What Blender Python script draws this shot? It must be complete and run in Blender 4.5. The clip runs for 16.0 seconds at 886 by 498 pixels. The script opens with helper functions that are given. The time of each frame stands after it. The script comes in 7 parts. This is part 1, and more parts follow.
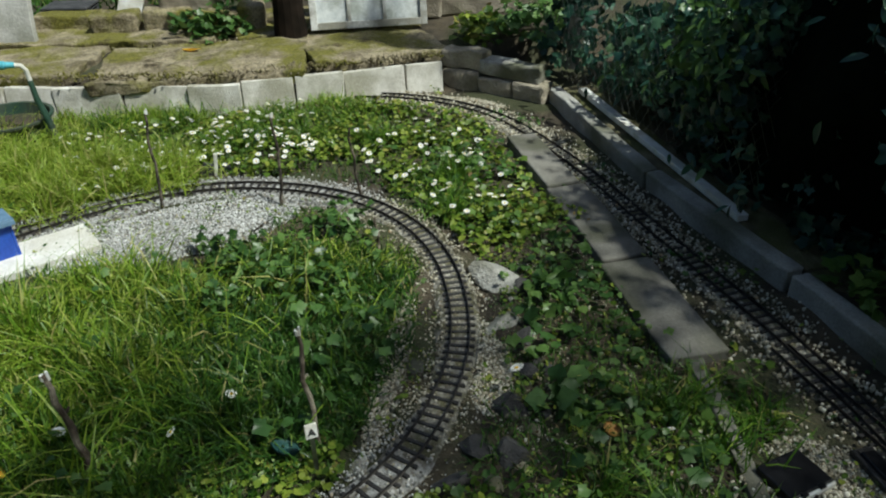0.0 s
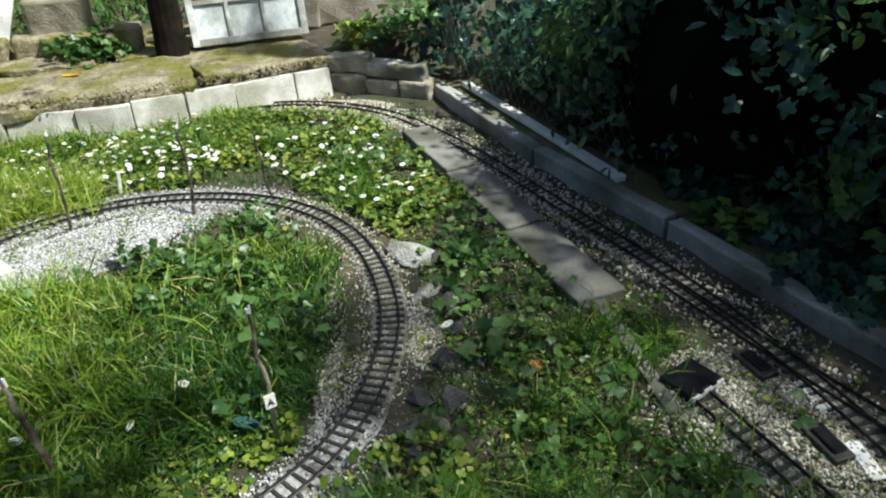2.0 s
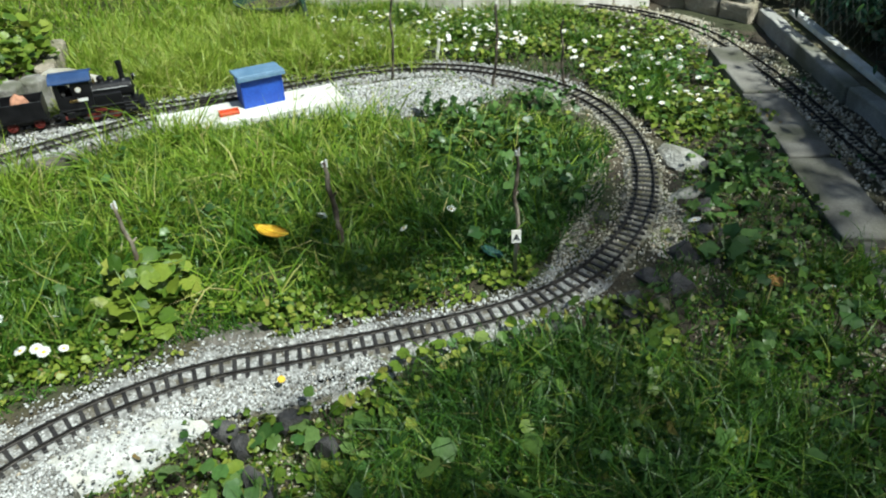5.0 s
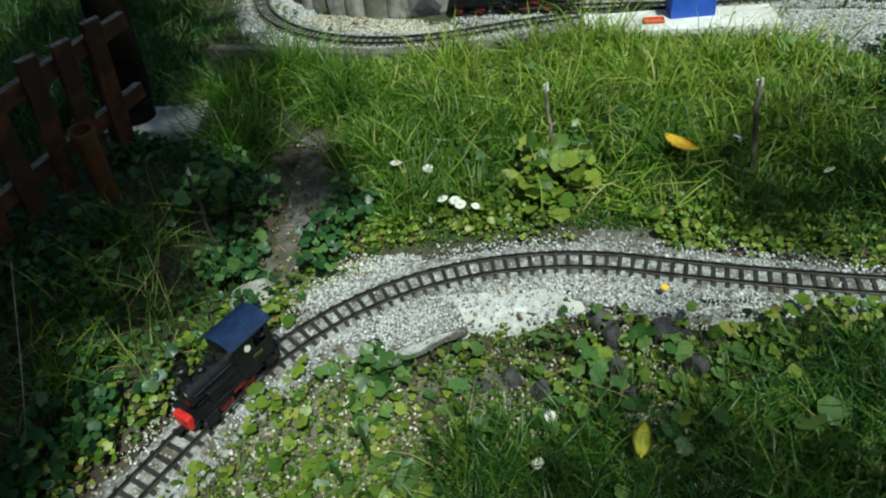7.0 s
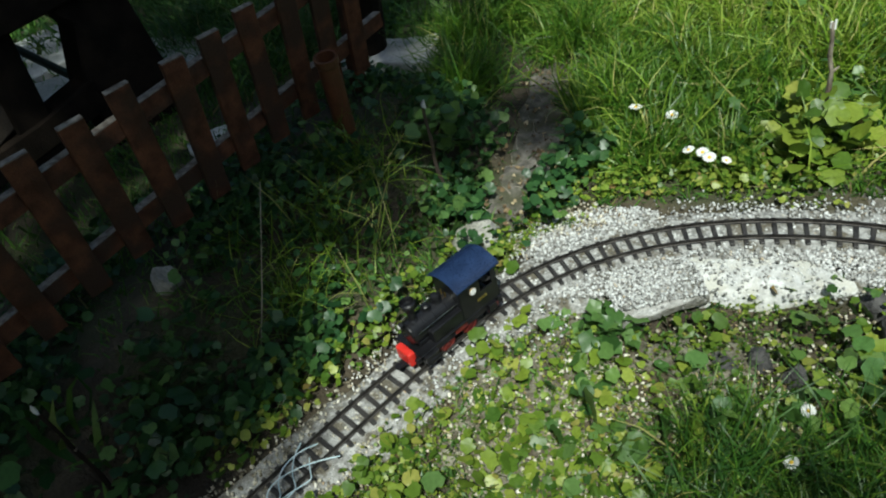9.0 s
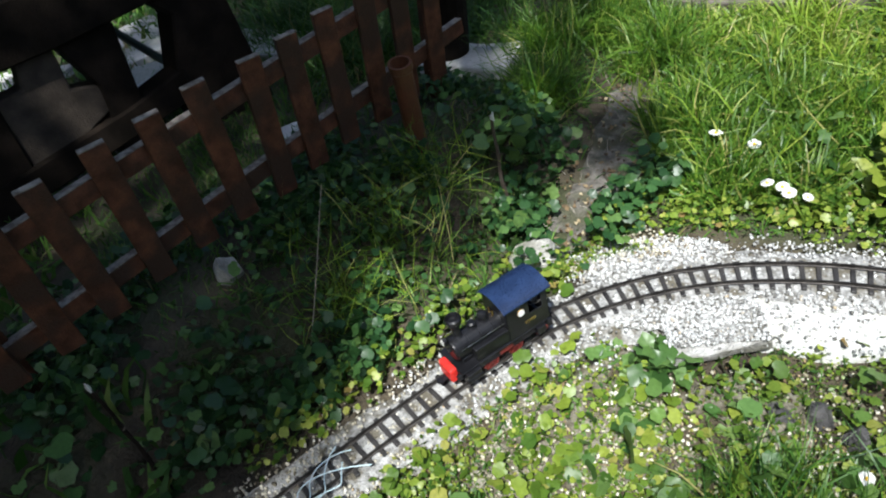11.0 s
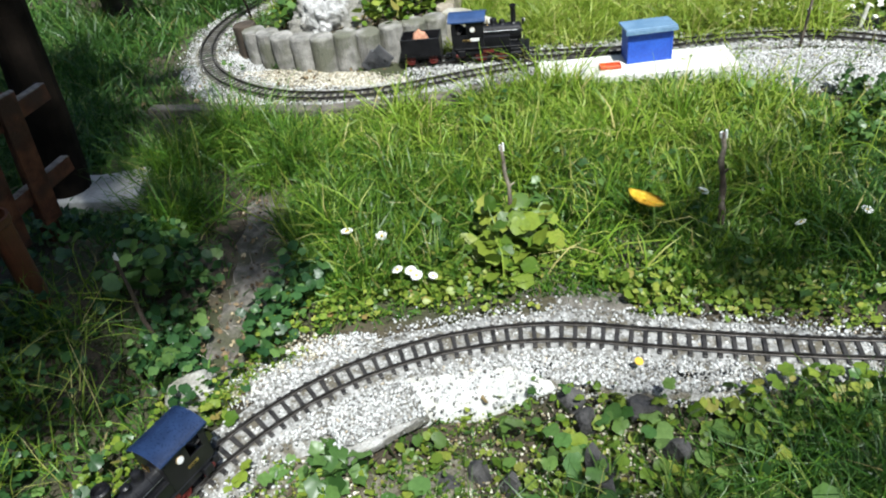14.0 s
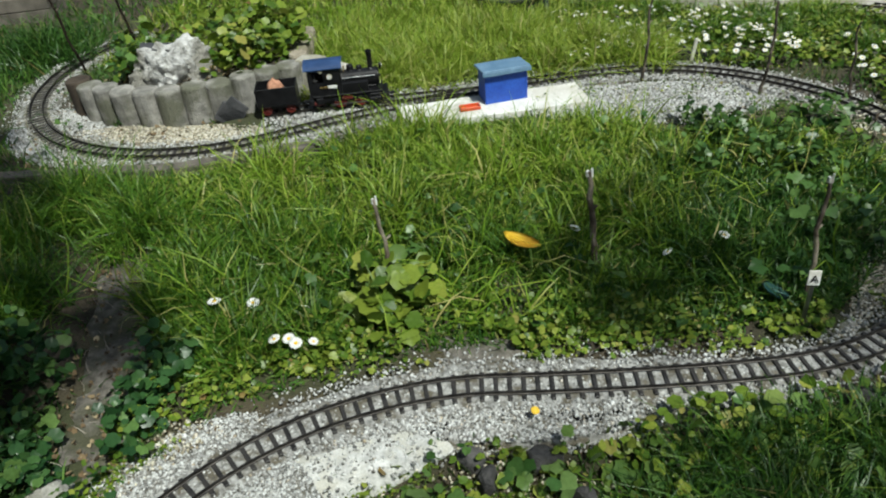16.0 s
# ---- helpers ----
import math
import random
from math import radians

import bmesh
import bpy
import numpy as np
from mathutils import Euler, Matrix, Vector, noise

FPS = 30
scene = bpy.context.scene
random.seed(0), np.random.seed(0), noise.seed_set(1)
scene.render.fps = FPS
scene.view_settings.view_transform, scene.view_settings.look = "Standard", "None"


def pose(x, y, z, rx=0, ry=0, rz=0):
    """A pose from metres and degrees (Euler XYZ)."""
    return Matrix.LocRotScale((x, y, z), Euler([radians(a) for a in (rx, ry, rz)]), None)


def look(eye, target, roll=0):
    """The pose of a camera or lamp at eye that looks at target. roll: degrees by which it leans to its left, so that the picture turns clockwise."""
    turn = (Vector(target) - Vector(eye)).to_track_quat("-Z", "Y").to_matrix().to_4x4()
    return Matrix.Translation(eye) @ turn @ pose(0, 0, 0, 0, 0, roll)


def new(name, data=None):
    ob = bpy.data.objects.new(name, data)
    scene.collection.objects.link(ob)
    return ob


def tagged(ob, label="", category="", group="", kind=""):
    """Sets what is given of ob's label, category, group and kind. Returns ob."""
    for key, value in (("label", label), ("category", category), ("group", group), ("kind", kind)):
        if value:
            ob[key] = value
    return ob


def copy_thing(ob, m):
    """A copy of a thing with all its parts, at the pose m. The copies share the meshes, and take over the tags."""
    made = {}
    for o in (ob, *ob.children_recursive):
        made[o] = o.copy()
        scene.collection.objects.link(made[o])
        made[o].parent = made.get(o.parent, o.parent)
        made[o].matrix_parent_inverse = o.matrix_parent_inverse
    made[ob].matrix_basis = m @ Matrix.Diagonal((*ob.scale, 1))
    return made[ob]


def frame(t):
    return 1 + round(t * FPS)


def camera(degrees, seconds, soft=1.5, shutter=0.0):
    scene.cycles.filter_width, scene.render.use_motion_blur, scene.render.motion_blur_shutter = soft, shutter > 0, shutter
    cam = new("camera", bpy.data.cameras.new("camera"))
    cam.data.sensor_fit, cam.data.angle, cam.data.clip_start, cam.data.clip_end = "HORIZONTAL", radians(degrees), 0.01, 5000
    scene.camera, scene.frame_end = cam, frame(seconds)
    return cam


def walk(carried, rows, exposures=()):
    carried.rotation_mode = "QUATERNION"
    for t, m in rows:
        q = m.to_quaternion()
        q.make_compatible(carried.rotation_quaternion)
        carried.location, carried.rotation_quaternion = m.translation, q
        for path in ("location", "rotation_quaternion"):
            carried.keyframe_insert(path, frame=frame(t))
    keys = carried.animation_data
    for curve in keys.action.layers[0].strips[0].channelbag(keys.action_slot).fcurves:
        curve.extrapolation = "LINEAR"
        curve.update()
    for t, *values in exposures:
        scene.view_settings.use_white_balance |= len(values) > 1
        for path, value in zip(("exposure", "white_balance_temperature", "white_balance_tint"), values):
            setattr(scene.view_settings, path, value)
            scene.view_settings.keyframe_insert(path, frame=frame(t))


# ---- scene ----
PATH = [
    (0, (0.588, 0.561, 1.104), (1.207, 2.145, 0.052), -0.8),
    (0.5, (0.514, 0.501, 1.105), (1.282, 2.011, 0.042), -2.5),
    (1, (0.455, 0.458, 1.107), (1.328, 1.921, 0.06), -1.3),
    (1.5, (0.441, 0.438, 1.108), (1.338, 1.897, 0.075), -1.8),
    (2, (0.437, 0.431, 1.109), (1.337, 1.89, 0.078), -2.1),
    (2.5, (0.439, 0.429, 1.105), (1.333, 1.889, 0.071), -2.6),
    (3, (0.436, 0.431, 1.097), (1.321, 1.88, 0.04), -2.5),
    (3.2, (0.431, 0.433, 1.097), (1.31, 1.881, 0.034), -1.9),
    (5.3, (0.371, 0.175, 1.049), (0.329, 1.792, -0.128), -2.2),
    (5.5, (0.356, 0.167, 1.055), (0.174, 1.767, -0.13), -2.5),
    (6, (0.311, 0.157, 1.036), (-0.125, 1.689, -0.175), -3.6),
    (6.5, (0.282, 0.158, 1.02), (-0.319, 1.607, -0.22), -5.6),
    (7, (0.263, 0.143, 1.014), (-0.472, 1.516, -0.241), -7.8),
    (7.5, (0.272, 0.143, 0.999), (-0.578, 1.448, -0.255), -10.5),
    (8, (0.252, 0.138, 1.005), (-0.64, 1.399, -0.265), -10.4),
    (8.5, (0.228, 0.121, 0.998), (-0.762, 1.305, -0.274), -12.2),
    (9, (0.145, 0.159, 0.971), (-0.998, 1.175, -0.318), -15.3),
    (9.5, (0.102, 0.215, 0.977), (-1.058, 1.236, -0.293), -13.5),
    (9.7, (0.126, 0.209, 0.978), (-1.107, 1.176, -0.265), -14.2),
    (11.8, (0.165, 0.224, 0.979), (-1.14, 1.07, -0.278), -15.8),
    (12, (0.165, 0.226, 0.983), (-1.132, 1.098, -0.266), -15.9),
    (12.5, (0.171, 0.244, 0.988), (-1.092, 1.186, -0.245), -16.3),
    (13, (0.186, 0.257, 1.004), (-0.999, 1.343, -0.186), -14.9),
    (13.5, (0.213, 0.268, 0.998), (-0.77, 1.548, -0.183), -11.0),
    (14, (0.239, 0.287, 1.006), (-0.434, 1.749, -0.183), -8.3),
    (14.5, (0.238, 0.297, 1.008), (-0.284, 1.84, -0.152), -8.2),
    (15, (0.217, 0.305, 1.007), (-0.23, 1.875, -0.149), -7.7),
    (15.5, (0.184, 0.306, 1.008), (-0.192, 1.905, -0.133), -6.3),
    (16, (0.198, 0.355, 1.011), (-0.125, 1.961, -0.136), -5.6),
]
cam = camera(63.9, 16.0, soft=2.05)
EXPOSURES = [(0.0, -0.12, 6350, -2), (1.0, 0.22, 6350, -1), (2.0, 0.65, 6250, 1), (3.0, 0.97, 6250, 2), (5.5, 0.2, 6100, -6), (6.5, -0.05, 6000, -10), (7.5, -0.14, 6050, -9), (9.0, 0.13, 6250, -4), (12.0, 0.93, 6000, 10), (13.0, 0.9, 5950, 10), (14.0, 0.65, 6100, 5), (15.0, 0.22, 6300, 0), (16.0, -0.04, 6350, -1)]
walk(cam, [(t, look(eye, target, roll)) for t, eye, target, roll in PATH], EXPOSURES)

# ---- world, sun, exposure ----
SUN_DIR = Vector((0.36, -0.38, 0.85)).normalized()      # towards the sun
world = bpy.data.worlds.new("sky")
scene.world = world
world.use_nodes = True
wn = world.node_tree
sky = wn.nodes.new("ShaderNodeTexSky")
sky.sky_type = 'NISHITA'
sky.sun_disc = False
sky.sun_elevation = math.asin(SUN_DIR.z)
sky.sun_rotation = math.atan2(SUN_DIR.x, SUN_DIR.y)
sky.air_density, sky.dust_density = 1.0, 2.0
wn.links.new(sky.outputs[0], wn.nodes["Background"].inputs[0])
wn.nodes["Background"].inputs[1].default_value = 0.09
sun = new("sun", bpy.data.lights.new("sun", 'SUN'))
sun.data.energy, sun.data.angle, sun.data.color = 5.0, radians(2), (1.0, 0.97, 0.92)
sun.matrix_world = look(SUN_DIR * 20, (0, 0, 0))

# ---- materials ----
def nodes_of(name):
    m = bpy.data.materials.new(name)
    m.use_nodes = True
    return m, m.node_tree.nodes, m.node_tree.links, m.node_tree.nodes["Principled BSDF"]


def mat(name, a, b, scale=20.0, rough=0.7, bump=0.3, metal=0.0, fine=6.0, c=None, spec=0.5, dist=0.004):
    """Two-scale mottled surface: colours a and b by coarse noise, c as stains, with fine relief."""
    m, n, l, p = nodes_of(name)
    tc = n.new("ShaderNodeTexCoord")
    inf = n.new("ShaderNodeObjectInfo")
    add = n.new("ShaderNodeVectorMath"); add.operation = 'MULTIPLY_ADD'
    comb = n.new("ShaderNodeCombineXYZ")
    for k in range(3):
        l.new(inf.outputs["Random"], comb.inputs[k])
    add.inputs[1].default_value = (1, 1, 1)
    sc = n.new("ShaderNodeVectorMath"); sc.operation = 'SCALE'; sc.inputs["Scale"].default_value = 7.3
    l.new(comb.outputs[0], sc.inputs[0])
    l.new(tc.outputs["Object"], add.inputs[0]); l.new(sc.outputs[0], add.inputs[2])
    n1 = n.new("ShaderNodeTexNoise"); n1.inputs["Scale"].default_value = scale; n1.inputs["Detail"].default_value = 5
    n2 = n.new("ShaderNodeTexNoise"); n2.inputs["Scale"].default_value = scale * fine; n2.inputs["Detail"].default_value = 4
    l.new(add.outputs[0], n1.inputs["Vector"]); l.new(add.outputs[0], n2.inputs["Vector"])
    r = n.new("ShaderNodeValToRGB")
    r.color_ramp.elements[0].position, r.color_ramp.elements[1].position = 0.36, 0.66
    r.color_ramp.elements[0].color, r.color_ramp.elements[1].color = (*a, 1), (*b, 1)
    l.new(n1.outputs[0], r.inputs[0])
    col = r.outputs[0]
    if c:
        n3 = n.new("ShaderNodeTexNoise"); n3.inputs["Scale"].default_value = scale * 0.37; n3.inputs["Detail"].default_value = 7
        l.new(add.outputs[0], n3.inputs["Vector"])
        rr = n.new("ShaderNodeValToRGB")
        rr.color_ramp.elements[0].position, rr.color_ramp.elements[1].position = 0.46, 0.6
        l.new(n3.outputs[0], rr.inputs[0])
        mx = n.new("ShaderNodeMix"); mx.data_type = 'RGBA'
        l.new(rr.outputs[0], mx.inputs[0]); l.new(col, mx.inputs[6]); mx.inputs[7].default_value = (*c, 1)
        col = mx.outputs[2]
    mf = n.new("ShaderNodeMix"); mf.data_type = 'RGBA'; mf.blend_type = 'OVERLAY'; mf.inputs[0].default_value = 0.35
    l.new(col, mf.inputs[6]); l.new(n2.outputs[0], mf.inputs[7])
    l.new(mf.outputs[2], p.inputs["Base Color"])
    mr = n.new("ShaderNodeMapRange")
    mr.inputs["To Min"].default_value, mr.inputs["To Max"].default_value = max(0.05, rough - 0.12), min(1, rough + 0.12)
    l.new(n2.outputs[0], mr.inputs[0]); l.new(mr.outputs[0], p.inputs["Roughness"])
    p.inputs["Metallic"].default_value = metal
    p.inputs["Specular IOR Level"].default_value = spec
    if bump:
        bp = n.new("ShaderNodeBump"); bp.inputs["Strength"].default_value = bump; bp.inputs["Distance"].default_value = dist
        l.new(n2.outputs[0], bp.inputs["Height"]); l.new(bp.outputs[0], p.inputs["Normal"])
    return m


def mat_bits(name, stops, rough=0.6, through_light=0.0, spec=0.4, vein=0.0):
    """Small loose pieces (stones, blades, leaves): a colour of its own for each piece."""
    m, n, l, p = nodes_of(name)
    g = n.new("ShaderNodeNewGeometry")
    inf = n.new("ShaderNodeObjectInfo")
    ad = n.new("ShaderNodeMath"); ad.operation = 'ADD'
    fr = n.new("ShaderNodeMath"); fr.operation = 'FRACT'
    l.new(g.outputs["Random Per Island"], ad.inputs[0]); l.new(inf.outputs["Random"], ad.inputs[1]); l.new(ad.outputs[0], fr.inputs[0])
    r = n.new("ShaderNodeValToRGB")
    while len(r.color_ramp.elements) < len(stops):
        r.color_ramp.elements.new(0.5)
    for e, (pos, colr) in zip(r.color_ramp.elements, stops):
        e.position, e.color = pos, (*colr, 1)
    l.new(fr.outputs[0], r.inputs[0])
    tc = n.new("ShaderNodeTexCoord")
    nz = n.new("ShaderNodeTexNoise"); nz.inputs["Scale"].default_value = 3.0; nz.inputs["Detail"].default_value = 3
    nf = n.new("ShaderNodeTexNoise"); nf.inputs["Scale"].default_value = 160.0
    l.new(tc.outputs["Object"], nz.inputs["Vector"]); l.new(tc.outputs["Object"], nf.inputs["Vector"])
    mx = n.new("ShaderNodeMix"); mx.data_type = 'RGBA'; mx.blend_type = 'OVERLAY'; mx.inputs[0].default_value = 0.45
    l.new(r.outputs[0], mx.inputs[6]); l.new(nz.outputs[0], mx.inputs[7])
    m2 = n.new("ShaderNodeMix"); m2.data_type = 'RGBA'; m2.blend_type = 'OVERLAY'; m2.inputs[0].default_value = 0.3
    l.new(mx.outputs[2], m2.inputs[6]); l.new(nf.outputs[0], m2.inputs[7])
    l.new(m2.outputs[2], p.inputs["Base Color"])
    p.inputs["Roughness"].default_value = rough
    p.inputs["Specular IOR Level"].default_value = spec
    if through_light:
        tr = n.new("ShaderNodeBsdfTranslucent"); ms = n.new("ShaderNodeMixShader"); ms.inputs[0].default_value = through_light
        l.new(m2.outputs[2], tr.inputs[0]); l.new(p.outputs[0], ms.inputs[1]); l.new(tr.outputs[0], ms.inputs[2])
        l.new(ms.outputs[0], n["Material Output"].inputs[0])
    return m


def mat_moss():
    """Worn grey-brown stone with cushions of yellow-green moss, dirt and dark cracks."""
    m, n, l, p = nodes_of("mossy_stone")
    tc = n.new("ShaderNodeTexCoord")
    inf = n.new("ShaderNodeObjectInfo")
    sh = n.new("ShaderNodeVectorMath"); sh.operation = 'ADD'
    sc = n.new("ShaderNodeMath"); sc.operation = 'MULTIPLY'; sc.inputs[1].default_value = 9.0
    l.new(inf.outputs["Random"], sc.inputs[0]); l.new(tc.outputs["Object"], sh.inputs[0]); l.new(sc.outputs[0], sh.inputs[1])

    def layer(scale, detail, lo, hi):
        nz = n.new("ShaderNodeTexNoise"); nz.inputs["Scale"].default_value = scale; nz.inputs["Detail"].default_value = detail
        nz.inputs["Roughness"].default_value = 0.65
        l.new(sh.outputs[0], nz.inputs["Vector"])
        r = n.new("ShaderNodeMapRange"); r.inputs["From Min"].default_value, r.inputs["From Max"].default_value = lo, hi
        l.new(nz.outputs[0], r.inputs[0])
        return r.outputs[0]

    def mix(f, a, b, mode='MIX'):
        x = n.new("ShaderNodeMix"); x.data_type = 'RGBA'; x.blend_type = mode
        if isinstance(f, float):
            x.inputs[0].default_value = f
        else:
            l.new(f, x.inputs[0])
        for k, c in ((6, a), (7, b)):
            if isinstance(c, tuple):
                x.inputs[k].default_value = (*c, 1)
            else:
                l.new(c, x.inputs[k])
        return x.outputs[2]

    col = mix(layer(8, 8, 0.35, 0.65), (0.15, 0.122, 0.074), (0.38, 0.325, 0.22))
    col = mix(layer(3.2, 9, 0.45, 0.56), col, (0.145, 0.135, 0.024))
    col = mix(layer(5.0, 10, 0.57, 0.66), col, (0.05, 0.036, 0.016))
    fine = layer(90, 5, 0.3, 0.7)
    col = mix(0.5, col, fine, 'OVERLAY')
    l.new(col, p.inputs["Base Color"])
    p.inputs["Roughness"].default_value = 0.95
    bp = n.new("ShaderNodeBump"); bp.inputs["Strength"].default_value = 1.0; bp.inputs["Distance"].default_value = 0.012
    l.new(layer(28, 8, 0.2, 0.8), bp.inputs["Height"]); l.new(bp.outputs[0], p.inputs["Normal"])
    return m


M_SOIL = mat("soil", (0.028, 0.022, 0.014), (0.085, 0.067, 0.042), 9, 0.95, 0.8, fine=14, c=(0.045, 0.05, 0.02), dist=0.01)
M_PATH = mat("trodden_earth", (0.095, 0.086, 0.072), (0.23, 0.21, 0.18), 45, 0.95, 0.9, fine=8, c=(0.08, 0.08, 0.045), dist=0.006)
M_BED = mat("gravel_bed", (0.20, 0.197, 0.185), (0.47, 0.465, 0.45), 90, 0.95, 0.9, fine=3, c=(0.13, 0.115, 0.085), dist=0.006)
M_BENDBED = mat("mossy_gravel_bed", (0.13, 0.122, 0.1), (0.36, 0.345, 0.3), 70, 0.95, 0.9, fine=4, c=(0.12, 0.112, 0.06), dist=0.006)
M_DRYGROUND = mat("dry_stony_ground", (0.10, 0.088, 0.06), (0.27, 0.25, 0.195), 55, 0.95, 0.9, fine=5, c=(0.075, 0.06, 0.036), dist=0.006)
M_POWDER = mat("limestone_dust", (0.42, 0.42, 0.405), (0.66, 0.66, 0.64), 60, 0.95, 0.6, fine=6, c=(0.5, 0.49, 0.44))
M_STONES = mat_bits("limestone_chips", [(0, (0.10, 0.096, 0.085)), (0.2, (0.25, 0.246, 0.232)), (0.5, (0.42, 0.42, 0.405)), (0.82, (0.55, 0.555, 0.545)), (0.96, (0.68, 0.685, 0.68)), (1, (0.4, 0.33, 0.23))], 0.95)
M_LITTER = mat_bits("dry_litter", [(0, (0.05, 0.033, 0.018)), (0.4, (0.14, 0.095, 0.05)), (0.75, (0.27, 0.2, 0.11)), (1, (0.42, 0.35, 0.22))], 0.85, 0.1)
M_DIRTY = mat_bits("dirty_chips", [(0, (0.09, 0.075, 0.05)), (0.3, (0.29, 0.26, 0.185)), (0.7, (0.52, 0.485, 0.385)), (0.95, (0.72, 0.69, 0.6)), (1, (0.4, 0.28, 0.15))], 0.9)
M_GRASS = mat_bits("grass_blades", [(0, (0.03, 0.085, 0.010)), (0.4, (0.066, 0.155, 0.014)), (0.75, (0.12, 0.225, 0.022)), (0.95, (0.2, 0.28, 0.035)), (1, (0.36, 0.32, 0.12))], 0.42, 0.3)
# darker blade copy: shade at the bend and in front put into the colour
M_SHADEGRASS = mat_bits("shade_darkened_blades", [(0, (0.02, 0.06, 0.011)), (0.5, (0.042, 0.11, 0.018)), (0.88, (0.078, 0.165, 0.026)), (0.97, (0.15, 0.21, 0.045)), (1, (0.27, 0.22, 0.09))], 0.4, 0.28)
# yellow-green blade copy, brightened: sunlight is put into its colour
M_SUNGRASS = mat_bits("sun_brightened_blades", [(0, (0.16, 0.26, 0.024)), (0.5, (0.27, 0.37, 0.042)), (0.9, (0.41, 0.47, 0.09)), (1, (0.54, 0.47, 0.22))], 0.45, 0.4)
M_LONGGRASS = mat_bits("long_grass_blades", [(0, (0.11, 0.21, 0.016)), (0.5, (0.19, 0.3, 0.024)), (0.9, (0.31, 0.39, 0.06)), (1, (0.5, 0.43, 0.18))], 0.45, 0.35)
M_TURF = mat_bits("short_turf", [(0, (0.022, 0.07, 0.008)), (0.5, (0.05, 0.13, 0.014)), (0.88, (0.1, 0.19, 0.025)), (1, (0.2, 0.16, 0.07))], 0.6, 0.25)
M_LIGHTLEAF = mat_bits("creeping_leaves", [(0, (0.045, 0.10, 0.012)), (0.35, (0.11, 0.18, 0.02)), (0.72, (0.185, 0.25, 0.03)), (0.93, (0.28, 0.32, 0.055)), (0.985, (0.3, 0.27, 0.07)), (1, (0.2, 0.12, 0.05))], 0.42, 0.25)
M_LEAF = mat_bits("green_leaves", [(0, (0.03, 0.075, 0.018)), (0.5, (0.068, 0.14, 0.032)), (1, (0.125, 0.215, 0.055))], 0.38, 0.25)
M_BROAD = mat_bits("broad_weed_leaves", [(0, (0.06, 0.125, 0.028)), (0.5, (0.12, 0.21, 0.045)), (0.9, (0.185, 0.29, 0.065)), (1, (0.24, 0.3, 0.08))], 0.38, 0.3)
M_BROADPALE = mat_bits("broad_pale_leaves", [(0, (0.055, 0.135, 0.03)), (0.5, (0.1, 0.2, 0.05)), (1, (0.18, 0.28, 0.08))], 0.42, 0.3)
# darker leaf copy: shade below the fence is put into its colour
M_SHADEIVY = mat_bits("shade_darkened_ivy", [(0, (0.016, 0.05, 0.016)), (0.5, (0.036, 0.092, 0.026)), (0.85, (0.07, 0.15, 0.04)), (1, (0.14, 0.23, 0.06))], 0.36, 0.25)
M_IVY = mat_bits("ivy_leaves", [(0, (0.010, 0.036, 0.026)), (0.5, (0.022, 0.066, 0.047)), (0.9, (0.05, 0.12, 0.072)), (1, (0.11, 0.18, 0.07))], 0.33, 0.18)
# near-black: the shade deep inside a hedge is put into the colour
M_HEDGESHADE = mat("hedge_inner_shade", (0.0018, 0.0035, 0.0018), (0.004, 0.007, 0.003), 12, 0.98, 0.5, spec=0.05)
M_PETAL = mat_bits("white_petals", [(0, (0.74, 0.74, 0.71)), (1, (0.84, 0.84, 0.82))], 0.7, 0.2)
M_YELLOW = mat("flower_yellow", (0.65, 0.4, 0.03), (0.8, 0.55, 0.05), 300, 0.7, 0.2)
M_STEM = mat("stem_green", (0.08, 0.15, 0.03), (0.14, 0.22, 0.05), 80, 0.6, 0.1)
M_YLEAF = mat("yellow_leaf", (0.78, 0.5, 0.03), (0.88, 0.66, 0.07), 40, 0.5, 0.3, c=(0.72, 0.42, 0.04))
M_YGLEAF = mat("yellow_green_leaf", (0.55, 0.5, 0.04), (0.72, 0.66, 0.08), 60, 0.55, 0.4, c=(0.4, 0.42, 0.05))
M_OLEAF = mat("orange_leaf", (0.5, 0.24, 0.06), (0.65, 0.38, 0.12), 50, 0.6, 0.3)
M_SLEEPER = mat("sleeper_plastic", (0.012, 0.011, 0.011), (0.04, 0.037, 0.035), 60, 0.5, 0.3, fine=8, c=(0.035, 0.032, 0.03))
M_RAIL = mat("rail_metal", (0.03, 0.027, 0.025), (0.075, 0.068, 0.062), 50, 0.5, 0.15, metal=0.7)
M_BLACK = mat("loco_black", (0.005, 0.005, 0.006), (0.011, 0.011, 0.013), 40, 0.36, 0.05, fine=8, spec=0.35)
M_ROOF = mat("cab_roof_blue_black", (0.009, 0.018, 0.05), (0.015, 0.03, 0.08), 30, 0.3, 0.06, fine=8)
M_ROOF2 = mat("dark_blue_roof", (0.02, 0.045, 0.12), (0.035, 0.07, 0.17), 30, 0.42, 0.06, fine=8)
M_RED = mat("red_paint", (0.5, 0.02, 0.015), (0.62, 0.035, 0.025), 40, 0.4, 0.08)
M_DARKRED = mat("dark_red_paint", (0.085, 0.011, 0.009), (0.15, 0.02, 0.014), 60, 0.5, 0.1)
M_BRASS = mat("brass", (0.55, 0.36, 0.12), (0.7, 0.5, 0.2), 60, 0.3, 0.05, metal=1.0)
M_STEEL = mat("steel", (0.35, 0.35, 0.36), (0.55, 0.55, 0.56), 60, 0.35, 0.05, metal=1.0)
M_WHITE = mat("white_paint", (0.7, 0.7, 0.69), (0.82, 0.82, 0.8), 30, 0.6, 0.2, c=(0.6, 0.58, 0.52))
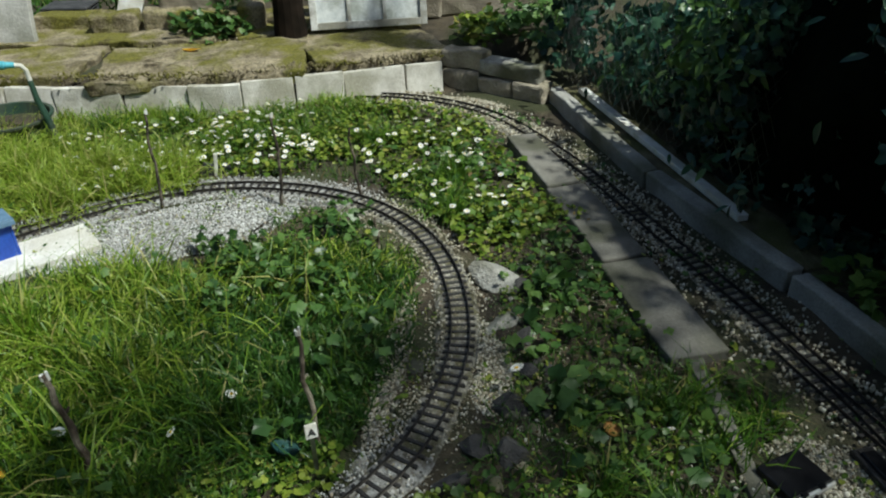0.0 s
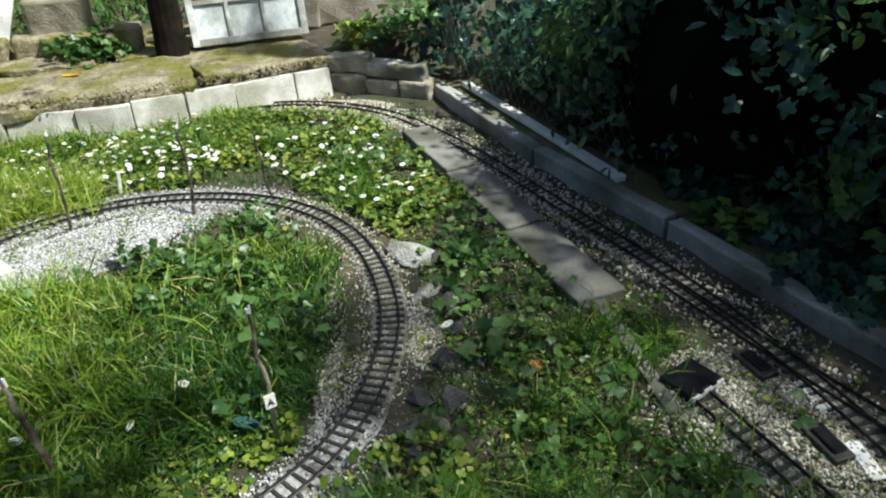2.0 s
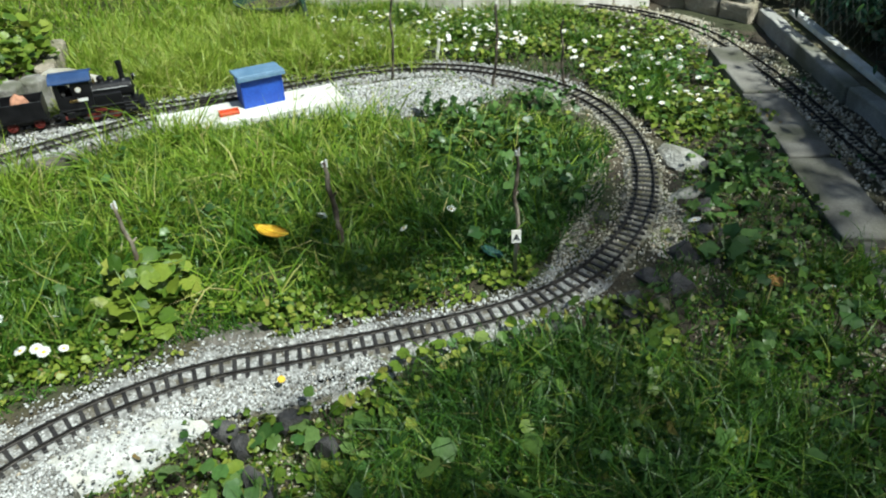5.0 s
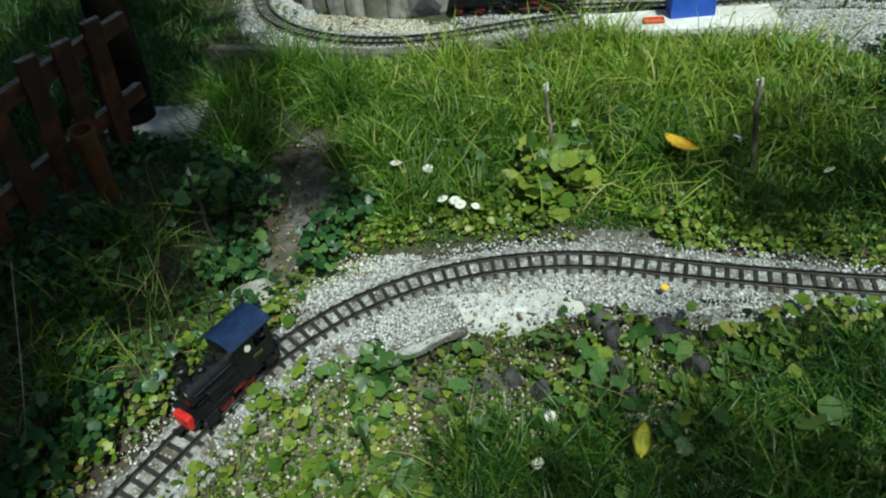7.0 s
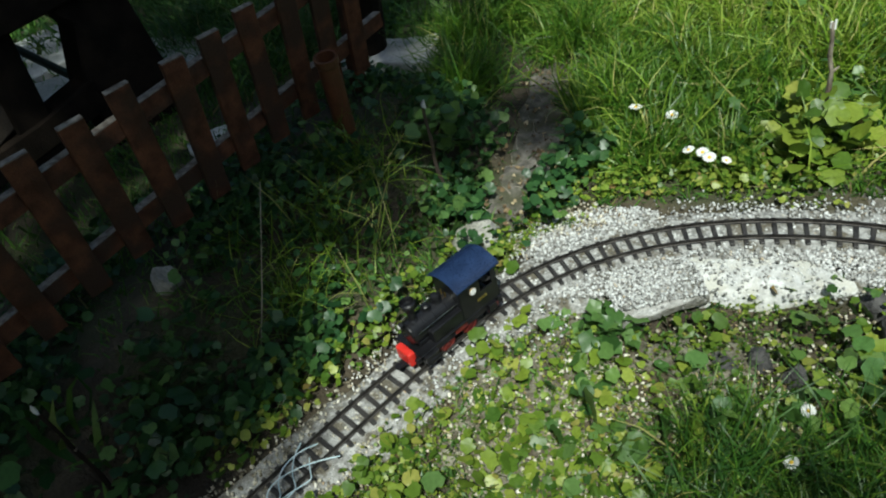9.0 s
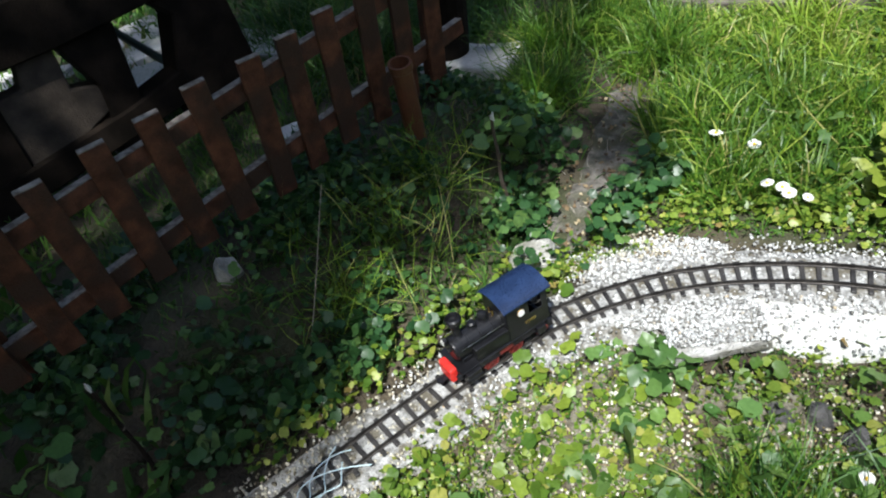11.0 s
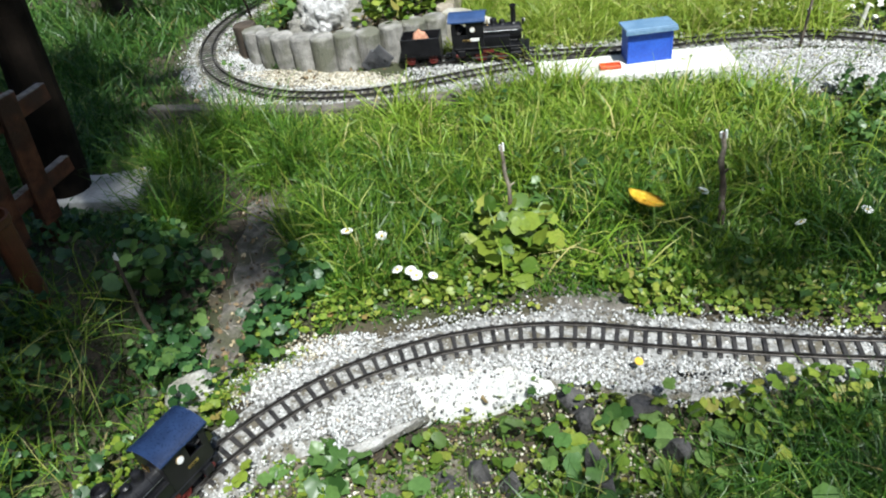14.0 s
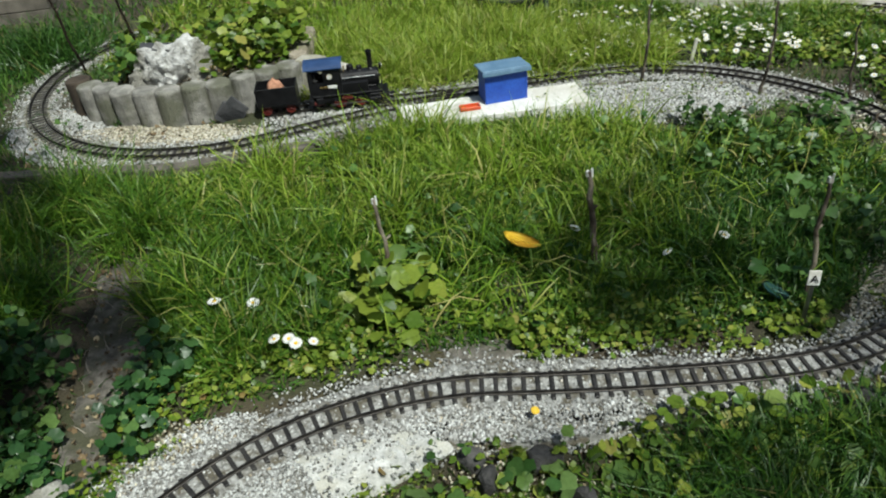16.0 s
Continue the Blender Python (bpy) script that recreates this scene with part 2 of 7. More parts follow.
M_PALISADE = mat("cast_concrete", (0.17, 0.163, 0.148), (0.36, 0.345, 0.315), 22, 0.9, 0.8, fine=7, c=(0.13, 0.13, 0.095), dist=0.006)
M_PALEBLOCK = mat("pale_sandstone", (0.34, 0.32, 0.27), (0.5, 0.475, 0.41), 18, 0.92, 0.7, fine=7, c=(0.25, 0.24, 0.17), dist=0.006)
M_KERB = mat("kerb_concrete", (0.27, 0.265, 0.245), (0.43, 0.42, 0.39), 8, 0.92, 0.6, fine=16, c=(0.15, 0.15, 0.11), dist=0.006)
M_KERBEARTH = mat("mossy_earth", (0.075, 0.062, 0.036), (0.2, 0.175, 0.1), 14, 0.95, 0.9, fine=9, c=(0.09, 0.095, 0.03), dist=0.008)
M_SLAB = mat("slab_concrete", (0.13, 0.122, 0.105), (0.215, 0.205, 0.18), 10, 0.92, 0.5, fine=14, c=(0.08, 0.08, 0.055))
M_BOARD = mat("pale_edging", (0.5, 0.475, 0.42), (0.74, 0.715, 0.66), 13, 0.88, 0.6, fine=10, c=(0.38, 0.36, 0.29))
M_PLATFORM = mat("white_concrete", (0.62, 0.61, 0.58), (0.78, 0.77, 0.74), 14, 0.9, 0.4, fine=8, c=(0.55, 0.53, 0.47))
M_MOSS = mat_moss()
M_BLOCK = mat("brown_stone", (0.24, 0.205, 0.155), (0.42, 0.37, 0.29), 9, 0.92, 0.7, fine=10, c=(0.15, 0.145, 0.085), dist=0.008)
M_LAVA = mat("lava_stone", (0.032, 0.031, 0.032), (0.09, 0.086, 0.083), 34, 0.9, 0.8, fine=6, dist=0.006)
M_ROCK = mat("pale_rock", (0.23, 0.22, 0.195), (0.44, 0.43, 0.39), 18, 0.92, 0.9, fine=8, c=(0.15, 0.15, 0.1), dist=0.008)
M_EDGESTONE = mat("edge_stone", (0.3, 0.29, 0.275), (0.55, 0.54, 0.52), 40, 0.95, 1.0, fine=6, c=(0.2, 0.19, 0.16), dist=0.008)
M_WROCK = mat("white_rock", (0.34, 0.335, 0.32), (0.68, 0.675, 0.66), 26, 0.92, 1.0, fine=5, c=(0.24, 0.23, 0.2), dist=0.012)
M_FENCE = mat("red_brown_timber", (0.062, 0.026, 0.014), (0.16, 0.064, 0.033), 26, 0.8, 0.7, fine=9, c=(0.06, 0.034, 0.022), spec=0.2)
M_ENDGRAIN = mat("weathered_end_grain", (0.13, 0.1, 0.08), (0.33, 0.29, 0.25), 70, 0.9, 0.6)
M_OLDWOOD = mat("brown_old_timber", (0.03, 0.022, 0.015), (0.075, 0.056, 0.04), 16, 0.9, 0.7, fine=10)
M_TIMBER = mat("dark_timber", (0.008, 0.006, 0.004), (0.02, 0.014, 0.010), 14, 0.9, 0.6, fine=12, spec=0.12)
M_GREYWOOD = mat("grey_timber", (0.09, 0.08, 0.065), (0.17, 0.15, 0.125), 16, 0.9, 0.6, fine=12)
M_PEELED = mat("peeled_twig", (0.022, 0.017, 0.013), (0.06, 0.047, 0.036), 70, 0.85, 0.6, fine=5, c=(0.16, 0.13, 0.1))
M_BARK = mat("twig_bark", (0.05, 0.036, 0.026), (0.13, 0.1, 0.075), 45, 0.9, 0.6, fine=6, c=(0.3, 0.26, 0.2))
M_PIPE = mat("brown_pipe", (0.10, 0.036, 0.018), (0.15, 0.052, 0.024), 25, 0.5, 0.15, c=(0.12, 0.05, 0.022))
M_BLUE = mat("blue_paint", (0.018, 0.07, 0.4), (0.028, 0.1, 0.5), 18, 0.5, 0.15)
M_BLUEROOF = mat("grey_blue_roof", (0.1, 0.19, 0.3), (0.15, 0.25, 0.37), 25, 0.6, 0.2)
M_ORANGE = mat("orange_red_plastic", (0.5, 0.06, 0.02), (0.62, 0.1, 0.03), 40, 0.45, 0.1)
M_GREENPLASTIC = mat("green_plastic", (0.015, 0.045, 0.03), (0.03, 0.075, 0.05), 14, 0.5, 0.2, c=(0.06, 0.07, 0.05))
M_HOSE = mat("blue_hose", (0.08, 0.36, 0.46), (0.14, 0.48, 0.58), 30, 0.4, 0.1)
M_PALEBLUE = mat("pale_blue_wire", (0.45, 0.6, 0.66), (0.6, 0.72, 0.76), 60, 0.4, 0.05)
M_TEAL = mat("teal_leaf", (0.02, 0.075, 0.07), (0.04, 0.12, 0.11), 50, 0.5, 0.2)
M_TERRA = mat("terracotta", (0.42, 0.2, 0.12), (0.55, 0.3, 0.2), 12, 0.85, 0.4)
M_GREYSLAB = mat("pale_grey_stone", (0.42, 0.41, 0.39), (0.6, 0.59, 0.57), 8, 0.9, 0.5, fine=10, c=(0.3, 0.3, 0.26))
M_SLATE = mat("dark_slate", (0.03, 0.032, 0.036), (0.07, 0.07, 0.075), 18, 0.75, 0.5)
M_WOODPALE = mat("weathered_plank", (0.24, 0.21, 0.17), (0.4, 0.36, 0.3), 30, 0.88, 0.5, fine=8)
M_WIRE = mat("galvanised_wire", (0.12, 0.125, 0.12), (0.22, 0.225, 0.22), 40, 0.5, 0.1, metal=0.8)
M_OLDPAINT = mat("peeling_white_paint", (0.34, 0.33, 0.3), (0.68, 0.68, 0.66), 14, 0.8, 0.5, fine=8, c=(0.25, 0.24, 0.2))
M_PANE = mat("painted_pane", (0.5, 0.53, 0.54), (0.74, 0.76, 0.76), 16, 0.5, 0.3, c=(0.38, 0.4, 0.37))

# ---- building helpers ----
def part(name, bm, material, parent=None, label="", smooth=False):
    me = bpy.data.meshes.new(name)
    bm.to_mesh(me)
    bm.free()
    if smooth:
        for p in me.polygons:
            p.use_smooth = True
    me.materials.append(material)
    ob = new(name, me)
    if parent is not None:
        ob.parent = parent
    if label:
        ob["label"] = label
    return ob


def thing(name, m, label, category, group="", kind=""):
    ob = new(name)
    ob.empty_display_size = 0.05
    ob.matrix_world = m
    return tagged(ob, label, category, group, kind)


def box(sx, sy, sz, m=None, bevel=0.0, seg=1):
    """A box that stands on z = 0, centred in x and y."""
    bm = bmesh.new()
    bmesh.ops.create_cube(bm, size=1)
    bmesh.ops.scale(bm, vec=(sx, sy, sz), verts=bm.verts)
    bmesh.ops.translate(bm, vec=(0, 0, sz / 2), verts=bm.verts)
    if bevel:
        bmesh.ops.bevel(bm, geom=list(bm.edges), offset=bevel, segments=seg, affect='EDGES', profile=0.5)
    if m is not None:
        bmesh.ops.transform(bm, matrix=m, verts=bm.verts)
    return bm


def tube(r1, r2, h, n=16, m=None, bevel=0.0):
    """A round bar or cone along z from z = 0 to h."""
    bm = bmesh.new()
    bmesh.ops.create_cone(bm, cap_ends=True, segments=n, radius1=r1, radius2=r2, depth=h)
    bmesh.ops.translate(bm, vec=(0, 0, h / 2), verts=bm.verts)
    if bevel:
        rim = [e for e in bm.edges if abs(e.verts[0].co.z - e.verts[1].co.z) < 1e-6]
        bmesh.ops.bevel(bm, geom=rim, offset=bevel, segments=2, affect='EDGES', profile=0.5)
    if m is not None:
        bmesh.ops.transform(bm, matrix=m, verts=bm.verts)
    return bm


def lathe(profile, n=20, m=None):
    """A turned shape from (radius, height) pairs."""
    bm = bmesh.new()
    rings = []
    for r, z in profile:
        rings.append([bm.verts.new((r * math.cos(2 * math.pi * k / n), r * math.sin(2 * math.pi * k / n), z)) for k in range(n)])
    for a, b in zip(rings, rings[1:]):
        for k in range(n):
            bm.faces.new((a[k], a[(k + 1) % n], b[(k + 1) % n], b[k]))
    bm.faces.new(list(reversed(rings[0])))
    bm.faces.new(rings[-1])
    if m is not None:
        bmesh.ops.transform(bm, matrix=m, verts=bm.verts)
    return bm


def join(*bms):
    """Several bmeshes as one."""
    out = bmesh.new()
    for b in bms:
        me = bpy.data.meshes.new("tmp")
        b.to_mesh(me)
        b.free()
        out.from_mesh(me)
        bpy.data.meshes.remove(me)
    return out


def sweep(points, radius, n=8, caps=True):
    """A round bar along points; radius is one number or one per point."""
    pts = [Vector(p) for p in points]
    rad = [radius] * len(pts) if isinstance(radius, (int, float)) else [float(r) for r in radius]
    bm = bmesh.new()
    rings = []
    for i, p in enumerate(pts):
        d = (pts[min(i + 1, len(pts) - 1)] - pts[max(i - 1, 0)]).normalized()
        side = d.cross(Vector((0.31, 0.2, 0.93)) if abs(d.z) < 0.9 else Vector((1, 0, 0))).normalized()
        up = side.cross(d)
        rings.append([bm.verts.new(p + rad[i] * (math.cos(2 * math.pi * k / n) * side + math.sin(2 * math.pi * k / n) * up)) for k in range(n)])
    for a, b in zip(rings, rings[1:]):
        for k in range(n):
            bm.faces.new((a[k], a[(k + 1) % n], b[(k + 1) % n], b[k]))
    if caps:
        bm.faces.new(list(reversed(rings[0])))
        bm.faces.new(rings[-1])
    bmesh.ops.recalc_face_normals(bm, faces=bm.faces)
    return bm


def stone(sx, sy, sz, seed, sub=3, rough=0.16, flat=0.35):
    """An uneven boulder that stands on z = 0."""
    bm = bmesh.new()
    bmesh.ops.create_icosphere(bm, subdivisions=sub, radius=1)
    o = Vector((seed * 3.7, seed * 1.3, -seed * 2.1))
    for v in bm.verts:
        d = v.co.normalized()
        k = 1 + rough * 1.6 * noise.noise(d * 1.3 + o) + rough * 0.8 * noise.noise(d * 3.1 + o) + rough * 0.35 * noise.noise(d * 7 + o)
        c = noise.cell(d * 1.1 + o)
        v.co = d * (k + 0.1 * rough * c)
        if v.co.z < -flat:
            v.co.z = -flat
        v.co = Vector((v.co.x * sx / 2, v.co.y * sy / 2, (v.co.z + flat) * sz / (1 + flat)))
    return bm


def faceted(sx, sy, sz, seed, cuts=11, sub=3):
    """A broken stone with flat faces and worn edges, standing on z = 0."""
    r = random.Random(seed)
    bm = bmesh.new()
    bmesh.ops.create_icosphere(bm, subdivisions=sub, radius=1)
    planes = []
    for _ in range(cuts):
        n = Vector((r.gauss(0, 1), r.gauss(0, 1), r.gauss(0, 0.8))).normalized()
        planes.append((n, r.uniform(0.42, 0.8)))
    o = Vector((seed * 2.7, seed * 1.9, seed))
    for v in bm.verts:
        for n, d in planes:
            k = v.co.dot(n)
            if k > d:
                v.co -= (k - d) * n
        v.co *= 1 + 0.07 * noise.noise(v.co * 2.5 + o) + 0.045 * noise.noise(v.co * 7 + o) + 0.03 * noise.noise(v.co * 15 + o)
        v.co.z = max(v.co.z, -0.45)
        v.co = Vector((v.co.x * sx * 0.58, v.co.y * sy * 0.58, (v.co.z + 0.45) * sz * 0.78))
    return bm


def rough_block(sx, sy, sz, seed, amount=0.006, cuts=4):
    """A hewn block or slab, standing on z = 0, with worn edges."""
    bm = box(sx, sy, sz, bevel=min(sx, sy, sz) * 0.12, seg=2)
    bmesh.ops.subdivide_edges(bm, edges=[e for e in bm.edges if e.calc_length() > 0.04], cuts=cuts, use_grid_fill=True)
    o = Vector((seed * 1.7, seed * 2.9, seed))
    for v in bm.verts:
        q = v.co * 9 + o
        v.co += amount * Vector((noise.noise(q), noise.noise(q + Vector((9, 0, 0))), noise.noise(q + Vector((0, 9, 0)))))
        q = v.co * 30 + o
        v.co += amount * 0.35 * Vector((noise.noise(q), noise.noise(q + Vector((9, 0, 0))), noise.noise(q + Vector((0, 9, 0)))))
    return bm


def bulk_mesh(name, tv, tf, rot, pos, material, bend=None):
    """One mesh of many small pieces: template vertices tv and faces tf, set out by 3 x 3 matrices and places."""
    n, nv = len(pos), len(tv)
    co = np.einsum('nij,vj->nvi', rot, np.asarray(tv, float)) + pos[:, None, :]
    flat = np.concatenate([np.asarray(f) for f in tf])
    sizes = np.tile([len(f) for f in tf], n)
    loops = (flat[None, :] + (np.arange(n) * nv)[:, None]).ravel()
    me = bpy.data.meshes.new(name)
    me.vertices.add(n * nv)
    me.vertices.foreach_set("co", co.astype(np.float32).ravel())
    me.loops.add(len(loops))
    me.loops.foreach_set("vertex_index", loops.astype(np.int32))
    me.polygons.add(len(sizes))
    me.polygons.foreach_set("loop_start", np.concatenate([[0], np.cumsum(sizes)[:-1]]).astype(np.int32))
    me.update(calc_edges=True)
    me.materials.append(material)
    return me


def rot_rand(rng, n, tilt, scale):
    """Random turns about z, leaned by up to tilt radians, times scales (n, 3)."""
    a, b, c = rng.uniform(0, 2 * np.pi, n), rng.normal(0, tilt, n), rng.normal(0, tilt, n)
    ca, sa, cb, sb, cc, sc = np.cos(a), np.sin(a), np.cos(b), np.sin(b), np.cos(c), np.sin(c)
    z, o = np.zeros(n), np.ones(n)
    rz = np.stack([ca, -sa, z, sa, ca, z, z, z, o], 1).reshape(n, 3, 3)
    rx = np.stack([o, z, z, z, cb, -sb, z, sb, cb], 1).reshape(n, 3, 3)
    ry = np.stack([cc, z, sc, z, o, z, -sc, z, cc], 1).reshape(n, 3, 3)
    return rz @ rx @ ry * scale[:, None, :]


# ---- plan: tracks and ground ----
def lay(x, y, heading, segments, step=0.0105):
    """The middle line of a track from lengths and turns: places and headings."""
    a, out = heading, [(x, y, heading)]
    for length, turn in segments:
        k = max(2, round(length / step))
        for _ in range(k):
            h = a + radians(turn) / k / 2
            x, y, a = x + length / k * math.cos(h), y + length / k * math.sin(h), a + radians(turn) / k
            out.append((x, y, a))
    return np.array(out)


LOOP = lay(-0.637, 0.085, 1.468, [(0.35, 0), (0.319, -4.0), (0.925, -76.3), (0.542, 12.7), (1.23, 83.6), (0.99, 87.6), (0.798, 16.3),
                                 (0.497, 10.1), (0.341, -26.2), (0.904, -65.8), (0.436, -29.7), (0.5, -40)])
# small sideways corrections along the loop, in millimetres at steps of its middle line
SHIFT_AT = [0, 100, 124, 139, 160, 185, 200, 213, 225, 235, 250, 265, 283, 305, 340, 370, 385, 400, 415, 430, 448, 475, 500, 546, 574, 600, 650, 760]
SHIFT_MM = [0, 0, -5, 0, 9, 3, -10, -17, -21, -16, -11, -9, 0, -8, -4, 0, -10, -28, -40, -42, -28, -10, 0, 0, 18, 22, 18, 15]
shift = np.interp(np.arange(len(LOOP)), SHIFT_AT, SHIFT_MM) / 1000
shift = np.convolve(np.pad(shift, 12, mode="edge"), np.ones(25) / 25, mode="valid")
LOOP[:, :2] += shift[:, None] * np.stack([-np.sin(LOOP[:, 2]), np.cos(LOOP[:, 2])], 1)
LOOP[:, 2] = np.unwrap(np.arctan2(np.gradient(LOOP[:, 1]), np.gradient(LOOP[:, 0])))
OUTER = lay(1.02, 3.72, -0.10, [(0.45, -20), (0.787, -57.8), (0.663, -10.3), (0.608, 2.1), (0.928, -15.5), (0.35, -8)])
BRANCH = lay(1.822, 1.50, -1.655, [(0.45, 3), (0.75, 5)])
INNER = lay(1.545, 1.22, -1.68, [(0.45, -2), (0.3, 0)])
SIDING = lay(0.02, 2.79, 3.30, [(0.25, 2), (0.65, 4)])
ALL_LINES = np.concatenate([LOOP[::3], OUTER[::3], INNER[::3], BRANCH[::3], SIDING[::3]])[:, :2]


def line_gap(x, y, lines=ALL_LINES):
    """Distance of places to the nearest track line."""
    x, y = np.asarray(x, float).ravel(), np.asarray(y, float).ravel()
    out = np.empty(len(x))
    for k in range(0, len(x), 20000):
        out[k:k + 20000] = np.sqrt((x[k:k + 20000, None] - lines[None, :, 0]) ** 2 + (y[k:k + 20000, None] - lines[None, :, 1]) ** 2).min(1)
    return out


def ramp(v, a, b):
    t = np.clip((v - a) / (b - a), 0, 1)
    return t * t * (3 - 2 * t)


def wob(x, y, s, k):
    return np.sin(x * s + k) * np.cos(y * s * 1.13 + 2.1 * k) + 0.5 * np.sin(x * s * 2.3 + y * s * 1.7 + k)


def board_y(x):
    """The line of the pale edging boards at the back."""
    return np.interp(x, [-1.2, 0.38, 0.78, 1.2, 1.8], [4.45, 3.83, 3.67, 3.63, 3.6])


def in_bed(x, y):
    """Inside the raised bed behind the log edging."""
    return ramp(((x + 1.2) / 0.40) ** 2 + ((y - 2.99) / 0.42) ** 2, 1.0, 0.75)


def kerb_x(y):
    """The foot of the concrete kerb on the shady side."""
    return np.interp(y, [-0.26, 0.70, 1.69, 2.36, 3.26, 3.6], [1.905, 1.95, 2.022, 2.04, 2.165, 1.95])


def ground_z(x, y):
    x, y = np.asarray(x, float), np.asarray(y, float)
    near = ramp(np.abs(x) + np.abs(y - 2), 12, 5)
    z = -0.024 + 0.006 * wob(x, y, 6, 1) * near + 0.004 * wob(x, y, 17, 2) * near
    z = z - 0.05 * ramp(1.22 + 0.12 * x - y, 0.0, 0.12) * ramp(x, -0.5, -0.3) * ramp(x, 0.9, 0.4)
    z = z + 0.11 * ramp(-x, 0.86, 1.02) * ramp(y, 1.5, 1.25) * ramp(-x, 1.75, 1.3)
    z = z + 0.05 * ramp(x - kerb_x(y), 0.025, 0.05) * ramp(y, 4.6, 3.5)
    z = z + 0.13 * ramp(y - board_y(x), 0.03, 0.07)
    z = z + 0.125 * in_bed(x, y)
    return z


def dense(lo, hi, step, far):
    a = np.arange(lo, hi + step / 2, step)
    grow = np.cumsum(np.geomspace(step * 1.5, far / 3, 22))
    return np.concatenate([lo - grow[::-1], a, hi + grow])


gx, gy = dense(-2.6, 2.6, 0.026, 600), dense(-0.7, 4.7, 0.026, 600)
GX, GY = np.meshgrid(gx, gy)
GZ = ground_z(GX, GY)
nxg, nyg = len(gx), len(gy)
ids = np.arange(nxg * nyg).reshape(nyg, nxg)
quads = np.stack([ids[:-1, :-1], ids[:-1, 1:], ids[1:, 1:], ids[1:, :-1]], -1).reshape(-1, 4)
me = bpy.data.meshes.new("ground")
me.vertices.add(nxg * nyg)
me.vertices.foreach_set("co", np.stack([GX, GY, GZ], -1).astype(np.float32).ravel())
me.loops.add(quads.size)
me.loops.foreach_set("vertex_index", quads.astype(np.int32).ravel())
me.polygons.add(len(quads))
me.polygons.foreach_set("loop_start", (np.arange(len(quads)) * 4).astype(np.int32))
me.update(calc_edges=True)
for p in me.polygons:
    p.use_smooth = True
me.materials.append(M_SOIL)
tagged(new("ground", me), "dark garden soil under grass and creeping plants", "ground", kind="structure")


def narrow(x, y):
    """How far the ballast thins out: 1 along the east bend, 0 elsewhere."""
    return ramp(np.asarray(x, float), 0.30, 0.62) * ramp(2.78 - np.asarray(y, float), 0.0, 0.3)


def mossy(x, y):
    """1 where the ballast of the east bend is dirty and mossy, 0 elsewhere."""
    return ramp(np.asarray(x, float), 0.72, 1.0) * ramp(2.78 - np.asarray(y, float), 0.0, 0.3)


def south_edge(x):
    """Where the weeds begin on the south side of the near track."""
    return np.interp(x, [-0.3, -0.14, -0.045, 0.165, 0.27, 0.38, 0.49, 0.59, 0.75, 0.9], [1.0, 1.09, 1.165, 1.195, 1.205, 1.255, 1.30, 1.32, 1.36, 1.42])


def ribbon(name, centre, half_l, half_r, z, material, label, parent=None, edge=0.02, seed=0.0, across=7):
    """A banked strip of ballast along a line, wavering at its edges."""
    n = len(centre)
    bm = bmesh.new()
    rows = []
    for i, (x, y, a) in enumerate(centre):
        nx, ny = -math.sin(a), math.cos(a)
        wl = half_l * (1 + 0.22 * noise.noise(Vector((x * 4, y * 4, seed))) + 0.15 * noise.noise(Vector((x * 13, y * 13, seed))))
        wr = half_r * (1 + 0.22 * noise.noise(Vector((x * 4, y * 4, seed + 5))) + 0.15 * noise.noise(Vector((x * 13, y * 13, seed + 5))))
        thin = 1 - 0.36 * float(narrow(x, y))
        wl, wr = wl * thin, wr * thin
        row = []
        for j in range(across):
            s = -1 + 2 * j / (across - 1)
            w = wl if s > 0 else wr
            px, py = x + nx * s * w, y + ny * s * w
            fall = abs(s) ** 6
            zz = z * (1 - fall) + (float(ground_z(px, py)) - 0.012) * fall
            row.append(bm.verts.new((px, py, zz + 0.002 * noise.noise(Vector((px * 60, py * 60, 1))))))
        rows.append(row)
    for a, b in zip(rows, rows[1:]):
        for j in range(across - 1):
            bm.faces.new((a[j], b[j], b[j + 1], a[j + 1]))
    bmesh.ops.recalc_face_normals(bm, faces=bm.faces)
    ob = part(name, bm, material, parent, smooth=True)
    if parent is None:
        tagged(ob, label, "gravel bed", kind="structure")
    return ob


ribbon("gravel_bed", LOOP[:233:4], 0.10, 0.105, -0.013, M_BED, "pale limestone ballast under the near track of the loop")
ribbon("gravel_bed", LOOP[232:349:4], 0.10, 0.105, -0.013, M_BENDBED, "dirty mossy ballast under the shaded bend of the loop")
ribbon("gravel_bed", LOOP[540::4], 0.10, 0.105, -0.013, M_BENDBED, "dirty gravel under the far bend of the loop")
ribbon("gravel_bed", LOOP[348:541:4], 0.10, 0.105, -0.013, M_BED, "pale limestone ballast under the far track of the loop")
ribbon("gravel_bed", OUTER[::4], 0.085, 0.10, -0.013, M_BENDBED, "pale ballast under the track beside the kerb", seed=3)
ribbon("gravel_bed", INNER[::4], 0.10, 0.12, -0.014, M_BENDBED, "pale ballast under a short track beside the grass", seed=4)
ribbon("gravel_bed", BRANCH[::4], 0.06, 0.07, -0.0142, M_BENDBED, "pale ballast under the turnout branch", seed=8)
ribbon("gravel_bed", SIDING[::4], 0.07, 0.07, -0.0145, M_BED, "pale ballast under the siding", seed=6)


PATCH_TOP = -0.0165


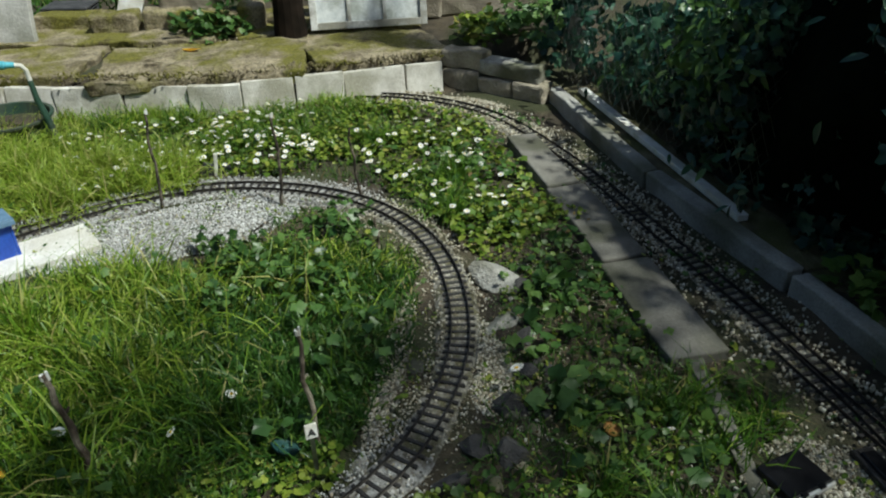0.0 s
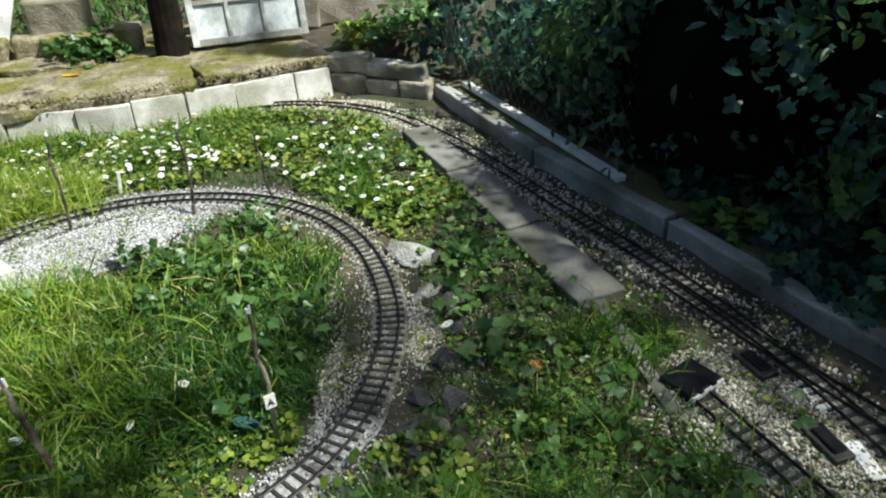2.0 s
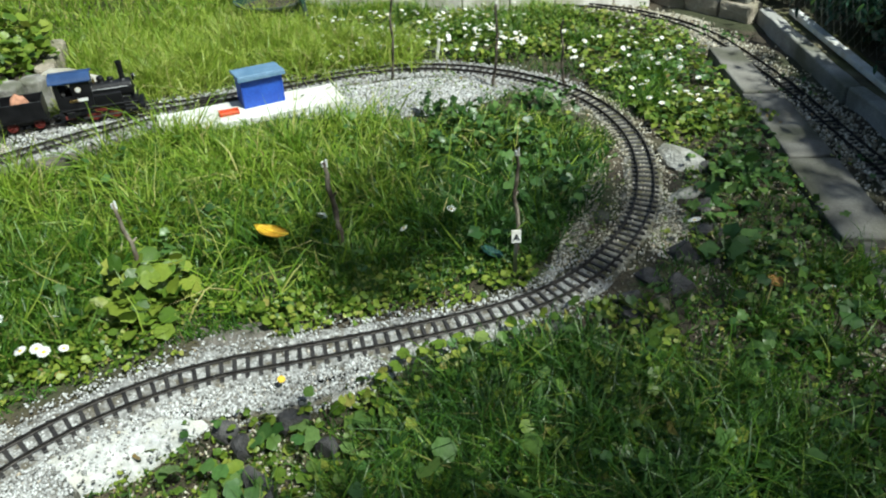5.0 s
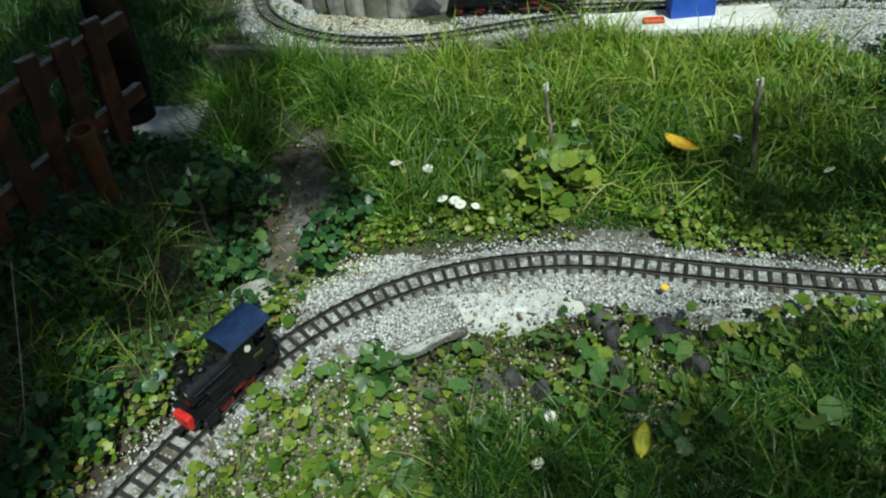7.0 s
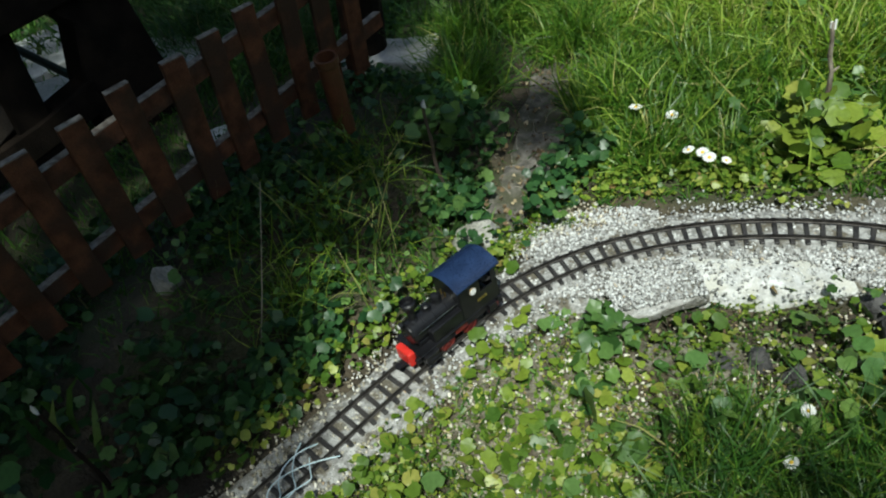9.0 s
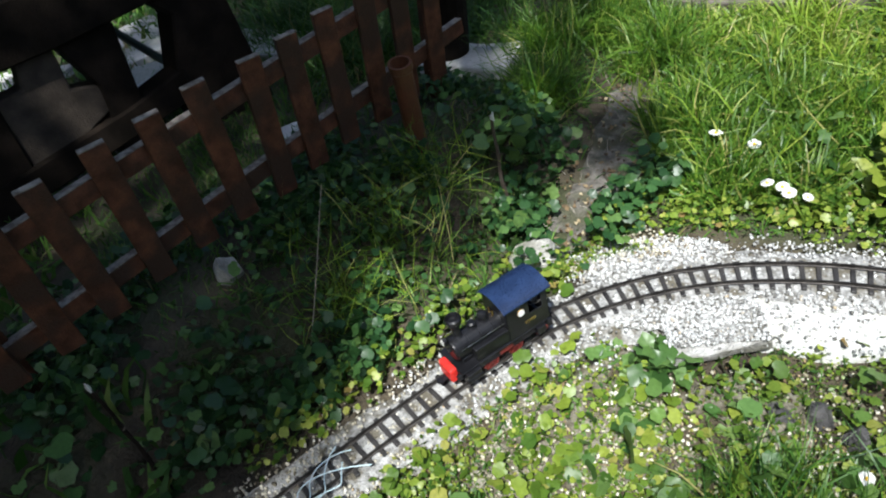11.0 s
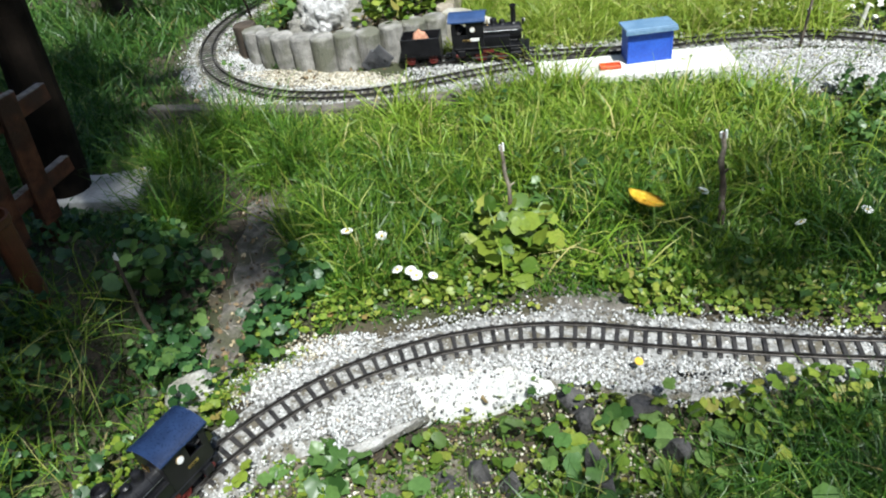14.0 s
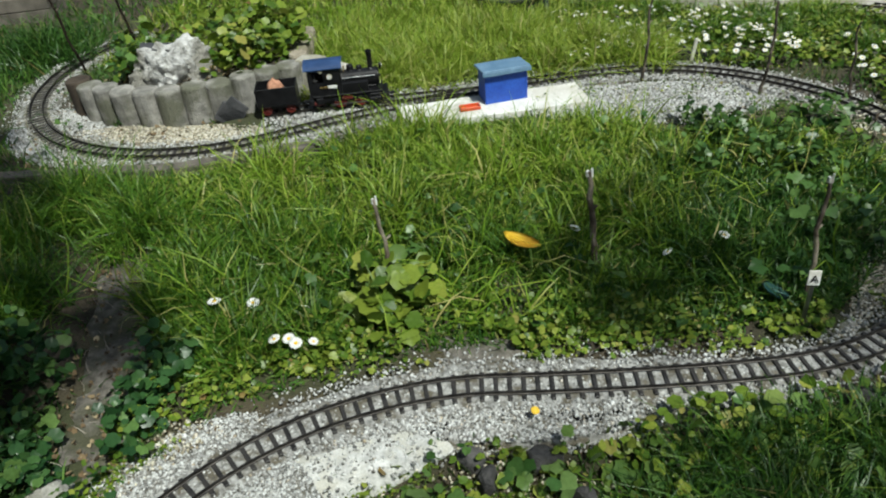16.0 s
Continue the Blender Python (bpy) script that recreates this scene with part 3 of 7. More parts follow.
def patch(name, cx, cy, rx, ry, turn, z, material, label, seed, fringe=0.25):
    """A spread of gravel or bare earth with an uneven outline."""
    bm = bmesh.new()
    mid = bm.verts.new((cx, cy, min(z + float(ground_z(cx, cy)), PATCH_TOP)))
    rings, n = [], 40
    for k in (0.3, 0.6, 0.85, 1.0):
        ring = []
        for i in range(n):
            t = 2 * math.pi * i / n
            w = k * (1 + fringe * noise.noise(Vector((2.2 * math.cos(t), 2.2 * math.sin(t), seed))) + 0.5 * fringe * noise.noise(Vector((6 * math.cos(t), 6 * math.sin(t), seed))))
            u, v = rx * w * math.cos(t), ry * w * math.sin(t)
            x, y = cx + u * math.cos(turn) - v * math.sin(turn), cy + u * math.sin(turn) + v * math.cos(turn)
            ring.append(bm.verts.new((x, y, min(float(ground_z(x, y)) + (z + 0.004 * noise.noise(Vector((x * 25, y * 25, seed))) if k < 1 else -0.01), PATCH_TOP))))
        rings.append(ring)
    for i in range(n):
        bm.faces.new((mid, rings[0][i], rings[0][(i + 1) % n]))
        for a, b in zip(rings, rings[1:]):
            bm.faces.new((a[i], b[i], b[(i + 1) % n], a[(i + 1) % n]))
    bmesh.ops.recalc_face_normals(bm, faces=bm.faces)
    return tagged(part(name, bm, material, smooth=True), label, "ground", kind="structure")


# centre x, y, half sizes, turn, height over the soil
GRAVEL = [(0.46, 2.68, 0.40, 0.15, 0.02, 0.010, 1), (-1.60, 2.48, 0.26, 0.16, -0.75, 0.009, 2), (-0.385, 1.035, 0.16, 0.075, 0.68, 0.058, 3),
          (0.13, 1.255, 0.25, 0.06, 0.12, 0.03, 4), (1.15, 1.70, 0.05, 0.13, -0.45, 0.011, 5), (-0.5, 1.11, 0.16, 0.06, 0.7, 0.010, 6),
          (1.62, 1.02, 0.14, 0.24, 0.1, 0.008, 7), (0.945, 1.82, 0.035, 0.26, -0.5, 0.008, 8), (1.74, 3.43, 0.24, 0.07, -0.62, 0.008, 10), (-1.22, 2.46, 0.44, 0.075, 0.0, 0.010, 12)]
for cx, cy, rx, ry, tn, h, sd in GRAVEL:
    patch("gravel_patch", cx, cy, rx, ry, tn, h, M_BENDBED if sd in (5, 7, 8, 10) else M_BED, "spread of pale limestone gravel beside the track", sd)
patch("bare_patch", -0.22, 0.74, 0.30, 0.27, 0.5, 0.006, M_DRYGROUND, "dry stony ground between the weeds in front", 21, 0.4)
patch("dust_patch", 0.265, 1.277, 0.085, 0.024, 0.1, 0.036, M_POWDER, "pale limestone dust between track and weeds", 15)
patch("dust_patch", -0.135, 1.160, 0.18, 0.055, 0.42, 0.05, M_POWDER, "white limestone dust beside the track", 9)
patch("bare_path", -0.82, 1.5, 0.08, 0.30, 0.45, 0.008, M_PATH, "trodden bare earth path through the grass", 11, 0.4)
patch("bare_path", -0.68, 1.18, 0.08, 0.16, 0.5, 0.007, M_PATH, "trodden bare earth path beside the grass", 12, 0.4)
patch("bare_patch", 0.0, 1.43, 0.13, 0.05, 0.1, 0.007, M_PATH, "bare brown earth beside the track", 13, 0.4)
patch("bare_patch", 1.33, 1.9, 0.10, 0.22, -0.3, 0.006, M_SOIL, "bare dark soil beside pale rocks", 14, 0.4)

# ---- large structure ----
def run_of(points, spacing):
    """Places and headings at even steps along a polyline of (x, y)."""
    p = np.array(points, float)
    seg = np.hypot(*np.diff(p, axis=0).T)
    s = np.concatenate([[0], np.cumsum(seg)])
    k = np.arange(spacing / 2, s[-1], spacing)
    x, y = np.interp(k, s, p[:, 0]), np.interp(k, s, p[:, 1])
    a = np.arctan2(np.interp(k + 0.01, s, p[:, 1]) - np.interp(k - 0.01, s, p[:, 1]), np.interp(k + 0.01, s, p[:, 0]) - np.interp(k - 0.01, s, p[:, 0]))
    return list(zip(x, y, a))


def at(x, y, z, a=0.0, rx=0.0, ry=0.0, s=1.0):
    return Matrix.LocRotScale((x, y, z), Euler((rx, ry, a)), (s, s, s))


rnd = random.Random(5)

# pale edging boards at the back
edging = thing("edging", at(0.5, 3.75, -0.03), "row of weathered pale concrete edging boards along the back", "edging", kind="structure")
bx = -1.17
for i in range(14):
    ln = 0.2 + 0.1 * rnd.random()
    x0, x1 = bx, min(bx + ln, 1.79)
    y0, y1 = float(board_y(x0)), float(board_y(x1))
    b = part("board", rough_block(math.hypot(x1 - x0, y1 - y0) - 0.006, 0.035, 0.17, i, 0.003, 2), M_BOARD, edging)
    b.matrix_parent_inverse = edging.matrix_world.inverted()
    b.matrix_basis = at((x0 + x1) / 2, (y0 + y1) / 2, -0.065 + 0.008 * rnd.random(), math.atan2(y1 - y0, x1 - x0), rnd.uniform(-0.2, -0.06), rnd.uniform(-0.022, 0.022))
    bx += ln
    if bx > 1.76:
        break

# mossy terrace slabs behind the boards
terrace = thing("terrace", at(0.6, 4.1, 0.08), "low terrace of worn stone slabs with yellow-green moss", "terrace", kind="structure")
sid = 0
for row, (d0, d1, zz) in enumerate([(0.065, 0.60, 0.080), (0.605, 1.2, 0.086)]):
    sx = -1.2 - 0.23 * row
    while sx < 1.75:
        w = rnd.uniform(0.5, 1.1)
        x1 = min(sx + w, 1.86)
        xm = (sx + x1) / 2
        ang = math.atan2(float(board_y(x1) - board_y(sx)), x1 - sx)
        sl = part("slab", rough_block(x1 - sx + 0.012, d1 - d0 + 0.008, 0.06, 20 + sid, 0.017, 16), M_MOSS, terrace)
        sl.matrix_parent_inverse = terrace.matrix_world.inverted()
        sl.matrix_basis = at(xm, float(board_y(xm)) + (d0 + d1) / 2, zz + rnd.uniform(-0.005, 0.005), ang, rnd.uniform(-0.02, 0.02), rnd.uniform(-0.015, 0.015))
        sid += 1
        sx = x1 + 0.004

# kerb wall on the shady side, with corner blocks
kerb = thing("kerb_wall", at(2.05, 1.7, -0.03), "low grey concrete kerb panels with a mossy earth strip behind them", "kerb", kind="structure")
for i, (y0, y1) in enumerate([(3.26, 2.36), (2.355, 1.69), (1.68, 0.70), (0.69, -0.26)]):
    x0, x1 = float(kerb_x(y0)), float(kerb_x(y1))
    a = math.atan2(y1 - y0, x1 - x0)
    nx, ny = -math.sin(a), math.cos(a)
    for name, off, wide, top, m, rough in (("panel", 0.027, 0.056, 0.042, M_KERB, 0.005), ("earth_strip", 0.132, 0.15, 0.036, M_KERBEARTH, 0.006)):
        b = part(name, rough_block(math.hypot(x1 - x0, y1 - y0) + (-0.006 if name == "panel" else 0.01), wide, 0.12, 40 + i + 7 * (name != "panel"), rough, 9), m, kerb)
        b.matrix_parent_inverse = kerb.matrix_world.inverted()
        b.matrix_basis = at((x0 + x1) / 2 + nx * off, (y0 + y1) / 2 + ny * off, top - 0.12 + 0.004 * (i % 2), a, 0.03 if name == "panel" else 0.0)
corner = thing("corner_wall", at(1.95, 3.45, -0.03), "rough brown stone blocks stacked at the corner of the border", "stone wall", kind="structure")
for i, (x, y, z, ln, h, a) in enumerate([(1.87, 3.575, -0.04, 0.2, 0.105, -0.9), (1.985, 3.425, -0.04, 0.18, 0.09, -0.95), (2.075, 3.28, -0.04, 0.16, 0.1, -1.05),
                                         (1.885, 3.58, 0.066, 0.22, 0.085, -0.88), (2.03, 3.38, 0.052, 0.30, 0.075, -0.97)]):
    b = part("block", rough_block(ln, 0.10, h, 60 + i, 0.014, 6), M_BLOCK if i not in (4,) else M_ROCK, corner)
    b.matrix_parent_inverse = corner.matrix_world.inverted()
    b.matrix_basis = at(x + 0.03, y + 0.03, z, a, rnd.uniform(-0.03, 0.03))

# stepping slabs beside the outer track
paving = thing("paving", at(1.72, 2.2, -0.03), "grey concrete stepping slabs sunk in the grass", "paving", kind="structure")
for i, (x, y, w, ln) in enumerate([(1.655, 1.75, 0.155, 0.42), (1.735, 2.2, 0.14, 0.46), (1.80, 2.66, 0.12, 0.44)]):
    b = part("slab", rough_block(w, ln, 0.05, 80 + i, 0.003, 3), M_SLAB, paving)
    b.matrix_parent_inverse = paving.matrix_world.inverted()
    b.matrix_basis = at(x, y, -0.044 + 0.004 * i, -0.155 + 0.01 * i, 0.01, -0.015)

# grey edging board of the far bend
far_edge = thing("edging", at(-1.3, 2.13, -0.05), "grey weathered timber edging in front of the far bend", "edging", kind="structure")
for i, (x0, y0, x1, y1) in enumerate([(-1.66, 2.10, -1.0, 2.165), (-0.995, 2.166, -0.55, 2.33)]):
    b = part("board", rough_block(math.hypot(x1 - x0, y1 - y0), 0.045, 0.09, 90 + i, 0.003, 4), M_GREYWOOD, far_edge)
    b.matrix_parent_inverse = far_edge.matrix_world.inverted()
    b.matrix_basis = at((x0 + x1) / 2, (y0 + y1) / 2, -0.07, math.atan2(y1 - y0, x1 - x0))

# hedge behind the kerb: an uneven core, near-black for inner shade, clothed in leaves further down
def hedge_x(y, z):
    return 2.16 + 0.10 * math.sin(2.1 * y + 1) + 0.06 * math.sin(5.3 * y + 3 * z) + 0.10 * max(0, 0.9 - z) * 0.3 - 0.06 * min(z, 1.4)


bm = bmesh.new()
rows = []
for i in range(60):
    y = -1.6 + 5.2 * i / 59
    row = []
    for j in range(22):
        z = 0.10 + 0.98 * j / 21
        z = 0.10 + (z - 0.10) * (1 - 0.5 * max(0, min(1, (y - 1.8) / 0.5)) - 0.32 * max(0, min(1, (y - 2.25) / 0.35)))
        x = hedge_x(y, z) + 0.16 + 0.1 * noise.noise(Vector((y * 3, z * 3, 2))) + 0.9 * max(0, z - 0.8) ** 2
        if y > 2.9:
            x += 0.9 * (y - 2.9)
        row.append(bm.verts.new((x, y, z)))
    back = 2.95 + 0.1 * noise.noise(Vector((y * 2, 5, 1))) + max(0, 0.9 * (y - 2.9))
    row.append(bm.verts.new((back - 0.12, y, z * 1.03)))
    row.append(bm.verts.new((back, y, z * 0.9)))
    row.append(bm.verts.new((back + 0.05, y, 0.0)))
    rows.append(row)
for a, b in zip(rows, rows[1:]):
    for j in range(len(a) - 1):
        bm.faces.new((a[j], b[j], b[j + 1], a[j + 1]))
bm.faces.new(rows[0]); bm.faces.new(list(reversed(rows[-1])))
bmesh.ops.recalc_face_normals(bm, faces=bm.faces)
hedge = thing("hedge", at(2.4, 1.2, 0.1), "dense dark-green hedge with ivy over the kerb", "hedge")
hb = part("core", bm, M_HEDGESHADE, hedge)
hb.matrix_parent_inverse = hedge.matrix_world.inverted()

# ---- tracks ----
SLEEPER_V = box(0.0088, 0.076, 0.0095, bevel=0.0012)
sleeper_me = bpy.data.meshes.new("sleeper")
SLEEPER_V.to_mesh(sleeper_me); SLEEPER_V.free()
sleeper_me.materials.append(M_SLEEPER)


def rail_mesh(centre, side):
    """A rail with foot, web and head along a line, side metres to its left."""
    prof = [(-0.0021, 0), (0.0021, 0), (0.0021, 0.0012), (0.0007, 0.002), (0.0007, 0.0058), (0.0014, 0.0066), (0.0014, 0.0086), (-0.0014, 0.0086), (-0.0014, 0.0066), (-0.0007, 0.0058), (-0.0007, 0.002), (-0.0021, 0.0012)]
    bm = bmesh.new()
    rows = []
    for x, y, a in centre:
        nx, ny = -math.sin(a), math.cos(a)
        rows.append([bm.verts.new((x + nx * (side + u), y + ny * (side + u), -0.0086 + v)) for u, v in prof])
    for a, b in zip(rows, rows[1:]):
        for j in range(len(prof)):
            bm.faces.new((a[j], a[(j + 1) % len(prof)], b[(j + 1) % len(prof)], b[j]))
    bmesh.ops.recalc_face_normals(bm, faces=bm.faces)
    return bm


def track(name, centre, label, limit=300):
    x, y, a = centre[len(centre) // 2]
    tr = thing(name, at(0, 0, -0.018), label, "railway track")
    for s in (-0.0235, 0.0235):
        r = part("rail", rail_mesh(centre[::2], s), M_RAIL, tr)
        r.matrix_parent_inverse = tr.matrix_world.inverted()
    d = np.concatenate([[0], np.cumsum(np.hypot(*np.diff(centre[:, :2], axis=0).T))])
    for k, s in enumerate(np.arange(0.01, d[-1], 0.0273)[:limit]):
        px, py, pa = (np.interp(s, d, centre[:, c]) for c in range(3))
        o = new("sleeper", sleeper_me)
        o.parent = tr
        o.matrix_parent_inverse = tr.matrix_world.inverted()
        o.matrix_basis = at(px, py, -0.0178 + rnd.uniform(-0.0006, 0.0006), pa + rnd.uniform(-0.03, 0.03))
    return tr


track("garden_railway", LOOP, "black narrow garden railway track on pale gravel, running in a loop")
track("garden_railway", OUTER, "dark garden railway track beside the concrete kerb, in shade")
track("garden_railway", INNER, "short dark garden railway track between grass and gravel")
track("garden_railway", BRANCH, "dark turnout branch beside the outer garden track")
track("garden_railway", SIDING, "garden railway siding beside the concrete logs")

# turnout drive boxes beside the outer track
for x, y, a, lab in ((1.745, 1.14, -1.75, "black plastic turnout motor beside the track"), (1.655, 0.90, -1.85, "black plastic turnout plate beside the track")):
    t = thing("turnout_motor", at(x - 0.02, y, -0.016, a), lab, "turnout motor", "turnout motors")
    part("housing", box(0.10, 0.05, 0.016, bevel=0.003, seg=2), M_SLEEPER, t)
    part("cover", box(0.07, 0.03, 0.008, at(0, 0, 0.016), bevel=0.002), M_BLACK, t)
strip = part("edging_strip", rough_block(0.48, 0.036, 0.03, 95, 0.003, 6), M_SLAB)
strip.matrix_world = at(1.53, 1.335, -0.038, math.atan2(0.45, 0.175))
tagged(strip, "narrow grey concrete edging strip sunk in the grass", "edging", kind="structure")
for x, y, ln in ((1.752, 1.005, 0.12), (1.662, 0.835, 0.10)):
    wp = part("white_plate", box(ln, 0.034, 0.005, bevel=0.001), M_WHITE)
    wp.matrix_world = at(x, y, -0.0175, math.atan2(0.17, 0.09))
    tagged(wp, "white plastic plate under the sleepers of the turnout", "plate")
# black box with a white rail
blk = thing("track_box", at(1.555, 1.185, -0.02, 0.06), "flat black plastic box with a white strip, lying on the grass", "box")
part("housing", box(0.11, 0.09, 0.028, bevel=0.004, seg=2), M_BLACK, blk)
part("strip", box(0.112, 0.010, 0.013, at(0, -0.045, 0.012), bevel=0.002), M_WHITE, blk, "white strip")
for k in (-0.025, 0.02):
    part("clip", box(0.014, 0.012, 0.006, at(k, -0.044, 0.0245), bevel=0.001), M_BLACK, blk)

# ---- locomotives ----
def wheel(parent, x, y, r, spokes=8):
    w = part("wheel", join(lathe([(r * 0.98, 0), (r * 1.12, 0.0005), (r * 1.12, 0.002), (r, 0.0025), (r, 0.007), (r * 0.86, 0.007), (r * 0.84, 0.004), (0.002, 0.004)], 24)), M_DARKRED, parent, "dark red spoked wheel")
    w.matrix_basis = Matrix.LocRotScale((x, y, r), Euler((radians(90) if y < 0 else radians(-90), 0, 0)), None)
    for k in range(spokes):
        s = part("spoke", box(r * 0.13, r * 0.84, 0.0025, at(0, 0, 0.0045, 2 * math.pi * k / spokes) @ at(0, r * 0.42, 0), bevel=0.0004), M_DARKRED, w)
    part("hub", tube(r * 0.2, r * 0.17, 0.005, 12, at(0, 0, 0.004)), M_DARKRED, w)
    return w


def locomotive(name, m, label, roof_mat, flared=True, ln=0.25, beam=None):
    """A small tank engine; x points ahead, z = 0 is the rail top."""
    e = thing(name, m, label, "model locomotive", "model trains")
    f, r = ln / 2 - 0.008, -ln / 2 + 0.008
    part("chassis", box(ln - 0.02, 0.062, 0.016, at(0, 0, 0.016), bevel=0.002), M_BLACK, e)
    part("running_board", box(ln - 0.03, 0.086, 0.004, at(0, 0, 0.042), bevel=0.001), M_BLACK, e)
    for s in (-1, 1):
        part("side_frame", box(ln * 0.62, 0.004, 0.014, at(-0.01, s * 0.036, 0.024), bevel=0.001), M_BLACK, e)
        part("splash_guard", box(0.034, 0.005, 0.014, at(-0.004, s * 0.037, 0.026), bevel=0.001), M_DARKRED, e, "dark red frame panel")
        part("step_plate", box(0.03, 0.006, 0.012, at(r + 0.022, s * 0.038, 0.014), bevel=0.002), M_DARKRED, e, "dark red step plate")
        part("side_tank", box(0.088, 0.016, 0.034, at(0.022, s * 0.031, 0.045), bevel=0.003, seg=2), M_BLACK, e)
    for x in (f, r):
        front = x == f and beam is None
        part("buffer_beam", box(0.018, 0.048 if front else 0.08, 0.036 if front else 0.022, at(x, 0, 0.014), bevel=0.005, seg=2), M_RED if front else M_BLACK, e, "bright red buffer beam" if front else "")
        part("coupling", join(box(0.02, 0.012, 0.006, at(x + (0.012 if x > 0 else -0.012), 0, 0.014), bevel=0.001), lathe([(0.004, 0), (0.009, 0.001), (0.009, 0.004), (0.004, 0.005)], 14, at(x + (0.024 if x > 0 else -0.024), 0, 0.015))), M_BLACK, e)
    # boiler, smokebox and fittings
    lay_x = Matrix.Rotation(radians(90), 4, 'Y')
    part("boiler", lathe([(0.0255, 0), (0.0275, 0.0008), (0.0275, 0.115), (0.026, 0.116)], 28, at(-0.018, 0, 0.079) @ lay_x), M_BLACK, e, smooth=False)
    for k in (0.022, 0.054, 0.083):
        part("boiler_band", lathe([(0.0276, 0), (0.0284, 0.0004), (0.0284, 0.003), (0.0276, 0.0034)], 28, at(-0.018 + k, 0, 0.079) @ lay_x), M_BLACK, e)
    part("smokebox_door", lathe([(0.025, 0), (0.0245, 0.002), (0.02, 0.0042), (0.006, 0.0052), (0.003, 0.009)], 24, at(0.098, 0, 0.079) @ lay_x), M_BLACK, e)
    part("saddle", box(0.05, 0.042, 0.014, at(0.066, 0, 0.044), bevel=0.002), M_BLACK, e)
    part("firebox", box(0.06, 0.05, 0.03, at(-0.02, 0, 0.045), bevel=0.002), M_BLACK, e)
    if flared:
        ch = [(0.012, 0), (0.0085, 0.005), (0.0085, 0.022), (0.010, 0.027), (0.0165, 0.040), (0.0175, 0.050), (0.0145, 0.053), (0.0135, 0.051), (0.012, 0.042)]
    else:
        ch = [(0.012, 0), (0.0085, 0.005), (0.008, 0.052), (0.0105, 0.054), (0.0105, 0.058), (0.0075, 0.059), (0.007, 0.05)]
    part("chimney", lathe(ch, 20, at(0.078, 0, 0.104)), M_BLACK, e)
    part("steam_dome", lathe([(0.013, 0), (0.011, 0.004), (0.011, 0.015), (0.009, 0.019), (0.003, 0.021)], 18, at(0.014, 0, 0.104)), M_BLACK, e)
    part("sand_dome", lathe([(0.012, 0), (0.0095, 0.004), (0.0095, 0.011), (0.006, 0.014)], 18, at(0.042, 0, 0.104)), M_BLACK, e)
    part("valve", join(tube(0.002, 0.002, 0.014, 8, at(-0.006, 0.006, 0.105)), tube(0.002, 0.002, 0.014, 8, at(-0.006, -0.006, 0.105))), M_BRASS, e, "brass safety valves")
    part("headlamp", join(tube(0.0065, 0.0065, 0.009, 14, at(0.104, 0, 0.112) @ lay_x, 0.001), box(0.006, 0.006, 0.01, at(0.107, 0, 0.098))), M_BLACK, e)
    part("lamp_glass", tube(0.0052, 0.0052, 0.001, 14, at(0.1132, 0, 0.112) @ lay_x), M_WHITE, e, "pale lamp glass")
    for s in (-1, 1):
        part("handrail", sweep([(-0.03, s * 0.03, 0.092), (0.09, s * 0.03, 0.092)], 0.0009, 6), M_STEEL, e)
        part("cylinder", join(tube(0.0105, 0.0105, 0.036, 16, at(0.066, s * 0.042, 0.022) @ lay_x, 0.001), box(0.034, 0.016, 0.014, at(0.084, s * 0.042, 0.026), bevel=0.001)), M_BLACK, e)
        part("connecting_rod", join(box(0.105, 0.0025, 0.004, at(-0.005, s * 0.047, 0.0135)), box(0.07, 0.002, 0.003, at(0.03, s * 0.0495, 0.0165, 0, 0, 0.05))), M_STEEL, e, "bright steel rods")
    # cab with openings in its sides
    cx0, cx1, cz0, cz1 = -0.117, -0.016, 0.046, 0.137
    for s in (-1, 1):
        y = s * 0.0400
        side = join(box(cx1 - cx0, 0.003, 0.042, at((cx0 + cx1) / 2, y, cz0)), box(cx1 - cx0, 0.003, 0.012, at((cx0 + cx1) / 2, y, cz1 - 0.012)),
                    box(0.014, 0.003, cz1 - cz0 - 0.054, at(cx0 + 0.007, y, cz0 + 0.042)), box(0.054, 0.003, cz1 - cz0 - 0.054, at(cx1 - 0.027, y, cz0 + 0.042)))
        part("cab_side", side, M_BLACK, e)
        part("window_ring", lathe([(0.0075, 0), (0.009, 0.0004), (0.009, 0.0016), (0.0075, 0.002)], 18, at(-0.05, s * 0.0410, cz0 + 0.06) @ Matrix.Rotation(radians(90 if s < 0 else -90), 4, 'X')), M_BRASS, e, "brass window ring")
        part("window_pane", tube(0.0078, 0.0078, 0.0015, 18, at(-0.05, s * 0.0432, cz0 + 0.06) @ Matrix.Rotation(radians(90 if s < 0 else -90), 4, 'X')), M_WHITE, e, "round pale window")
        part("name_plate", box(0.026, 0.0012, 0.007, at(-0.07, s * 0.0420, cz0 + 0.022), bevel=0.0004), M_BRASS, e, "small plate with unreadable bars")
        part("plate_bar", box(0.02, 0.0008, 0.0018, at(-0.07, s * 0.0429, cz0 + 0.0245)), M_BLACK, e)
        if beam is not None:
            part("number_bar", box(0.03, 0.0012, 0.010, at(-0.045, s * 0.0420, cz0 + 0.022), bevel=0.0004), M_WHITE, e, "white bar of lettering")
        part("step", box(0.022, 0.010, 0.02, at(-0.09, s * 0.043, 0.02), bevel=0.001), M_BLACK, e)
    part("cab_front", box(0.003, 0.079, cz1 - cz0, at(cx1, 0, cz0)), M_BLACK, e)
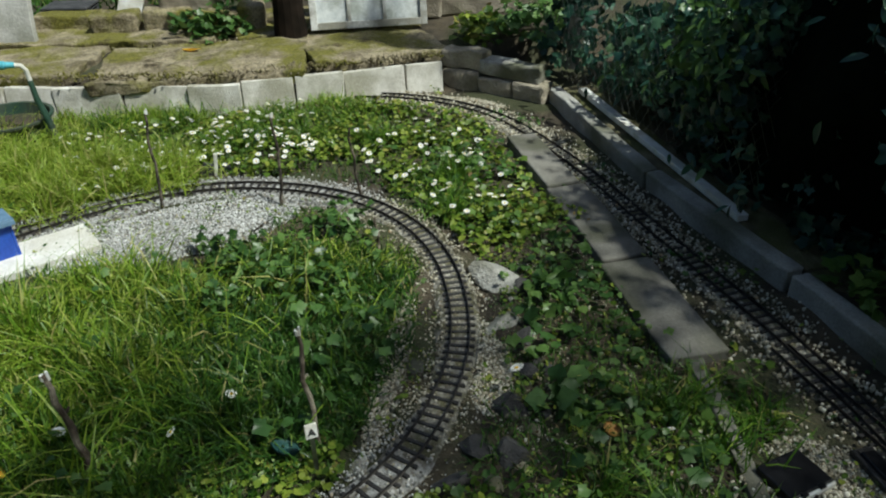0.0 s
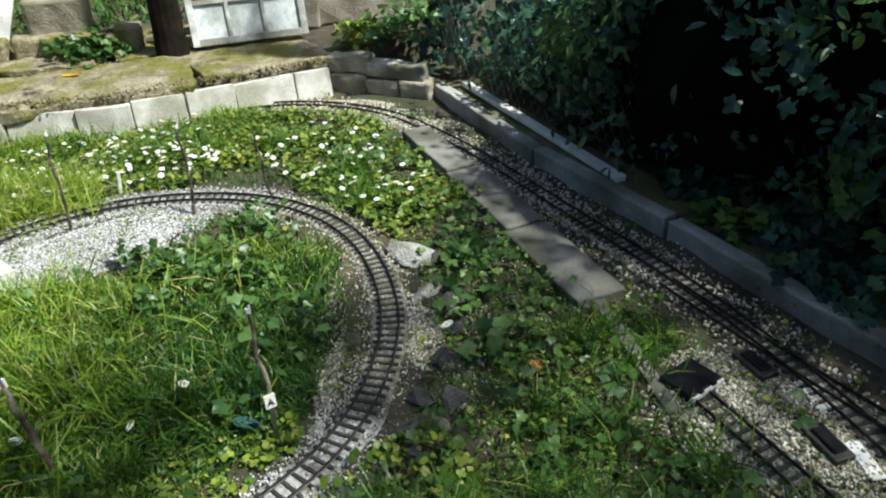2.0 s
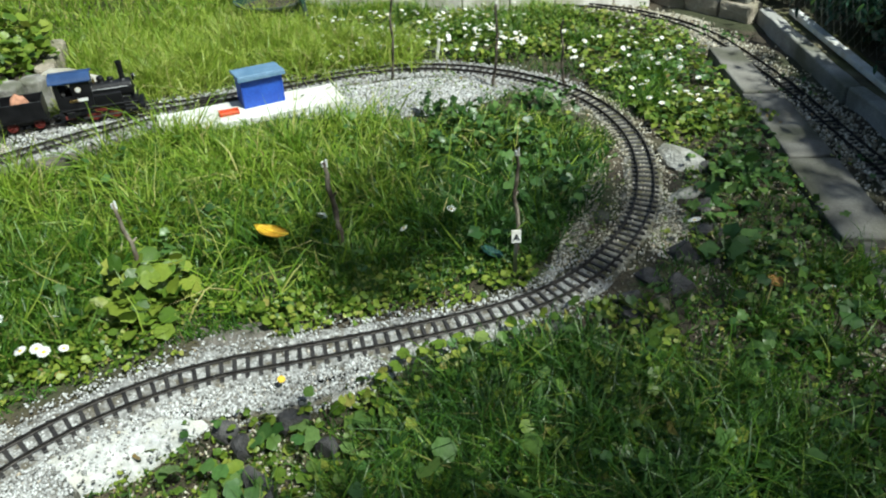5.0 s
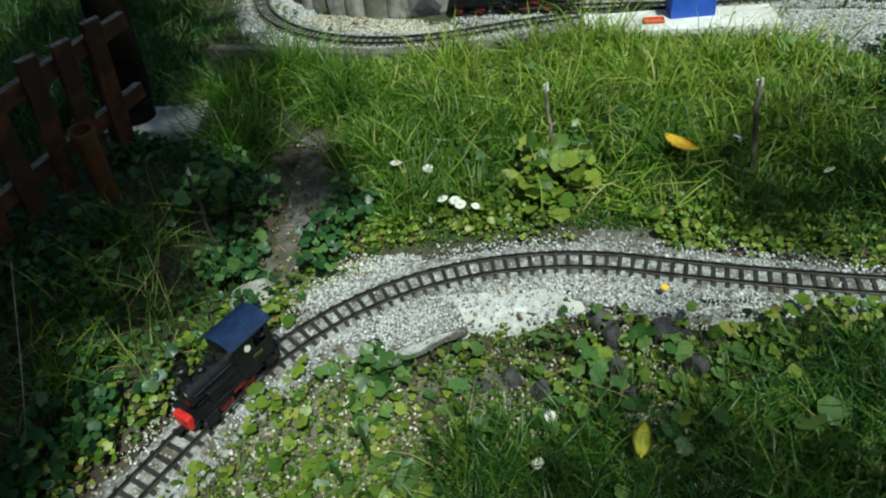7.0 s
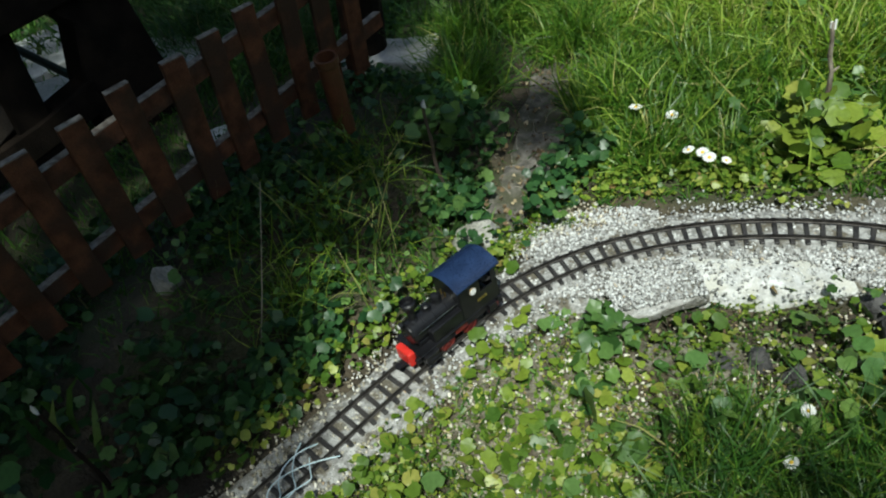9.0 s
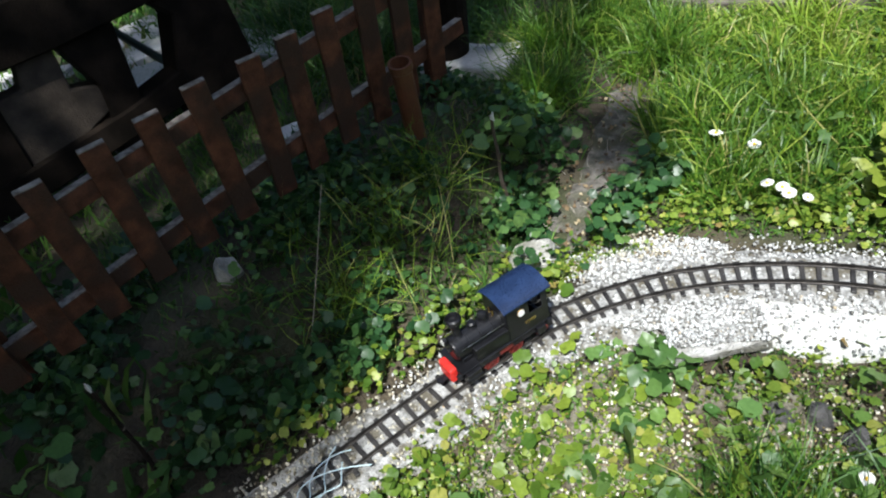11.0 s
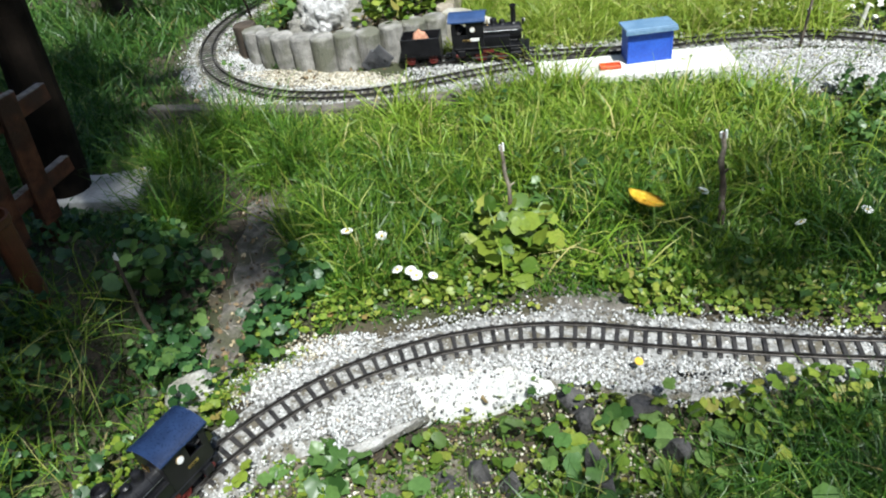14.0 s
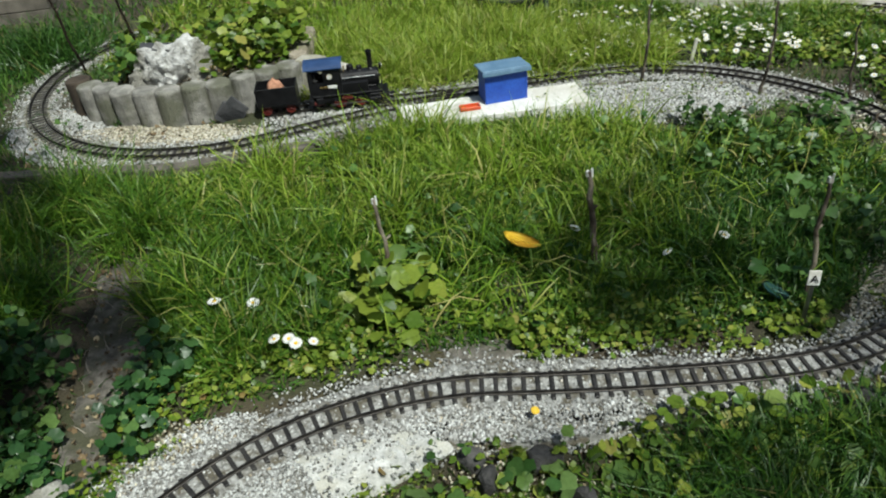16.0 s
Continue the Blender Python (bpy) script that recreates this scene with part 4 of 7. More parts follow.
    part("cab_rear", box(0.003, 0.079, cz1 - cz0 - 0.02, at(cx0, 0, cz0)), M_BLACK, e)
    part("coal", stone(0.03, 0.06, 0.02, 3, 2, 0.3), M_LAVA, e).location = (-0.1, 0, 0.085)
    bmr = bmesh.new()
    rows = []
    for x in (cx0 - 0.010, cx1 + 0.008):
        row = []
        for th in (0, 0.0028):
            row.append([bmr.verts.new((x, -0.046 + 0.092 * k / 12, cz1 - 0.006 + 0.015 * math.sin(math.pi * k / 12) ** 0.8 + th)) for k in range(13)])
        rows.append(row)
    for k in range(12):
        for a, b in ((rows[0][0], rows[1][0]), (rows[0][1], rows[1][1])):
            bmr.faces.new((a[k], b[k], b[k + 1], a[k + 1]))
        for row in rows:
            bmr.faces.new((row[0][k], row[0][k + 1], row[1][k + 1], row[1][k]))
    for k in (0, 12):
        bmr.faces.new((rows[0][0][k], rows[1][0][k], rows[1][1][k], rows[0][1][k]))
    bmesh.ops.recalc_face_normals(bmr, faces=bmr.faces)
    roof = part("roof", bmr, roof_mat, e, "blue-black curved cab roof")
    for s in (-1, 1):
        part("gutter", box(cx1 - cx0 + 0.018, 0.002, 0.003, at((cx0 + cx1) / 2 - 0.001, s * 0.0465, cz1 - 0.007)), roof_mat, roof)
    for x in (0.035, -0.028):
        for y in (-0.0285, 0.0285):
            wheel(e, x, y, 0.0185)
    return e


def on_track(centre, px, py):
    k = int(np.argmin((centre[:, 0] - px) ** 2 + (centre[:, 1] - py) ** 2))
    return centre[k]


ex, ey, ea = on_track(LOOP, -0.563, 0.752)
locomotive("steam_locomotive", at(ex, ey, 0.0, ea + math.pi, s=0.87), "small black steam tank locomotive with red buffer beam on the track", M_ROOF)
sx, sy, sa = on_track(SIDING, -0.548, 2.67)
locomotive("steam_locomotive", at(sx, sy, 0.0, sa + math.pi, s=1.12), "black steam locomotive with tall chimney and dark blue roof", M_ROOF2, flared=False, beam=M_BLACK)


def tender(m):
    t = thing("tender", m, "small black open tender wagon coupled behind the locomotive", "model wagon", "model trains")
    part("chassis", box(0.14, 0.06, 0.014, at(0, 0, 0.016), bevel=0.002), M_BLACK, t)
    part("floor", box(0.135, 0.086, 0.006, at(0, 0, 0.03), bevel=0.001), M_BLACK, t)
    for s in (-1, 1):
        part("side", box(0.135, 0.004, 0.058, at(0, s * 0.042, 0.036), bevel=0.001), M_BLACK, t)
        part("end", box(0.004, 0.084, 0.058, at(s * 0.066, 0, 0.036), bevel=0.001), M_BLACK, t)
    part("load", stone(0.05, 0.05, 0.05, 8, 2, 0.3), M_TERRA, t, "reddish brown load").location = (-0.005, 0, 0.066)
    part("coal", stone(0.1, 0.075, 0.03, 5, 3, 0.25), M_LAVA, t).location = (0, 0, 0.05)
    for x in (-0.04, 0.04):
        for y in (-0.0285, 0.0285):
            wheel(t, x, y, 0.015, 6)
    return t


tx, ty, ta = on_track(SIDING, -0.80, 2.61)
tender(at(tx, ty, 0.0, ta + math.pi, s=1.05))

# ---- shed on its platform ----
pl = part("platform", rough_block(0.64, 0.17, 0.026, 7, 0.003, 5), M_PLATFORM)
pl.matrix_world = at(-0.035, 2.632, -0.022, 0.3)
tagged(pl, "white concrete slab beside the track, under the shed", "platform")
shed = thing("signal_shed", at(-0.006, 2.688, 0.004, 0.38), "small bright blue wooden hut with a flat grey-blue roof", "model hut")
part("wall", box(0.146, 0.004, 0.112, at(0, -0.043, 0), bevel=0.0008), M_BLUE, shed)
part("wall", box(0.146, 0.004, 0.104, at(0, 0.043, 0), bevel=0.0008), M_BLUE, shed)
for s in (-1, 1):
    part("wall", box(0.004, 0.082, 0.106, at(s * 0.071, 0, 0), bevel=0.0008), M_BLUE, shed)
for s in (-1, 1):
    part("corner_post", box(0.007, 0.007, 0.11, at(s * 0.0715, -0.0435, 0), bevel=0.001), M_BLUE, shed)
part("roof", box(0.168, 0.115, 0.009, at(0, -0.002, 0.109, 0, -0.09), bevel=0.002), M_BLUEROOF, shed, "grey-blue flat roof")
part("fascia", box(0.17, 0.004, 0.014, at(0, -0.06, 0.104, 0, -0.09), bevel=0.001), M_BLUEROOF, shed)
tray = thing("tray", at(-0.11, 2.588, 0.005, 0.3), "orange-red plastic tray lying beside the hut", "tray")
part("base", box(0.07, 0.036, 0.004, bevel=0.001), M_ORANGE, tray)
for s in (-1, 1):
    part("rim", box(0.07, 0.004, 0.012, at(0, s * 0.016, 0), bevel=0.001), M_ORANGE, tray)
    part("end", box(0.004, 0.036, 0.012, at(s * 0.033, 0, 0), bevel=0.001), M_ORANGE, tray)

# ---- concrete log edging, bed and boulder ----
logs = thing("log_edging", at(-1.2, 2.5, -0.03), "curved row of grey cast-concrete half logs round a raised bed", "edging")
LOG_LINE = [(-1.63, 2.70), (-1.56, 2.645), (-1.46, 2.60), (-1.34, 2.565), (-1.20, 2.555), (-1.10, 2.585), (-1.01, 2.63), (-0.93, 2.685), (-0.86, 2.745), (-0.80, 2.80)]
for i, (x, y, a) in enumerate(run_of(LOG_LINE, 0.088)):
    h = 0.134 + 0.012 * rnd.random()
    lg = part("log", lathe([(0.046, 0), (0.0475, 0.01), (0.0472, h - 0.008), (0.045, h - 0.002), (0.040, h + rnd.uniform(-0.002, 0.003))], 18), M_OLDWOOD if i == 0 else M_PALISADE, logs)
    lg.matrix_parent_inverse = logs.matrix_world.inverted()
    lg.matrix_basis = at(x, y, -0.03, a, rnd.uniform(-0.03, 0.05), rnd.uniform(-0.03, 0.03))
# lower mossy logs running back from the corner, and pale blocks behind the engine
for i, (x, y, a) in enumerate(run_of([(-0.80, 2.86), (-0.83, 3.0), (-0.88, 3.2), (-0.92, 3.36)], 0.085)):
    h = 0.135 - 0.008 * i
    lg = part("log", lathe([(0.036, 0), (0.037, 0.01), (0.0368, h - 0.008), (0.034, h)], 16), M_BLOCK, logs)
    lg.matrix_parent_inverse = logs.matrix_world.inverted()
    lg.matrix_basis = at(x, y, -0.03, a, rnd.uniform(-0.04, 0.04), rnd.uniform(-0.04, 0.04))
for i, (x, y, w, h, a) in enumerate([(-0.735, 2.835, 0.10, 0.145, -0.2), (-0.63, 2.80, 0.085, 0.125, -0.35), (-0.55, 2.775, 0.07, 0.11, -0.5)]):
    bk = part("sandstone_block", rough_block(w, 0.07, h, 300 + i, 0.008, 5), M_PALEBLOCK)
    bk.matrix_world = at(x, y, -0.035, a)
    tagged(bk, "pale sandstone block standing behind the siding", "stone block", "sandstone blocks")
b = part("boulder", stone(0.29, 0.22, 0.215, 12, 5, 0.34, 0.5), M_WROCK)
b.matrix_world = at(-1.215, 2.70, 0.02, 0.3)
tagged(b, "large jagged whitish boulder behind the concrete logs", "boulder")
cap = part("slate_piece", rough_block(0.15, 0.07, 0.016, 9, 0.006, 4), M_SLATE)
cap.matrix_world = at(-1.25, 2.72, 0.195, 0.4, 0.1, 0.12)
tagged(cap, "small dark slate lying on the white boulder", "stone")
arch = thing("slate_arch", at(-0.965, 2.565, -0.02, 0.35), "two dark slate pieces leaning together by the logs", "slate pieces")
part("slate", box(0.09, 0.012, 0.075, at(-0.03, 0, -0.005, 0, 0, 0.7), bevel=0.002), M_SLATE, arch)
part("slate", box(0.09, 0.012, 0.075, at(0.03, 0, 0.01, 0, 0, -0.7), bevel=0.002), M_SLATE, arch)

# ---- loose stones, signs and sticks ----
def loose(name, x, y, sx, sy, sz, material, label, seed, turn=0.0, z=None, category="stone", group=""):
    o = part(name, faceted(sx, sy, sz, seed), material)
    zz = float(ground_z(x, y)) - 0.014 if z is None else z
    o.matrix_world = at(x, y, zz, turn)
    return tagged(o, label, category, group)


for i, (x, y, s, h) in enumerate([(0.042, 1.175, 0.055, 0.068), (0.18, 1.185, 0.06, 0.072), (0.115, 1.055, 0.075, 0.10), (0.25, 1.11, 0.062, 0.08), (-0.075, 0.99, 0.05, 0.06), (-0.02, 0.985, 0.055, 0.065), (0.085, 1.135, 0.055, 0.075), (0.14, 1.01, 0.055, 0.08),
                                  (0.74, 1.335, 0.085, 0.045), (0.95, 1.435, 0.085, 0.05), (1.02, 1.50, 0.07, 0.05), (1.09, 1.45, 0.08, 0.05), (1.14, 1.57, 0.09, 0.06), (1.22, 1.66, 0.075, 0.05),
                                  (1.28, 1.78, 0.09, 0.06), (1.20, 1.53, 0.06, 0.04), (0.92, 1.345, 0.08, 0.05), (1.37, 1.98, 0.07, 0.05), (1.42, 2.07, 0.07, 0.045), (-0.13, 0.96, 0.06, 0.04), (-0.5, 0.52, 0.04, 0.025)]):
    loose("lava_stone", x, y, s * 1.05, s * 0.88, h * 0.82, M_LAVA, "dark purple-grey lava stone half buried beside the track", 30 + i, i * 0.7, group="lava stones")
srnd = random.Random(21)
for i in range(34):
    k = srnd.randrange(len(LOOP))
    px_, py_, pa_ = LOOP[k]
    while not (0.75 < px_ < 1.2 and 1.25 < py_ < 2.2):
        px_, py_, pa_ = LOOP[srnd.randrange(len(LOOP))]
    off = -srnd.uniform(0.13, 0.22)
    sx_ = srnd.uniform(0.022, 0.05)
    loose("small_stone", px_ - math.sin(pa_) * off, py_ + math.cos(pa_) * off, sx_, sx_ * 0.8, sx_ * 0.55, (M_LAVA, M_ROCK, M_BLOCK)[i % 3], "small broken stone lying beside the shaded bend", 200 + i, i * 1.3, group="small stones")
loose("pale_rock", 1.315, 2.04, 0.12, 0.20, 0.055, M_ROCK, "large flat pale grey rock beside the track", 50, 0.5)
loose("pale_rock", 1.27, 1.87, 0.13, 0.1, 0.035, M_ROCK, "flat grey rock partly covered by soil", 51, 0.2)
loose("slate_stone", 1.37, 2.33, 0.1, 0.06, 0.03, M_LAVA, "flat dark stone among the leaves", 52, 0.4)
loose("pale_rock", -0.648, 0.98, 0.125, 0.09, 0.075, M_ROCK, "rounded pale grey stone beside the gravel", 53, 0.6)
loose("grey_rock", -0.59, 1.085, 0.12, 0.07, 0.02, M_SLAB, "flat grey stone at the foot of the bare path", 54, 0.5)
loose("pale_rock", 0.79, 1.545, 0.075, 0.05, 0.02, M_ROCK, "small flat grey stone between gravel and grass", 55, 0.9)
loose("pale_rock", -1.10, 0.52, 0.075, 0.06, 0.07, M_ROCK, "rounded pale stone at the foot of the fence", 56, 0.2)
loose("pale_rock", 1.0, 1.78, 0.06, 0.08, 0.02, M_SLAB, "small flat brown-grey stone beside the sleepers", 57, 0.3)
sl = part("step_stone", rough_block(0.30, 0.17, 0.05, 71, 0.012, 6), M_GREYSLAB)
sl.matrix_world = at(-1.47, 1.60, -0.035, 0.35)
tagged(sl, "flat pale grey stone slab at the foot of the post", "stone slab")

# flat stone at the edge of the gravel bank
pk = part("edge_stone", rough_block(0.165, 0.07, 0.03, 3, 0.009, 10), M_EDGESTONE)
pk.matrix_world = at(-0.278, 1.022, -0.0475, 0.90, 0.1)
tagged(pk, "flat pale grey stone edging the gravel bank", "stone")

# white batten on the kerb
wb = part("batten", rough_block(1.19, 0.036, 0.022, 6, 0.0015, 6), M_WHITE)
wb.matrix_world = at(2.174, 2.54, 0.046, math.atan2(1.177, 0.161), 0.0, 0.0)
tagged(wb, "long white-painted wooden batten lying behind the kerb", "batten")


def twig(x, y, h, label, lean=(0, 0), r=0.006, clip=True, seed=1, name="stick", bark=None):
    """A cut twig stuck in the ground as a post, with a pale clip at its head."""
    zb = float(ground_z(x, y)) - 0.02
    s = thing(name, at(x, y, zb), label, "stick", "twig posts")
    n = 9
    pts = []
    for i in range(n):
        t = i / (n - 1)
        pts.append((lean[0] * t + 1.1 * r * 2 * noise.noise(Vector((seed * 5.1, t * 4, 0))), lean[1] * t + 1.1 * r * 2 * noise.noise(Vector((0, t * 4, seed * 3.3))), (h + 0.02 - zb - 0.02) * t))
    rad = [r * (1.15 - 0.4 * i / (n - 1)) * (1 + 0.12 * math.sin(3.1 * i + seed)) for i in range(n)]
    part("shaft", sweep(pts, rad, 8), bark or M_BARK, s)
    part("knot", sweep([pts[5], (pts[5][0] + 0.012, pts[5][1] + 0.004, pts[5][2] + 0.012)], [r * 0.6, r * 0.35], 6), M_BARK, s)
    if clip:
        px, py, pz = pts[-1]
        part("clip", join(tube(r * 0.9, r * 0.8, 0.012, 10, at(px, py, pz - 0.012), 0.001), tube(r * 0.5, r * 0.4, 0.02, 8, at(px + r, py, pz - 0.014))), M_WHITE, s, "pale insulator clip")
    return s


twig(-0.165, 1.60, 0.25, "dark twig post with pale head in the grass", (-0.028, 0.0), 0.0055, True, 1)
twig(0.285, 1.745, 0.225, "thick peeled twig post with a bent head", (-0.024, 0.01), 0.0075, True, 2)
twig(0.728, 1.632, 0.278, "rough twig post beside the sign plate", (-0.016, 0.012), 0.0055, True, 3)
twig(-0.84, 1.085, 0.24, "thin dark twig post with white head by the ivy", (0.0, 0.0), 0.0045, True, 4, bark=M_OLDWOOD)
twig(0.482, 2.86, 0.32, "slender peeled twig post beside the gravel", (0.012, 0.0), 0.0046, True, 5, bark=M_PEELED)
twig(0.86, 2.73, 0.30, "slender peeled twig post inside the loop", (0.004, 0.0), 0.0052, True, 6, bark=M_PEELED)
twig(1.12, 2.68, 0.23, "slender dark twig post by the bend", (-0.026, 0.0), 0.0046, False, 7, bark=M_PEELED)
twig(1.075, 2.33, 0.09, "short dark peg beside the rail", (-0.01, 0.0), 0.005, False, 8)
twig(-1.83, 3.05, 0.42, "dark leaning twig post by the far bend", (-0.10, 0.05), 0.0055, False, 9, bark=M_TIMBER)
twig(-1.5, 2.98, 0.35, "dark leaning twig post in the raised bed", (-0.06, 0.02), 0.0055, False, 10, bark=M_TIMBER)
twig(-0.83, 0.18, 0.24, "dark twig post with white head by the fence", (-0.03, 0.0), 0.004, True, 11, bark=M_TIMBER)

sign = thing("sign", at(0.704, 1.572, -0.008), "small white sign plate with a black letter on a grey peg", "sign")
part("peg", box(0.009, 0.004, 0.117, at(0, 0, -0.022), bevel=0.001), M_STEEL, sign)
part("plate", box(0.024, 0.003, 0.034, at(0, -0.0035, 0.078, 0, -0.15), bevel=0.001), M_WHITE, sign)
fc = bpy.data.curves.new("letter", 'FONT')
fc.body, fc.size, fc.align_x, fc.extrude = "A", 0.024, 'CENTER', 0.0003
tmp = bpy.data.objects.new("tmp", fc)
lm = bpy.data.meshes.new_from_object(tmp)
bpy.data.objects.remove(tmp)
lm.materials.append(M_BLACK)
lt = new("letter", lm)
lt.parent = sign
lt.matrix_basis = at(0, -0.0062, 0.087, 0, radians(90) - 0.15)

stub = thing("marker", at(0.667, 3.05, -0.02), "short white marker peg with leaning slate pieces", "marker")
part("peg", box(0.013, 0.013, 0.085, at(0.01, 0, 0, 0, 0, 0.12), bevel=0.002), M_WHITE, stub)
part("slate", box(0.055, 0.012, 0.055, at(-0.03, 0.005, 0, 0.2, 0.2, 0.55), bevel=0.003), M_SLATE, stub)
part("slate", box(0.04, 0.012, 0.035, at(0.05, 0.01, 0, -0.2, 0.2, -0.2), bevel=0.003), M_SLATE, stub)

# ---- fence, pipe, post and old bench ----
fence = thing("picket_fence", at(-1.06, 0.8, 0.08), "low red-brown picket fence with weathered tops", "fence")
def fence_x(y):
    """The line of the slats' tops."""
    return -1.04 - 0.11 * (y - 0.3)
for i in range(14):
    y = -0.122 + 0.1055 * i
    h = 0.325 + 0.012 * rnd.random()
    sl = part("slat", box(0.013, 0.047, h, bevel=0.0015), M_FENCE, fence)
    sl.matrix_parent_inverse = fence.matrix_world.inverted()
    sl.matrix_basis = at(fence_x(y) - 0.18 * h, y + rnd.uniform(-0.004, 0.004), 0.495 - h + rnd.uniform(-0.005, 0.006), -0.1, rnd.uniform(-0.04, 0.03), 0.18 + rnd.uniform(-0.02, 0.02))
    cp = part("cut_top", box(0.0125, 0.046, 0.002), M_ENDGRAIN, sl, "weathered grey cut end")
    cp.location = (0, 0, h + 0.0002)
for z in (0.425, 0.235):
    rl = part("rail", box(0.022, 1.43, 0.038, bevel=0.002), M_FENCE, fence)
    rl.matrix_parent_inverse = fence.matrix_world.inverted()
    rl.matrix_basis = at(fence_x(0.665) - 0.022 - 0.19 * (0.48 - z), 0.665, z - 0.02, math.atan2(0.11, 1), 0.02)
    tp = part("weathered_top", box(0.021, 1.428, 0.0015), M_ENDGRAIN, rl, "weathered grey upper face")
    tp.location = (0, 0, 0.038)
for y in (0.05, 1.22):
    ps = part("post", box(0.035, 0.035, 0.5, bevel=0.003), M_FENCE, fence)
    ps.matrix_parent_inverse = fence.matrix_world.inverted()
    ps.matrix_basis = at(fence_x(y) - 0.145, y + 0.05, -0.02, 0.1, 0, 0.18)
pipe = thing("pipe", at(-1.115, 1.07, -0.02, 0, 0.07, 0.16), "upright brown plastic pipe standing open beside the fence", "pipe")
part("shaft", lathe([(0.024, 0), (0.024, 0.338), (0.0275, 0.343), (0.0275, 0.36), (0.022, 0.36), (0.0215, 0.31)], 20), M_PIPE, pipe)
# tree over the fence and the bench; its limbs and crown are unseen, added for shade
tree = thing("tree", at(-1.525, 1.575, -0.03), "garden tree with a straight dark trunk and an added shade crown", "tree")
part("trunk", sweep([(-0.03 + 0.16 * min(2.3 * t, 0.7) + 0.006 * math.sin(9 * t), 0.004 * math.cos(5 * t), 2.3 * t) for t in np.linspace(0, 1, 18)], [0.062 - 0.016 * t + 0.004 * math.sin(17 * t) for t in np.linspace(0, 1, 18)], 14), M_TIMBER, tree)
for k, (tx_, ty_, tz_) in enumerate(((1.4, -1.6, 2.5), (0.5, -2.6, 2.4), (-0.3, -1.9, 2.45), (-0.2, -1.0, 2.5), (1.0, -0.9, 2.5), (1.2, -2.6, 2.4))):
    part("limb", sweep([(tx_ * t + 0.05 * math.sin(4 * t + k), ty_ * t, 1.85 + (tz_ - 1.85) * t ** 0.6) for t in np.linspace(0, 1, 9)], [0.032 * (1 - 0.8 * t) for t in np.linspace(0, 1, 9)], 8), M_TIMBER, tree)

bench = thing("old_bench", at(-2.2, 0.9, -0.03), "heavy dark weathered timber bench behind the fence", "bench")


def board_yz(name, outline, x, depth, material, seed):
    """A sawn timber board standing across x, cut to an outline of (y, z)."""
    bm = bmesh.new()
    f = bm.faces.new([bm.verts.new((x, a, b)) for a, b in outline])
    out = bmesh.ops.extrude_face_region(bm, geom=[f])
    bmesh.ops.translate(bm, vec=(-depth, 0, 0), verts=[v for v in out["geom"] if isinstance(v, bmesh.types.BMVert)])
    bmesh.ops.recalc_face_normals(bm, faces=bm.faces)
    bmesh.ops.bevel(bm, geom=list(bm.edges), offset=0.006, segments=1, affect='EDGES', profile=0.5)
    for v in bm.verts:
        v.co += 0.004 * Vector((0, noise.noise(v.co * 11 + Vector((seed, 0, 0))), noise.noise(v.co * 11 + Vector((0, seed, 0)))))
    o = part(name, bm, material, bench)
    o.matrix_parent_inverse = bench.matrix_world.inverted()


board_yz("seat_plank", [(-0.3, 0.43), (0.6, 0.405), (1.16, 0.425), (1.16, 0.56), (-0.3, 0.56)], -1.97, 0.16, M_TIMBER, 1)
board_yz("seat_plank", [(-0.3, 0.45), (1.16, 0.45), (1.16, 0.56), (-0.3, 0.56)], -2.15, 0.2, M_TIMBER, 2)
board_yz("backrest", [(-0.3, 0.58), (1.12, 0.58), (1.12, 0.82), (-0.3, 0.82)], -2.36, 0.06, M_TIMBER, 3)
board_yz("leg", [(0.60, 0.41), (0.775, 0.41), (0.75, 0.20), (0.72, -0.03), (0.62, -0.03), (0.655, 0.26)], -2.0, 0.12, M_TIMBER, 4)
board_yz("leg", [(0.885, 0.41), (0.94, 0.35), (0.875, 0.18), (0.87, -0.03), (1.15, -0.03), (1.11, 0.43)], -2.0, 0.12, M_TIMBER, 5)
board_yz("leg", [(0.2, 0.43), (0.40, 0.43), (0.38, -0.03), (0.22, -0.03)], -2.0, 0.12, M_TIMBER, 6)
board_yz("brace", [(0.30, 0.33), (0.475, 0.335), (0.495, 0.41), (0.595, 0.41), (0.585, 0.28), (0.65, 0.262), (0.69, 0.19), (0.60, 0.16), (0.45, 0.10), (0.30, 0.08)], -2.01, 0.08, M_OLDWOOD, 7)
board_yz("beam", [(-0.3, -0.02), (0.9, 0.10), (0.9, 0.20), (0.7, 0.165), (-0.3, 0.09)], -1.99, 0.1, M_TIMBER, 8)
bar = part("stay", sweep([(-2.6, 0.72, 0.5), (-2.2, 1.0, 0.05)], 0.014, 8), M_GREENPLASTIC, bench)
bar.matrix_parent_inverse = bench.matrix_world.inverted()
chop = part("timber_block", rough_block(0.32, 0.16, 0.12, 17, 0.008, 5), M_GREYWOOD)
chop.matrix_world = at(-2.75, 0.45, -0.04, 0.5, 0, 0.1)
tagged(chop, "grey weathered timber block lying under the bench", "timber")
